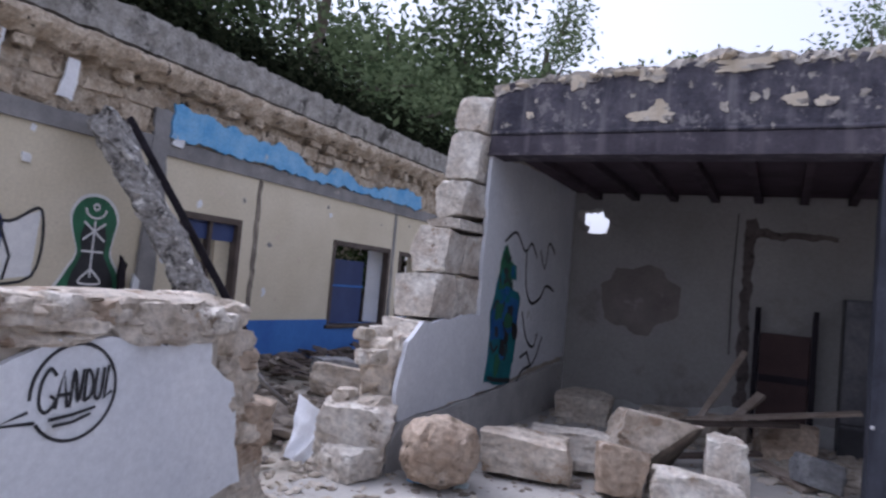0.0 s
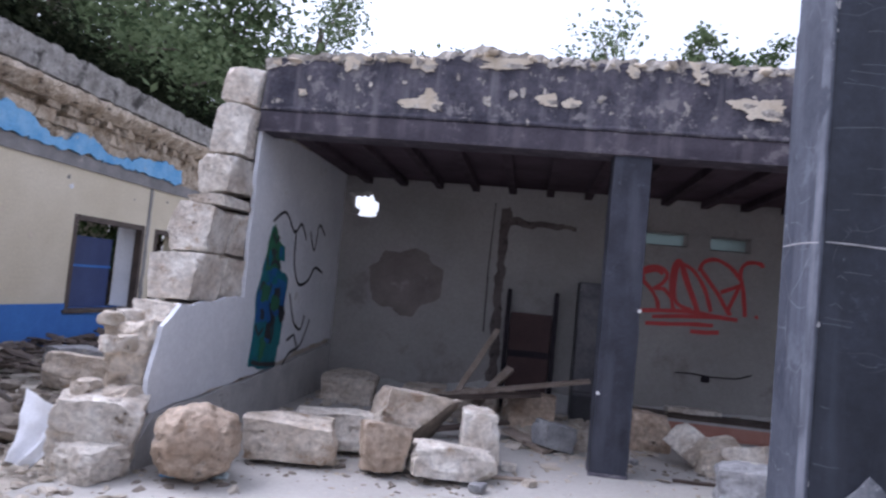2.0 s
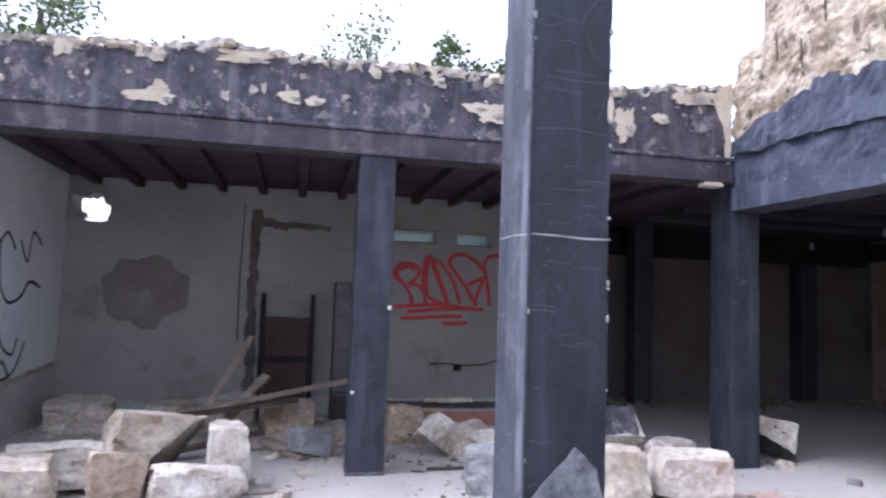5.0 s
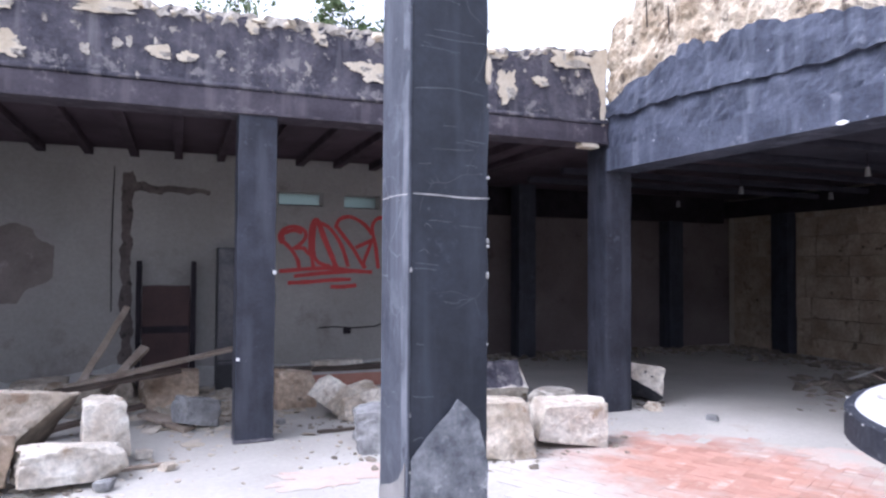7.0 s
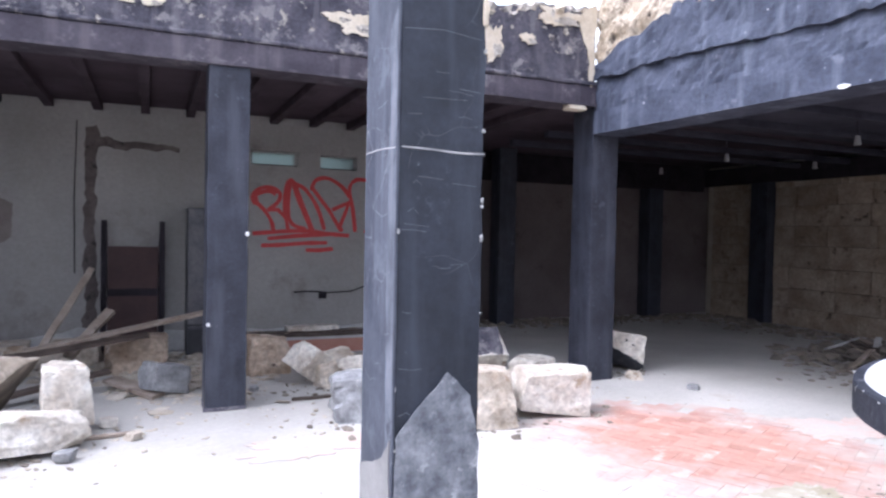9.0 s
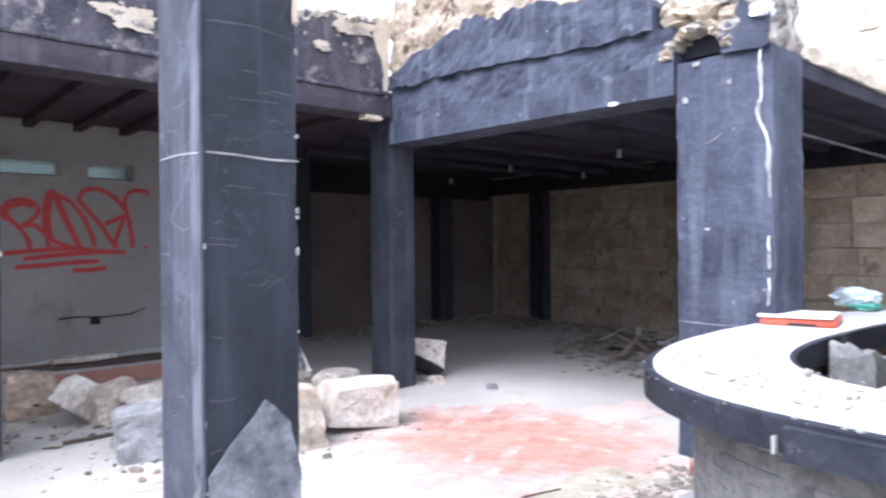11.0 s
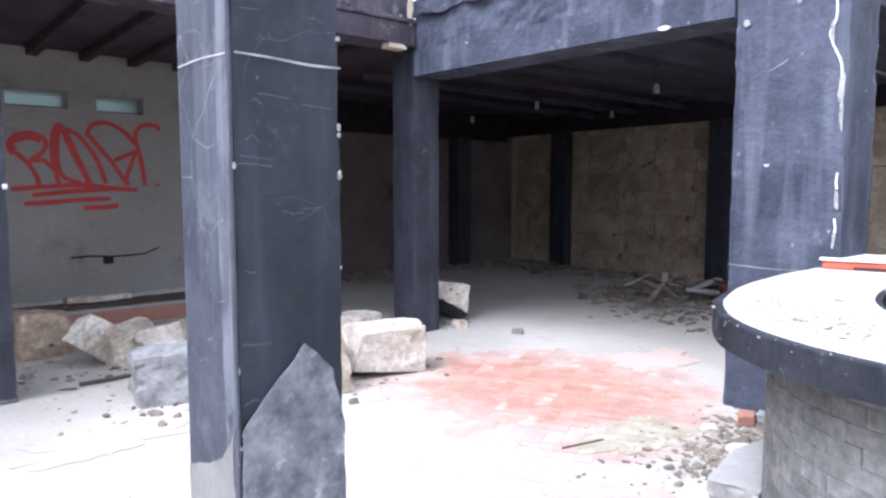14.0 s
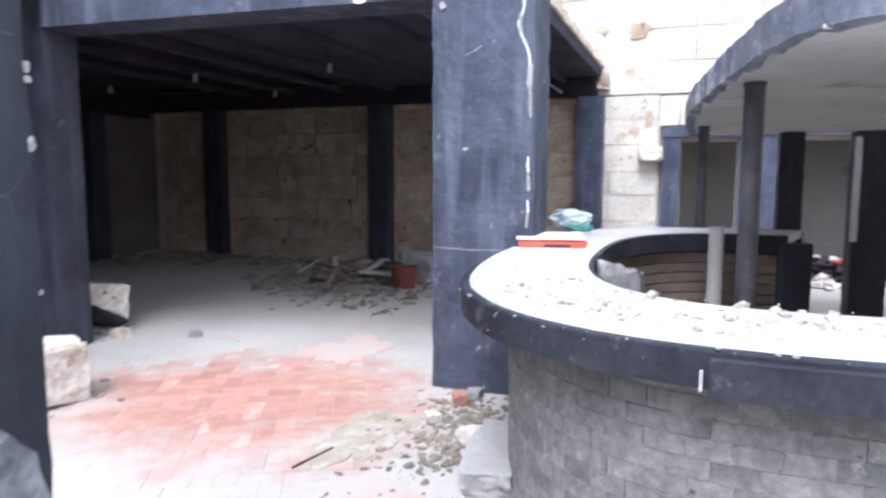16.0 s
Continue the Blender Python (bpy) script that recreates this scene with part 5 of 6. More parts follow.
for k, (x, y, w) in enumerate(((0.15, 5.42, 0.16), (0.32, 5.05, 0.14), (-0.05, 4.72, 0.18), (2.15, 5.4, 0.18), (4.02, 5.35, 0.13), (4.4, 2.35, 0.16), (3.95, 2.45, 0.15), (4.85, 5.55, 0.22), (5.1, 5.0, 0.14), (3.75, 2.15, 0.2), (0.95, 6.5, 0.2), (1.25, 6.2, 0.12), (3.9, 1.9, 0.13))):
    mesh_thing("loose_stone", rock(w * 0.75, w * 0.6, w * 0.35, 140 + k, 0.12, 4, 0.15), (ROCK_WHITE, LIMESTONE, ROCK_GREY)[k % 3], "small loose stone on the dusty floor", "stone", pose(x, y, 0, 0, 0, k * 37), group="loose stones", smooth=True)

# rubble on the portico floor and along its rear
scatter("rubble_portico", 900, lambda r: (r.uniform(-2.2, 1.2), 8.3 - abs(r.gauss(0, 0.75)), 0.0), (0.015, 0.10), RUBBLE, "broken plaster and stone on the portico floor", seed=31)
scatter("rubble_blocks", 600, lambda r: (r.gauss(-0.8, 0.9), r.gauss(5.3, 0.55), 0.0), (0.006, 0.035), RUBBLE, "stone chips round the fallen blocks", seed=32, flat=0.5)
scatter("block_crumbs", 420, lambda r: (lambda b: (b[0] + r.gauss(0, 0.24), b[1] - 0.10 + r.gauss(0, 0.16), 0.0))(r.choice(((-1.5, 4.8), (-0.78, 4.8), (-0.3, 4.9), (-0.1, 5.3), (1.9, 5.05), (2.7, 4.6), (3.34, 4.65), (1.7, 6.2), (4.97, 5.9), (-1.9, 4.1)))), (0.006, 0.045), DARK_RUBBLE, "broken crumbs lying at the foot of the fallen blocks", seed=47, flat=0.6)
scatter("rubble_middle", 380, lambda r: (r.uniform(1.2, 4.3), r.gauss(5.6, 0.7), 0.0), (0.005, 0.030), RUBBLE, "stone chips between the columns", seed=33, flat=0.5)
scatter("rubble_slabs", 260, lambda r: (r.gauss(0.75, 0.35), r.gauss(6.7, 0.4), 0.0), (0.03, 0.12), RUBBLE, "flat broken slabs beside a column", seed=34, flat=0.35)
scatter("rubble_bar", 460, lambda r: (r.gauss(3.95, 0.38), r.gauss(2.36, 0.17), 0.0), (0.004, 0.030), DARK_RUBBLE, "broken rubble at the foot of the bar", seed=35, flat=0.6)
scatter("dark_rubble_bar", 300, lambda r: (r.gauss(3.84, 0.26), r.gauss(2.24, 0.12), 0.0), (0.006, 0.045), DARK_RUBBLE, "dark wet rubble at the foot of the bar", seed=36)
scatter("rubble_east", 900, lambda r: (lambda x, y: (x, y, 0.22 * r.random() * math.exp(-((x - 8.6) / 0.6) ** 2 - ((y - 5.2) / 0.6) ** 2)))(r.gauss(8.5, 0.55), r.gauss(5.2, 0.5)), (0.015, 0.14), DARK_RUBBLE, "heap of dark broken boards and stone", seed=37, flat=0.4)
scatter("rubble_east_near", 160, lambda r: (r.gauss(7.2, 0.35), r.gauss(4.6, 0.4), 0.0), (0.015, 0.08), DARK_RUBBLE, "scattered dark debris on the east room floor", seed=38, flat=0.4)
scatter("rubble_east_wall", 600, lambda r: (10.0 - abs(r.gauss(0, 0.5)), r.uniform(2.6, 9.8), 0.0), (0.02, 0.11), DARK_RUBBLE, "debris along the foot of the east wall", seed=39)
scatter("rubble_rear_east", 500, lambda r: (r.uniform(4.0, 9.9), 9.9 - abs(r.gauss(0, 0.45)), 0.0), (0.02, 0.10), DARK_RUBBLE, "debris along the rear of the east room", seed=40)
scatter("floor_chips", 700, lambda r: (r.uniform(-2.2, 5.5), r.uniform(-1.0, 6.5), 0.0), (0.003, 0.011), RUBBLE, "tiny stone chips over the courtyard floor", seed=41, flat=0.5)
scatter("dark_chips", 160, lambda r: (r.uniform(-1.0, 5.5), r.uniform(1.0, 6.5), 0.0), (0.006, 0.02), DARK_RUBBLE, "tiny dark bits over the courtyard floor", seed=42, flat=0.4)
scatter("rubble_annex", 500, lambda r: (10.9 + abs(r.gauss(0, 0.5)), r.uniform(-2.2, 1.3), 0.0), (0.04, 0.16), RUBBLE, "rubble behind the low openings", seed=43)
scatter("rubble_opening", 420, lambda r: (lambda x, y: (x, y, 0.30 * r.random() * math.exp(-((x - 10.5) / 0.5) ** 2 - ((y + 0.45) / 0.45) ** 2)))(r.gauss(10.4, 0.35), r.gauss(-0.45, 0.35)), (0.03, 0.13), CRUMB, "heap of pale and dark rubble in a low opening", seed=45, flat=0.6)
scatter("dark_rubble_opening", 160, lambda r: (r.gauss(10.4, 0.25), r.gauss(-0.5, 0.25), 0.05 + 0.22 * r.random()), (0.04, 0.15), BURNT_WOOD, "charred scraps on the rubble of a low opening", seed=46, flat=0.5)
mesh_thing("red_rag", rock(0.12, 0.16, 0.10, 61, 0.3, 5, 0.5), mat("dull_red_cloth", (0.25, 0.03, 0.025), (0.35, 0.06, 0.05), 5.0, 40, 0.9, 0.3), "crumpled red rag on rubble", "rag", pose(10.22, -0.62, 0.18), smooth=True)
mesh_thing("red_bucket", rod([(0, 0, 0), (0, 0, 0.26)], 0.13, 16, taper=1.25), mat("faded_red_plastic", (0.13, 0.032, 0.024), (0.19, 0.05, 0.036), 4.0, 40, 0.6, 0.1), "dull red bucket in the dark room", "bucket", pose(8.0, 4.35, 0.0))
block(8.4, 4.3, 0.5, 0.4, 0.4, 20, 131, ROCK_GREY, "dark soot-stained lump in the east room")

rng = random.Random(83)
for k in range(14):
    x, y, a, s = rng.gauss(8.4, 0.4), rng.gauss(5.1, 0.4), rng.uniform(0, 3.14), rng.uniform(0.2, 0.45)
    plank("splintered_board", (x - s * math.cos(a), y - s * math.sin(a), 0.06 + 0.10 * rng.random()), (x + s * math.cos(a), y + s * math.sin(a), 0.10 + 0.16 * rng.random()), rng.uniform(0.05, 0.11), 0.02, (WOOD, DARK_FRAME, PLINTH)[k % 3], "splintered board on a debris heap", rng.uniform(-20, 20))
# ---- boards in the portico ----
plank("leaning_board", (-0.60, 7.25, 0.10), (-0.14, 7.95, 0.98), 0.065, 0.03, WOOD, "grey weathered board leaning on the rubble", 30)
plank("leaning_board", (-0.28, 7.2, 0.20), (0.05, 7.6, 0.58), 0.09, 0.04, WOOD, "short grey board propped on the rubble", 20)
plank("fallen_board", (-0.6, 7.0, 0.30), (0.90, 7.2, 0.58), 0.07, 0.03, WOOD, "long grey board lying across blocks", 15)
plank("fallen_board", (-0.75, 6.9, 0.26), (0.40, 7.1, 0.40), 0.11, 0.03, DARK_FRAME, "brown board lying across blocks", 10)
plank("fallen_board", (0.10, 6.6, 0.10), (0.48, 6.15, 0.03), 0.14, 0.03, WOOD, "short board flat on the floor", 5)
plank("fallen_board", (-0.9, 6.1, 0.04), (0.1, 6.55, 0.18), 0.09, 0.03, DARK_FRAME, "dark board behind the blocks", 5)
plank("floor_strip", (0.02, 5.12, 0.012), (0.36, 5.18, 0.012), 0.05, 0.018, WOOD, "thin wooden strip on the floor")
plank("floor_strip", (3.15, 2.83, 0.012), (3.42, 2.77, 0.012), 0.009, 0.007, DARK_FRAME, "dark stick on the tiles")
plank("floor_strip", (1.5, 5.75, 0.012), (2.0, 5.78, 0.012), 0.05, 0.02, DARK_FRAME, "dark strip on the floor")

# step with red face and slabs on it
step = thing("step", "low cement step with a faded red face and loose slabs", "step", (0, 0, 0))
part("body", rough_box(1.20, 3.45, 7.82, 8.42, 0.0, 0.20, 0.1, 0.006), PLINTH, step)
part("red_face", rough_box(1.20, 3.45, 7.80, 7.818, 0.02, 0.17, 0.1, 0.003), RED_STEP, step, "faded red painted face")
plank("fallen_board", (1.3, 8.0, 0.23), (3.3, 7.95, 0.24), 0.12, 0.03, DARK_FRAME, "dark board lying on the step")
plank("fallen_board", (1.25, 7.86, 0.22), (3.4, 7.84, 0.22), 0.08, 0.03, DARK_FRAME, "dark board along the step edge")
plank("fallen_board", (1.85, 7.95, 0.285), (2.45, 8.0, 0.285), 0.16, 0.05, ROCK_WHITE, "pale plaster slab lying on boards")
scatter("rubble_step", 200, lambda r: (r.uniform(1.25, 3.4), r.uniform(7.9, 8.4), 0.20), (0.015, 0.06), RUBBLE, "plaster bits on the step", seed=44)

# dark cupboard frame and metal box for a dark doorway against the rear wall
rack = thing("wooden_rack", "charred wooden rack with a dark maroon panel against the wall", "rack", (0.23, 8.3, 0))
for x in (-0.28, 0.30):
    part("post", rough_box(x - 0.03, x + 0.03, -0.05, 0.03, 0, 1.48, 0.08, 0.006), BURNT_WOOD, rack)
panel = part("panel", rough_box(-0.245, 0.265, -0.01, 0.02, 0.10, 1.20, 0.1, 0.004), mat("maroon_board", (0.035, 0.018, 0.018), (0.06, 0.032, 0.03), 3, 30, 0.8, 0.3), rack, "maroon board")
part("rail", rough_box(-0.245, 0.265, -0.03, -0.012, 0.66, 0.74, 0.08, 0.004), BURNT_WOOD, panel)
# added box that stands in for the dark doorway
locker = thing("doorway_box", "dark grey metal box added for a dark doorway behind a column", "locker", (0.98, 8.2, 0))
part("body", box(-0.20, 0.20, -0.12, 0.22, 0.0, 1.64, 0.01), mat("doorway_box_steel", (0.03, 0.03, 0.034), (0.065, 0.065, 0.07), 1.5, 30, 0.5, 0.2, metal=0.4), locker)
ldoor = part("door", box(-0.185, 0.185, -0.135, -0.122, 0.35, 1.62, 0.004), POLE, locker)
part("handle", box(0.12, 0.15, -0.155, -0.136, 0.9, 1.05, 0.004), STEEL, ldoor)
part("shelf", box(-0.18, 0.18, -0.15, -0.122, 0.30, 0.33, 0.003), POLE, locker)

# ---- hanging sockets in the east room ----
def socket(x, y):
    s = thing("lamp_socket", "pale lamp socket hanging from a short wire", "lamp", (x, y, 2.57), "hanging lamp sockets")
    part("wire", rod([(0, 0, 0.0), (0.01, 0, -0.14)], 0.006, 6), BURNT_WOOD, s)
    part("holder", rod([(0.01, 0, -0.14), (0.01, 0, -0.19), (0.012, 0, -0.23)], 0.022, 8, taper=1.5), GREY_BEAM, s)


for x, y in ((6.6, 4.545), (6.7, 6.245), (7.2, 7.945), (8.2, 6.245)):
    socket(x, y)
mesh_thing("ceiling_pipe", rod([(4.9, 2.9, 2.42), (6.6, 2.7, 2.36), (8.6, 2.62, 2.30)], 0.014, 8), STEEL, "thin grey pipe sagging below the ceiling", "pipe")

# ---- kerb stone at the foot of the bar ----
mesh_thing("kerb_stone", rock(0.60, 0.24, 0.15, 52, 0.08, 9, 0.3), PLINTH, "pale grey cement kerb at the foot of the bar", "kerb", pose(3.42, 1.96, -0.01, 0, 0, 8), smooth=True)
mesh_thing("red_brick_piece", rock(0.14, 0.1, 0.07, 53, 0.08, 4, 0.2), RED_STEP, "broken red brick piece", "brick", pose(4.28, 2.4, 0, 0, 0, 30), smooth=True)

# ---- west building beyond the broken wall ----
WX = -7.0
west = thing("wall_west_building", "long cream wall of the roofless building with a blue base", "wall", kind="structure")
openings = [(6.2, 7.36, 0.0, 2.08), (9.66, 11.62, 0.48, 2.02), (11.98, 13.2, 0.6, 2.0), (2.2, 3.2, 0.0, 2.1)]
part("cream_wall", holed_wall(-7.0, 18.0, 0.60, 2.74, [(a, b, max(c, 0.6), d) for a, b, c, d in openings], on_x(WX), -0.5), YELLOW, west)
part("blue_base", holed_wall(-7.0, 18.0, -0.05, 0.60, [(a, b, c, 0.6) if c > 0 else (a, b, -0.05, 0.6) for a, b, c, d in openings], on_x(WX + 0.012), -0.5), BLUE_BASE, west, "blue painted base")
part("tie_beam", wall_grid(-7.0, 18.0, lambda u: 2.74, wave([(-7, 2.95), (18, 2.95)], 4, 0.02), lambda u, v, w: Vector((WX + 0.04 + w, u, v)), 0.5, 0.12, 0.012, 4, 1), GREY_BEAM, west, "grey cement tie beam")
part("upper_wall", wall_grid(-7.0, 18.0, lambda u: 2.95, lambda u: 3.60, lambda u, v, w: Vector((WX - 0.04 + w, u, v)), 0.5, 0.06, 0.09, 4.5, 2), OLD_STONE, west, "bare old stonework")
for y in (5.72, 7.66, 11.72):
    part("wall_crack", prism(jagged([(y - 0.05, 0.6), (y + 0.05, 0.6), (y + 0.04, 2.74), (y - 0.04, 2.74)] if y > 6 else [(5.6, 0.3), (5.86, 0.3), (5.88, 3.3), (5.62, 3.3)], 0.08, 0.03, y), on_x(WX), 0.012 if y > 6 else 0.05), GREY_BEAM if y != 7.66 else DARK_RUBBLE, west)
for k, pts in enumerate(([(5.86, 2.96), (5.86, 3.40), (6.4, 3.38), (7.0, 3.34), (7.5, 3.30), (8.1, 3.34), (8.4, 3.24), (8.8, 3.08), (9.2, 3.12), (9.5, 3.27), (9.8, 3.27), (10.2, 3.08), (10.8, 3.10), (11.3, 3.22), (12.0, 3.28), (12.6, 3.22), (12.6, 2.96)],)):
    part("blue_patch", prism(jagged(pts, 0.03, 0.07, 20 + k), on_x(WX + 0.05), 0.035), BLUE_LIGHT, west, "flaking sky-blue plaster")
for k, (y, z, a, b) in enumerate(((4.42, 3.30, 0.12, 0.22), (3.60, 3.30, 0.1, 0.28), (6.0, 3.0, 0.12, 0.12))):
    part("white_patch", prism(jagged([(y - a, z - b), (y + a * 0.6, z - b), (y + a, z + b), (y, z + b)], 0.06, 0.03, k), on_x(WX + 0.05), 0.03), PLASTER, west, "leftover white plaster")
part("cornice", wall_grid(-7.0, 18.0, wave([(-7, 3.58), (18, 3.60)], 15, 0.06), wave([(-7, 3.86), (18, 3.86)], 5, 0.035), lambda u, v, w: Vector((WX + 0.10 + 0.16 * math.sin(min(1.0, max(0.0, (v - 3.60) / 0.28)) * 2.6) + w, u, v)), 0.7, 0.055, 0.06, 6, 3), OLD_STONE, west, "projecting worn cornice")
part("groove", wall_grid(-7.0, 18.0, lambda u: 3.84, lambda u: 3.93, lambda u, v, w: Vector((WX + 0.03 + w, u, v)), 0.5, 0.12, 0.02, 5, 8), PARAPET, west)
part("parapet", wall_grid(-7.0, 18.0, wave([(-7, 3.91), (18, 3.91)], 5, 0.03), wave([(-7, 4.42), (4, 4.36), (18, 4.28)], 6, 0.06), lambda u, v, w: Vector((WX + 0.16 + w, u, v)), 0.45, 0.08, 0.035, 3, 5), PARAPET, west, "grey weathered parapet")
rng = random.Random(77)
old_meshes = []
for k in range(5):
    bm = rock(0.10, 1.0, 1.0, 300 + k, 0.10, 5, 0.10)
    me = bpy.data.meshes.new("old_stone")
    bm.to_mesh(me)
    bm.free()
    me.materials.append(OLD_STONE)
    old_meshes.append(me)
for row, (z0, z1) in enumerate(((2.97, 3.26), (3.27, 3.46))):
    y = 2.0 + row * 0.17
    while y < 12.6:
        w = rng.uniform(0.22, 0.80)
        if rng.random() > 0.16:
            o = new("stone", old_meshes[rng.randrange(5)])
            o.parent = west
            o.location = (WX - 0.01 + rng.uniform(-0.03, 0.02), y + w / 2, z0 + rng.uniform(-0.02, 0.02))
            o.scale = (rng.uniform(0.4, 0.9), w - rng.uniform(0.0, 0.07), (z1 - z0) * rng.uniform(0.82, 1.06))
            o.rotation_euler = (rng.uniform(-0.05, 0.05), 0, 0)
        y += w
y = 2.2
while y < 12.8:
    w = rng.uniform(0.10, 0.30)
    if rng.random() > 0.25:
        o = part("broken_corbel", rock(rng.uniform(0.10, 0.22), w, rng.uniform(0.09, 0.16), 330 + int(y * 9), 0.14, 6, 0.15), OLD_STONE, west)
        o.location = (WX + 0.05, y, 3.46 + rng.uniform(-0.02, 0.02))
    y += w + rng.uniform(0.05, 0.28)

for k in range(26):
    u, v, a = rng.uniform(3.4, 12.5), rng.uniform(0.8, 2.68), rng.uniform(0.012, 0.05)
    if not any(y0 - 0.1 < u < y1 + 0.1 and z0 < v < z1 + 0.1 for y0, y1, z0, z1 in openings):
        part("chip", prism(flake(u, v, a, a * rng.uniform(0.6, 1.5), 80 + k * 1.3, 18), on_x(WX), 0.003), (PLASTER, PATCH, GREY_BEAM)[k % 3], west)

# painted shapes on the cream wall
pin = [(4.62, 0.90), (5.42, 0.90), (5.36, 1.15), (5.22, 1.38), (5.24, 1.6), (5.27, 1.82), (5.16, 2.0), (4.98, 2.06), (4.80, 2.0), (4.70, 1.82), (4.74, 1.6), (4.80, 1.38), (4.68, 1.15)]
smooth_pin = []
for i in range(len(pin)):
    a, b, c, d = (Vector(pin[(i + k) % len(pin)]) for k in (-1, 0, 1, 2))
    for t in (0, 0.25, 0.5, 0.75):
        smooth_pin.append(tuple(0.5 * (2 * b + (c - a) * t + (2 * a - 5 * b + 4 * c - d) * t * t + (3 * b - a - 3 * c + d) * t ** 3)))
part("painted_rim", prism([(4.98 + (u - 4.98) * 1.10, 0.90 + (v - 0.90) * 1.035) for u, v in smooth_pin], on_x(WX), 0.002), PAINT_WHITE, west, "white painted outline")
part("painted_pin", prism(smooth_pin, on_x(WX), 0.004), PAINT_GREEN, west, "dark green painted skittle shape")
part("painted_core", prism([(4.70, 0.90), (5.34, 0.90), (5.27, 1.16), (5.14, 1.38), (5.15, 1.6), (5.12, 1.72), (4.86, 1.72), (4.82, 1.6), (4.86, 1.38), (4.76, 1.16)], on_x(WX + 0.005), 0.004), PAINT_BLACK, west)
part("painted_lines", stroke([arc(4.98, 1.92, 0.13, 0.11, 180, 360, 10), arc(4.98, 1.94, 0.035, 0.035, 0, 360, 10), [(4.98, 1.78), (4.98, 1.5), (4.98, 1.12)], [(4.84, 1.76), (4.98, 1.66), (5.12, 1.55)], [(5.12, 1.76), (4.98, 1.66), (4.84, 1.55)], [(4.84, 1.42), (5.0, 1.42), (5.12, 1.42)], [(4.98, 1.22), (4.84, 1.06), (5.12, 1.06), (4.98, 1.22)]], on_x(WX + 0.011), 0.026), PAINT_WHITE, west, "white painted symbol lines")
part("painted_wing", prism([(3.6, 1.0), (4.30, 1.10), (4.34, 1.82), (4.0, 1.66), (3.6, 1.74)], on_x(WX), 0.004), PAINT_WHITE, west, "white and black painted angular shape")
part("painted_edge", stroke([[(3.6, 1.0), (4.30, 1.10), (4.34, 1.82), (4.0, 1.66), (3.6, 1.74)], [(4.0, 1.05), (4.05, 1.3), (3.9, 1.66)]], on_x(WX + 0.006), 0.035), PAINT_BLACK, west)
part("painted_side", prism(blob(3.75, 1.45, 0.22, 0.4, 3, 0.2), on_x(WX + 0.006), 0.004), BLUE_DARK, west)
part("fixing", rock(0.05, 0.10, 0.10, 9), PAINT_WHITE, west).location = (WX + 0.01, 4.1, 2.3)

def frame_in_wall(name, y0, y1, z0, z1, label, category, mullions=()):
    w = thing(name, label, category, kind="structure")
    x0, x1 = WX - 0.12, WX + 0.015
    part("jamb", box(x0, x1, y0, y0 + 0.09, z0, z1, 0.006), DARK_FRAME, w)
    part("jamb", box(x0, x1, y1 - 0.09, y1, z0, z1, 0.006), DARK_FRAME, w)
    part("head", box(x0, x1, y0 + 0.09, y1 - 0.09, z1 - 0.09, z1, 0.006), DARK_FRAME, w)
    for y in mullions:
        part("mullion", box(x0, x1 - 0.02, y - 0.03, y + 0.03, z0, z1 - 0.09, 0.004), DARK_FRAME, w)
    return w


d = frame_in_wall("door_1", 6.2, 7.36, 0.0, 2.08, "dark wooden double door frame with a blue transom", "door", (6.78,))
part("transom", box(WX - 0.10, WX - 0.06, 6.29, 7.27, 1.74, 1.99, 0.004), BLUE_DARK, d, "dark blue transom board")
dleaf = part("leaf", box(WX - 0.5, WX - 0.45, 6.29, 6.74, 0.0, 1.72, 0.004), BLUE_DARK, d)
part("rail", box(WX - 0.449, WX - 0.43, 6.29, 6.74, 0.8, 0.92, 0.004), DARK_FRAME, dleaf)
w3 = frame_in_wall("window_3", 9.66, 11.62, 0.48, 2.02, "large empty window frame with a blue board behind it", "window")
part("sill", rough_box(WX - 0.2, WX + 0.05, 9.6, 11.68, 0.44, 0.50, 0.1, 0.006), DARK_FRAME, w3)
board = part("board", box(WX - 0.34, WX - 0.30, 9.76, 11.16, 0.50, 1.70, 0.004), BLUE_DARK, w3, "dark blue board")
part("board_rail", box(WX - 0.30, WX - 0.28, 9.76, 11.16, 1.18, 1.22, 0.003), BLUE_BASE, board)
part("reveal", box(WX - 0.49, WX - 0.13, 11.56, 11.60, 0.50, 2.0, 0.004), PLASTER, w3, "white plastered reveal")
w4 = frame_in_wall("window_4", 11.98, 13.2, 0.6, 2.0, "dark empty window frame", "window")
mesh_thing("wall_beyond", box(-12.2, -12.0, -7, 18, -0.05, 3.0), YELLOW, "cream wall of a room behind the openings", "wall", kind="structure")

# collapsed concrete beam with its bar, leaning from the tie beam
fall = thing("fallen_beam", "broken concrete roof beam leaning from the wall top to the ground", "beam", (0, 0, 0))
A, B = Vector((-6.7, 4.72, 2.95)), Vector((-5.05, 5.75, 0.0))
bm = rough_box(0, (B - A).length, -0.21, 0.21, -0.14, 0.14, 0.045, 0.06, 6)
body = part("body", bm, ROOF_CONCRETE, fall, "crumbling concrete", False)
body.matrix_local = Matrix.Translation(A) @ (B - A).to_track_quat("X", "Z").to_matrix().to_4x4()
part("bar", rough_box(0, 2.9, -0.03, 0.03, -0.04, 0.04, 0.1, 0.004), BURNT_WOOD, fall, "black iron bar").matrix_local = Matrix.Translation(A + Vector((0.05, 0.30, 0.05))) @ (B - A).to_track_quat("X", "Z").to_matrix().to_4x4()
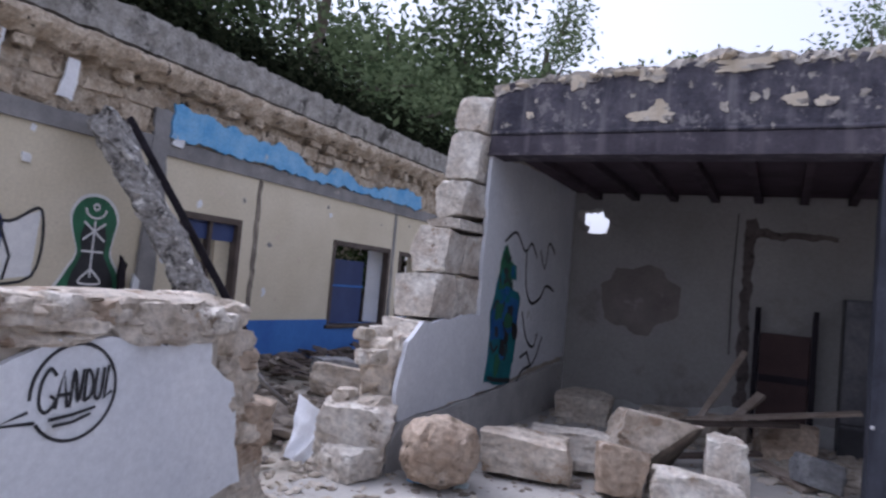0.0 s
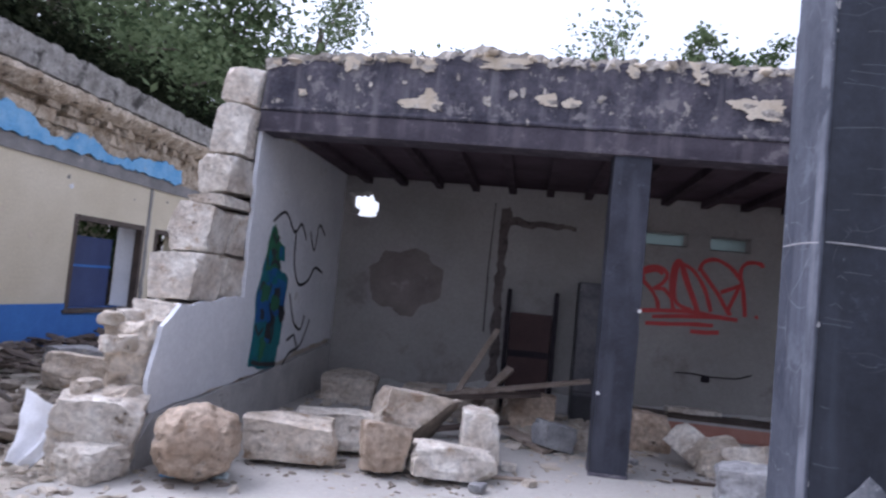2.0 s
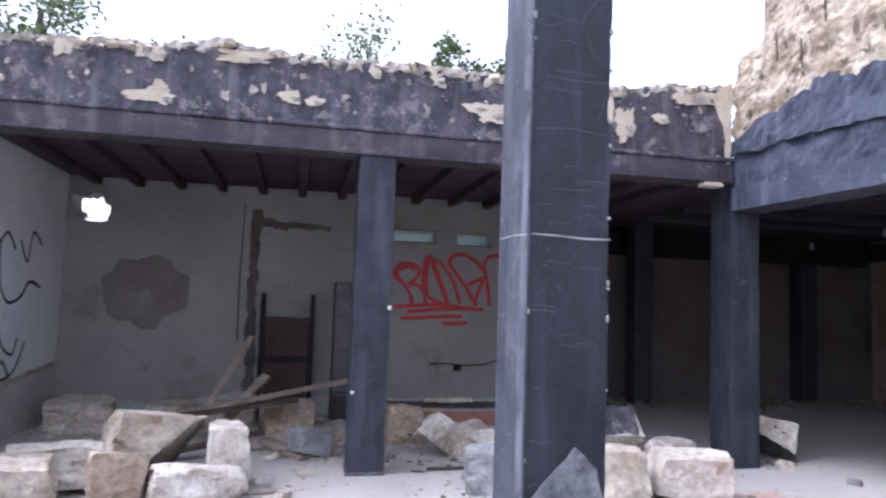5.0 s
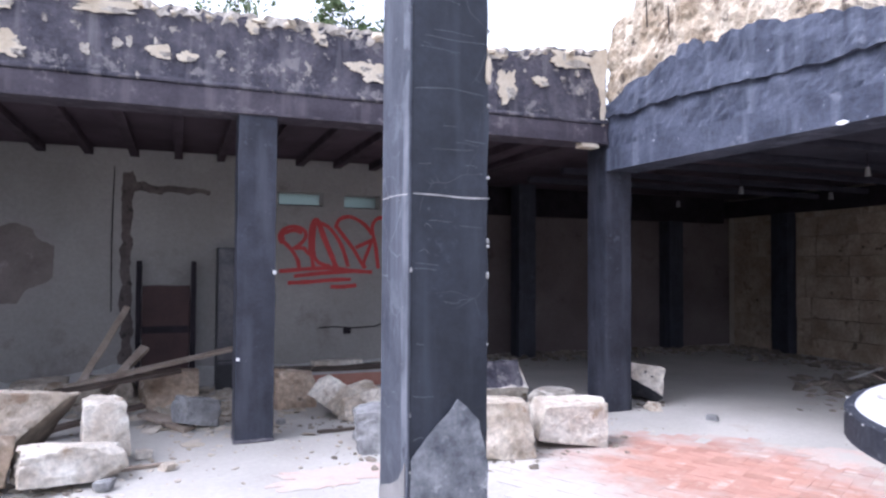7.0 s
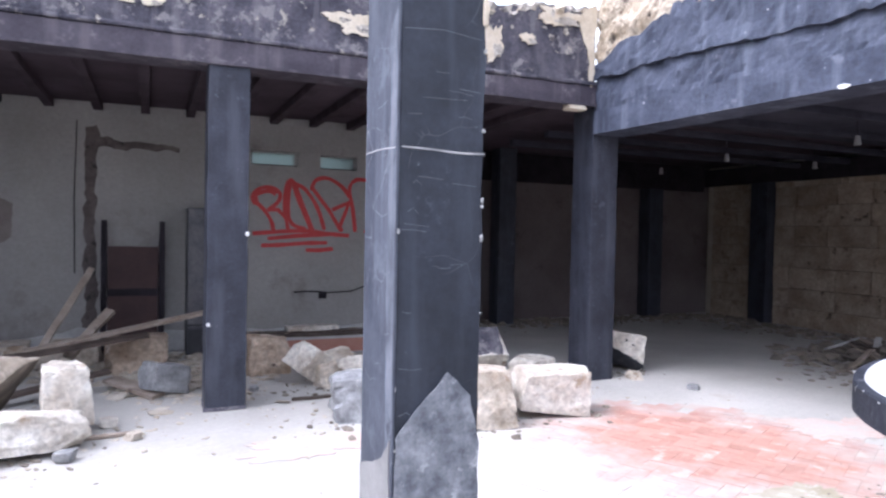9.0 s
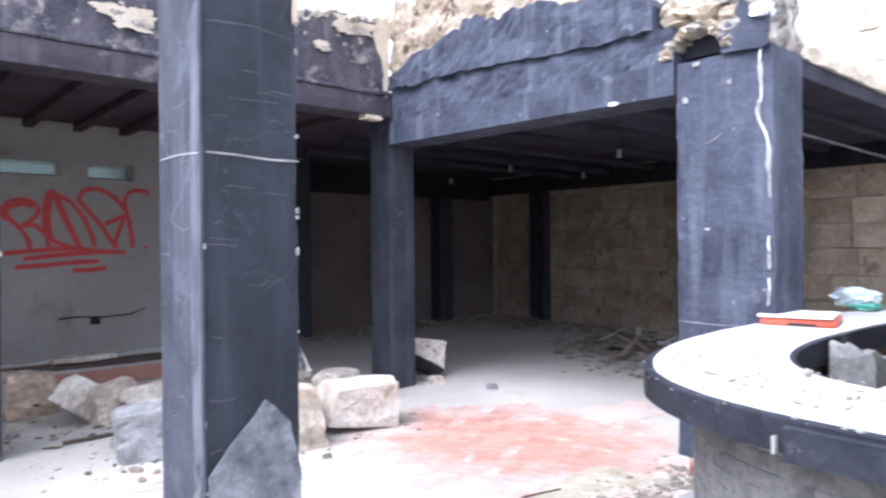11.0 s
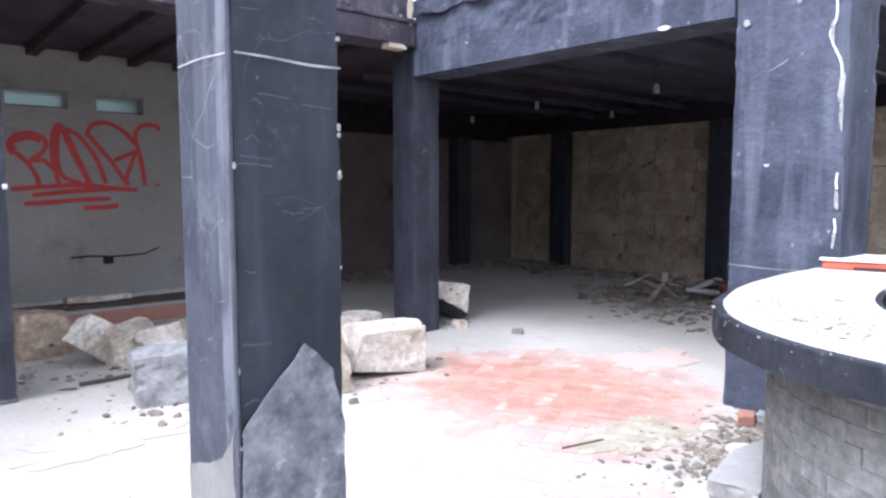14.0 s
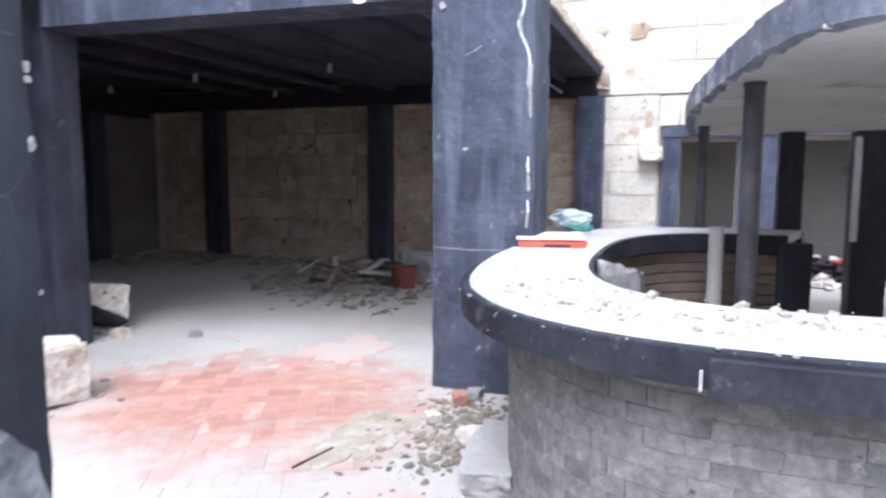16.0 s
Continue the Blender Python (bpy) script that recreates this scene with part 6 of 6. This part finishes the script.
for k, (y, z) in enumerate(((5.3, 1.3), (5.5, 1.1))):
    part("torn_plaster", prism(jagged([(y, 0.2), (y + 0.12, 0.2), (y + 0.10, z), (y + 0.02, z + 0.1)], 0.06, 0.03, k), on_x(-6.95), 0.05), PLASTER if k else BURNT_WOOD, fall)

# rubble of the roofless room and the breach
scatter("rubble_west_room", 1500, lambda r: (r.uniform(-6.9, -3.0), r.uniform(3.5, 13.0), -0.06 + 0.10 * r.random()), (0.03, 0.22), DARK_RUBBLE, "dark heaps of fallen roof rubble", seed=51, flat=0.6)
scatter("rubble_west_boards", 260, lambda r: (r.uniform(-6.7, -4.6), r.uniform(6.5, 12.0), 0.12), (0.08, 0.26), DARK_FRAME, "splintered roof boards in the rubble", seed=52, flat=0.22)
scatter("rubble_breach", 320, lambda r: (r.gauss(-2.7, 0.35), r.uniform(2.9, 4.3), 0.0), (0.006, 0.06), RUBBLE, "pale crumbled stone in the breach", seed=53)
block(-2.62, 4.12, 0.50, 0.46, 0.50, 24, 201, ROCK_WHITE, "cracked pale boulder at the foot of the broken wall", (6, 8), 0.1, 0.3)
block(-2.50, 3.92, 0.36, 0.30, 0.22, -20, 202, ROCK_WHITE, "crumbling pale stone below the wall end", (0, 0), 0.12, 0.3)
block(-4.2, 6.3, 0.8, 0.5, 0.36, 35, 203, LIMESTONE, "squared stone among the rubble", (0, 8))
block(-5.1, 7.4, 0.6, 0.4, 0.3, 70, 204, ROCK_GREY, "grey lump among the rubble")
mesh_thing("bent_pipe", rod([(-3.0, 3.0, 0.98), (-3.5, 4.1, 0.5), (-3.8, 4.8, 0.2)], 0.022, 8), GREY_BEAM, "grey metal pipe leaning in the breach", "pipe")
def draped(top, right, foot, left, n=22, thick=0.006):
    """A hanging cloth between four corners, with folds that run down from its top."""
    bm = bmesh.new()
    top, right, foot, left = (Vector(p) for p in (top, right, foot, left))
    out = (right - top).cross(foot - top).normalized()
    faces = []
    for side in (0, 1):
        grid = []
        for i in range(n + 1):
            row = []
            for j in range(n + 1):
                a, b = i / n, j / n
                p = top.lerp(right, a).lerp(left.lerp(foot, a), b)
                fold = 0.030 * math.sin(a * 13 + b * 3.0) * (0.25 + b) + 0.022 * noise.noise(Vector((a * 5, b * 4, 7))) + 0.05 * math.sin(a * math.pi) * math.sin(b * math.pi)
                row.append(bm.verts.new(p + out * (fold + side * thick)))
            grid.append(row)
        faces.append(grid)
    f, g2 = faces
    for i in range(n):
        for j in range(n):
            bm.faces.new((f[i][j], f[i + 1][j], f[i + 1][j + 1], f[i][j + 1]))
            bm.faces.new((g2[i][j], g2[i][j + 1], g2[i + 1][j + 1], g2[i + 1][j]))
    rim = [(i, 0) for i in range(n)] + [(n, j) for j in range(n)] + [(i, n) for i in range(n, 0, -1)] + [(0, j) for j in range(n, 0, -1)]
    for (i, j), (k, m) in zip(rim, rim[1:] + rim[:1]):
        bm.faces.new((f[i][j], g2[i][j], g2[k][m], f[k][m]))
    return bm


mesh_thing("white_cloth", draped((-3.16, 4.14, 0.46), (-2.68, 4.00, 0.32), (-2.90, 3.92, 0.0), (-3.04, 3.88, 0.04)), CLOTH, "dirty white cloth draped over the rubble from a pipe end", "cloth", smooth=True)
for k, (x, y) in enumerate(((-2.05, 4.15), (-1.95, 4.35), (-1.75, 4.25))):
    mesh_thing("paper_scrap", rock(0.12, 0.09, 0.03, 210 + k, 0.25, 4, 0.4), BAG if k else BLUE_LIGHT, "crumpled scrap of paper on the dirt", "litter", pose(x, y, 0, 0, 0, k * 50), group="litter")


# ---- trees ----
def tree(x, y, h, spread, seed, leaves, material, name="tree", crown_from=0.45, leaf=0.16, label="leafy tree with a dense uneven green crown"):
    rng = random.Random(seed)
    t = thing(name, label, "tree", (x, y, -0.06))
    lean = Vector((rng.uniform(-0.5, 0.5), rng.uniform(-0.5, 0.5), 0))
    trunk_pts = [lean * (k / 6) ** 2 + Vector((0.1 * math.sin(k + seed), 0.1 * math.cos(k * 1.3 + seed), h * 0.8 * k / 6)) for k in range(7)]
    part("trunk", rod(trunk_pts, 0.03 * h, 8, taper=0.25), BARK, t, smooth=True)
    tips = []
    for k in range(16):
        f = rng.uniform(crown_from, 0.98)
        a = rng.uniform(0, 6.283)
        base = trunk_pts[min(6, int(f * 6))]
        reach = spread * rng.uniform(0.45, 1.0) * (1.15 - 0.5 * f)
        tip = base + Vector((math.cos(a) * reach, math.sin(a) * reach, rng.uniform(0.05, 0.28) * h))
        mid = base.lerp(tip, 0.5) + Vector((0, 0, 0.05 * h))
        part("limb", rod([base, mid, tip], 0.012 * h * (1.2 - f), 5, None, 0.25), BARK, t)
        tips += [tip, mid.lerp(tip, 0.5), mid]
        for _ in range(2):
            tips.append(tip + Vector((rng.gauss(0, 1), rng.gauss(0, 1), rng.gauss(0, 0.6))) * 0.22 * spread)
    verts, faces = [], []
    for _ in range(leaves):
        c = tips[rng.randrange(len(tips))]
        off = Vector((rng.gauss(0, 1), rng.gauss(0, 1), rng.gauss(0, 0.75))) * spread * 0.16
        p = c + off
        q = Euler((rng.uniform(-1.0, 1.0), rng.uniform(-1.0, 1.0), rng.uniform(0, 6.28))).to_matrix()
        s = leaf * rng.uniform(0.6, 1.3)
        o = len(verts)
        for u, v in ((-0.5, 0), (0, -0.28), (0.5, 0), (0, 0.28)):
            verts.append(p + q @ Vector((u * s, v * s, 0.06 * s if v == 0 else 0)))
        faces.append((o, o + 1, o + 2, o + 3))
    me = bpy.data.meshes.new("crown")
    me.from_pydata(verts, [], faces)
    me.materials.append(material)
    crown = new("crown", me)
    crown.parent = t
    return t


tree(-12.5, 9.5, 12.0, 4.2, 1, 10500, LEAF_DARK, leaf=0.20, crown_from=0.3)
tree(-11.0, 13.0, 12.0, 4.2, 2, 11000, LEAF, leaf=0.20, crown_from=0.3)
tree(-11.5, 18.0, 12.0, 4.2, 3, 14500, LEAF, leaf=0.21, crown_from=0.25)
tree(-9.4, 20.0, 11.8, 3.7, 4, 15000, LEAF, leaf=0.24, crown_from=0.2)
tree(-14.0, 4.5, 10.0, 3.6, 5, 10000, LEAF_DARK, leaf=0.20, crown_from=0.3)
tree(-9.2, 15.6, 6.6, 2.4, 6, 8000, LEAF_DARK, leaf=0.18, crown_from=0.2)
tree(-0.9, 21.0, 10.0, 1.7, 7, 2000, LEAF, leaf=0.20, crown_from=0.6, label="thin tree with a sparse crown above the roof line")
tree(2.4, 23.0, 12.2, 2.2, 8, 2200, LEAF, leaf=0.20, crown_from=0.6, label="thin tree with a sparse crown above the roof line")
tree(4.1, 20.0, 10.8, 1.1, 9, 2600, LEAF, leaf=0.20, crown_from=0.6, label="thin tree with a tufted crown above the roof line")
tree(5.9, 19.6, 9.4, 1.0, 10, 5200, LEAF_DARK, leaf=0.18, crown_from=0.7, label="small dense green tree above the roof line")
tree(-3.3, 20.0, 9.0, 1.3, 11, 3200, LEAF, leaf=0.20, crown_from=0.65, label="thin tree with a tufted crown above the roof line")
tree(-8.4, 24.0, 13.5, 2.8, 12, 6000, LEAF, leaf=0.22, crown_from=0.5, label="tall thin tree with an open crown")

# climbing growth on the parapet of the west building
rng = random.Random(9)
verts, faces = [], []
for _ in range(15000):
    y = rng.uniform(3.5, 17.0)
    p = Vector((-6.95 - abs(rng.gauss(0, 0.30)), y, 4.24 + abs(rng.gauss(0, 0.55)) * (0.6 + 0.5 * noise.noise(Vector((y, 0, 0)))) - 0.25 * (y > 10) * rng.random()))
    q = Euler((rng.uniform(-1, 1), rng.uniform(-1, 1), rng.uniform(0, 6.28))).to_matrix()
    s = 0.15 * rng.uniform(0.6, 1.3)
    o = len(verts)
    for u, v in ((-0.5, 0), (0, -0.28), (0.5, 0), (0, 0.28)):
        verts.append(p + q @ Vector((u * s, v * s, 0)))
    faces.append((o, o + 1, o + 2, o + 3))
me = bpy.data.meshes.new("parapet_growth")
me.from_pydata(verts, [], faces)
me.materials.append(LEAF_SHADE)
tagged(new("parapet_growth", me), "leafy growth along the parapet top, its shade put into dark leaves", "shrub", kind="stuff")

# ---- pieces: ashlars of the east wall ----
rng = random.Random(31)
ash = {}
for material in (BROWN_STONE, LIMEWASH):
    ash[material.name] = []
    for k in range(6):
        bm = cut_stone(0.10, 1.0, 1.0, 400 + k, 0.014, 0.010)
        me = bpy.data.meshes.new("stone_block")
        bm.to_mesh(me)
        bm.free()
        me.materials.append(material)
        ash[material.name].append(me)


def ashlars(parent, y0, y1, z0, z1, material, height=0.34):
    row, z = 0, z0
    while z < z1 - 0.1:
        h = min(height * rng.uniform(0.9, 1.1), z1 - z)
        y = y0
        while y < y1 - 0.02:
            w = min(rng.uniform(0.5, 0.85), y1 - y)
            if y1 - y - w < 0.2:
                w = y1 - y
            o = new("stone_block", ash[material.name][rng.randrange(6)])
            o.parent = parent
            o.location = (10.222 + rng.uniform(-0.008, 0.008), y + w / 2, z)
            gap = 0.004 if material == BROWN_STONE else 0.0
            o.scale = (1, w - gap, h - gap)
            y += w
        z += h
        row += 1


# ashlars under the roof get the darker brown, with shade in its colour
ashlars(eastw, 2.66, 9.9, 0.0, 2.42, BROWN_STONE)
ashlars(eastw, 1.58, 2.66, 0.0, 2.42, LIMEWASH)
ashlars(eastw, -2.4, 7.0, 2.42, 4.6, LIMEWASH, 0.42)
ashlars(eastw, -2.4, 1.58, 2.0, 2.42, LIMEWASH, 0.42)
part("jutting_stone", rock(0.34, 0.30, 0.20, 431, 0.14, 9, 0.3), LIMEWASH, eastw, "rough stone jutting from the wall", True).location = (10.12, 1.68, 1.52)
part("broken_edge", rock(0.20, 0.34, 0.24, 432, 0.16, 9, 0.2), OLD_STONE, eastw, "broken stone at the roof end", True).location = (10.12, 2.42, 2.48)
for k, (u, v, a, b) in enumerate(((1.88, 3.25, 0.13, 0.11), (2.37, 3.30, 0.07, 0.06), (2.0, 2.72, 0.06, 0.05), (1.72, 2.1, 0.05, 0.10), (0.9, 3.6, 0.12, 0.1), (2.45, 2.95, 0.05, 0.09))):
    part("hollow", prism(flake(u, v, a, b, 60 + k * 1.9, 24), on_x(10.165, -1), 0.006), BROWN_STONE, eastw, "brown patch of worn stone")

# ---- pieces: red floor tiles in the worn round patch ----
tiles = []
for k in range(4):
    bm = box(-0.0994, 0.0994, -0.0494, 0.0494, 0.0, 0.010)
    for v in bm.verts:
        if v.co.z > 0.005:
            v.co.x *= 0.994
            v.co.y *= 0.988
            v.co.z += 0.002 * noise.noise(v.co * 40 + Vector((k * 3, 0, 0)))
    me = bpy.data.meshes.new("tile")
    bm.to_mesh(me)
    bm.free()
    me.materials.append(TILE)
    tiles.append(me)
rng = random.Random(12)
c, s = math.cos(radians(28)), math.sin(radians(28))
spots = []
for i in range(-40, 41):
    for j in range(-20, 21):
        for dx, dy, turn in ((1.0, 0.5, 0), (2.5, 1.0, 90)):
            a, b = (i + 2 * j + dx) * 0.10, (-i + 2 * j + dy) * 0.10
            x, y = 3.72 + a * c - b * s, 3.62 + a * s + b * c
            e = math.hypot((x - 3.72) / 1.34, (y - 3.62) / 1.32) + 0.22 * noise.noise(Vector((x * 1.5, y * 1.5, 0)))
            if e < 1.0:
                spots.append((e, x, y, turn))
spots.sort()
for e, x, y, turn in spots[:300]:
    if rng.random() > 0.03 * e:
        o = new("tile", tiles[rng.randrange(4)])
        o.parent = floor
        o.location = (x, y, -0.0045 + rng.uniform(-0.001, 0.001) + 0.008 * noise.noise(Vector((x * 0.8, y * 0.8, 0))) - 0.004 * max(0, e - 0.5))
        o.rotation_euler = (rng.uniform(-0.006, 0.006), rng.uniform(-0.006, 0.006), radians(28 + turn))

# ---- pieces: thin rendered bricks of the bar's drum ----
rng = random.Random(14)
drum_meshes = []
for k in range(5):
    bm = cut_stone(0.1224, 0.024, 0.0608, 600 + k, 0.0016, 0.0018)
    me = bpy.data.meshes.new("brick")
    bm.to_mesh(me)
    bm.free()
    me.materials.append(DRUM)
    drum_meshes.append(me)
path = ring(1.943, 1.213, P, 2600, 100.0, 238.0)
laid = []
for c in range(14):
    run, nxt = 0.0, 0.061 * (c % 2)
    for p0, p1 in zip(path, path[1:]):
        run += math.hypot(p1[0] - p0[0], p1[1] - p0[1])
        if run > nxt:
            laid.append((math.hypot(p0[0] + 1.9, p0[1] - 0.2), p0[0], p0[1], 0.006 + c * 0.061, math.atan2(p1[1] - p0[1], p1[0] - p0[0])))
            nxt += 0.1225 + rng.uniform(-0.004, 0.004)
laid.sort()
for _, x, y, z, turn in laid[:300]:
    o = new("brick", drum_meshes[rng.randrange(5)])
    o.parent = bar
    o.location, o.rotation_euler = (x, y, z + rng.uniform(-0.001, 0.001)), (0, rng.uniform(-0.02, 0.02), turn + rng.uniform(-0.012, 0.012))
verts, faces = [], []
for _, x, y, z, turn in laid[300:]:
    me = drum_meshes[rng.randrange(5)]
    m, o = Matrix.Translation((x, y, z)) @ Matrix.Rotation(turn, 4, "Z"), len(verts)
    verts += [m @ v.co for v in me.vertices]
    faces += [[i + o for i in f.vertices] for f in me.polygons]
me = bpy.data.meshes.new("brick_rest")
me.from_pydata(verts, [], faces)
me.materials.append(DRUM)
rest = new("brick_rest", me)
rest.parent = bar
tagged(rest, kind="stuff")

# damp stain and dust on the floor by the bar
mesh_thing("dirt_stain", prism(flake(3.62, 2.70, 0.40, 0.17, 4), lambda u, v, w: Vector((u, v, 0.003 + w)), 0.004), STAIN, "olive brown dirt stain on the floor", "stain", kind="structure")
PINK_DUST = mat("faded_red_dust", (0.50, 0.36, 0.31), (0.46, 0.42, 0.38), 4.0, 30, 0.95, 0.3, (0.44, 0.41, 0.37), 3.0, 0.50)
for k, (u, v, a, b) in enumerate(((1.40, 4.50, 0.42, 0.22), (2.92, 2.38, 0.26, 0.22), (5.2, 3.6, 0.4, 0.25))):
    mesh_thing("red_dust_stain", prism(flake(u, v, a, b, 14 + k * 3), lambda u, v, w: Vector((u, v, 0.002 + w + 0.008 * noise.noise(Vector((u * 0.8, v * 0.8, 0))))), 0.004), PINK_DUST, "faint faded red stain on the cement floor", "stain", kind="structure")
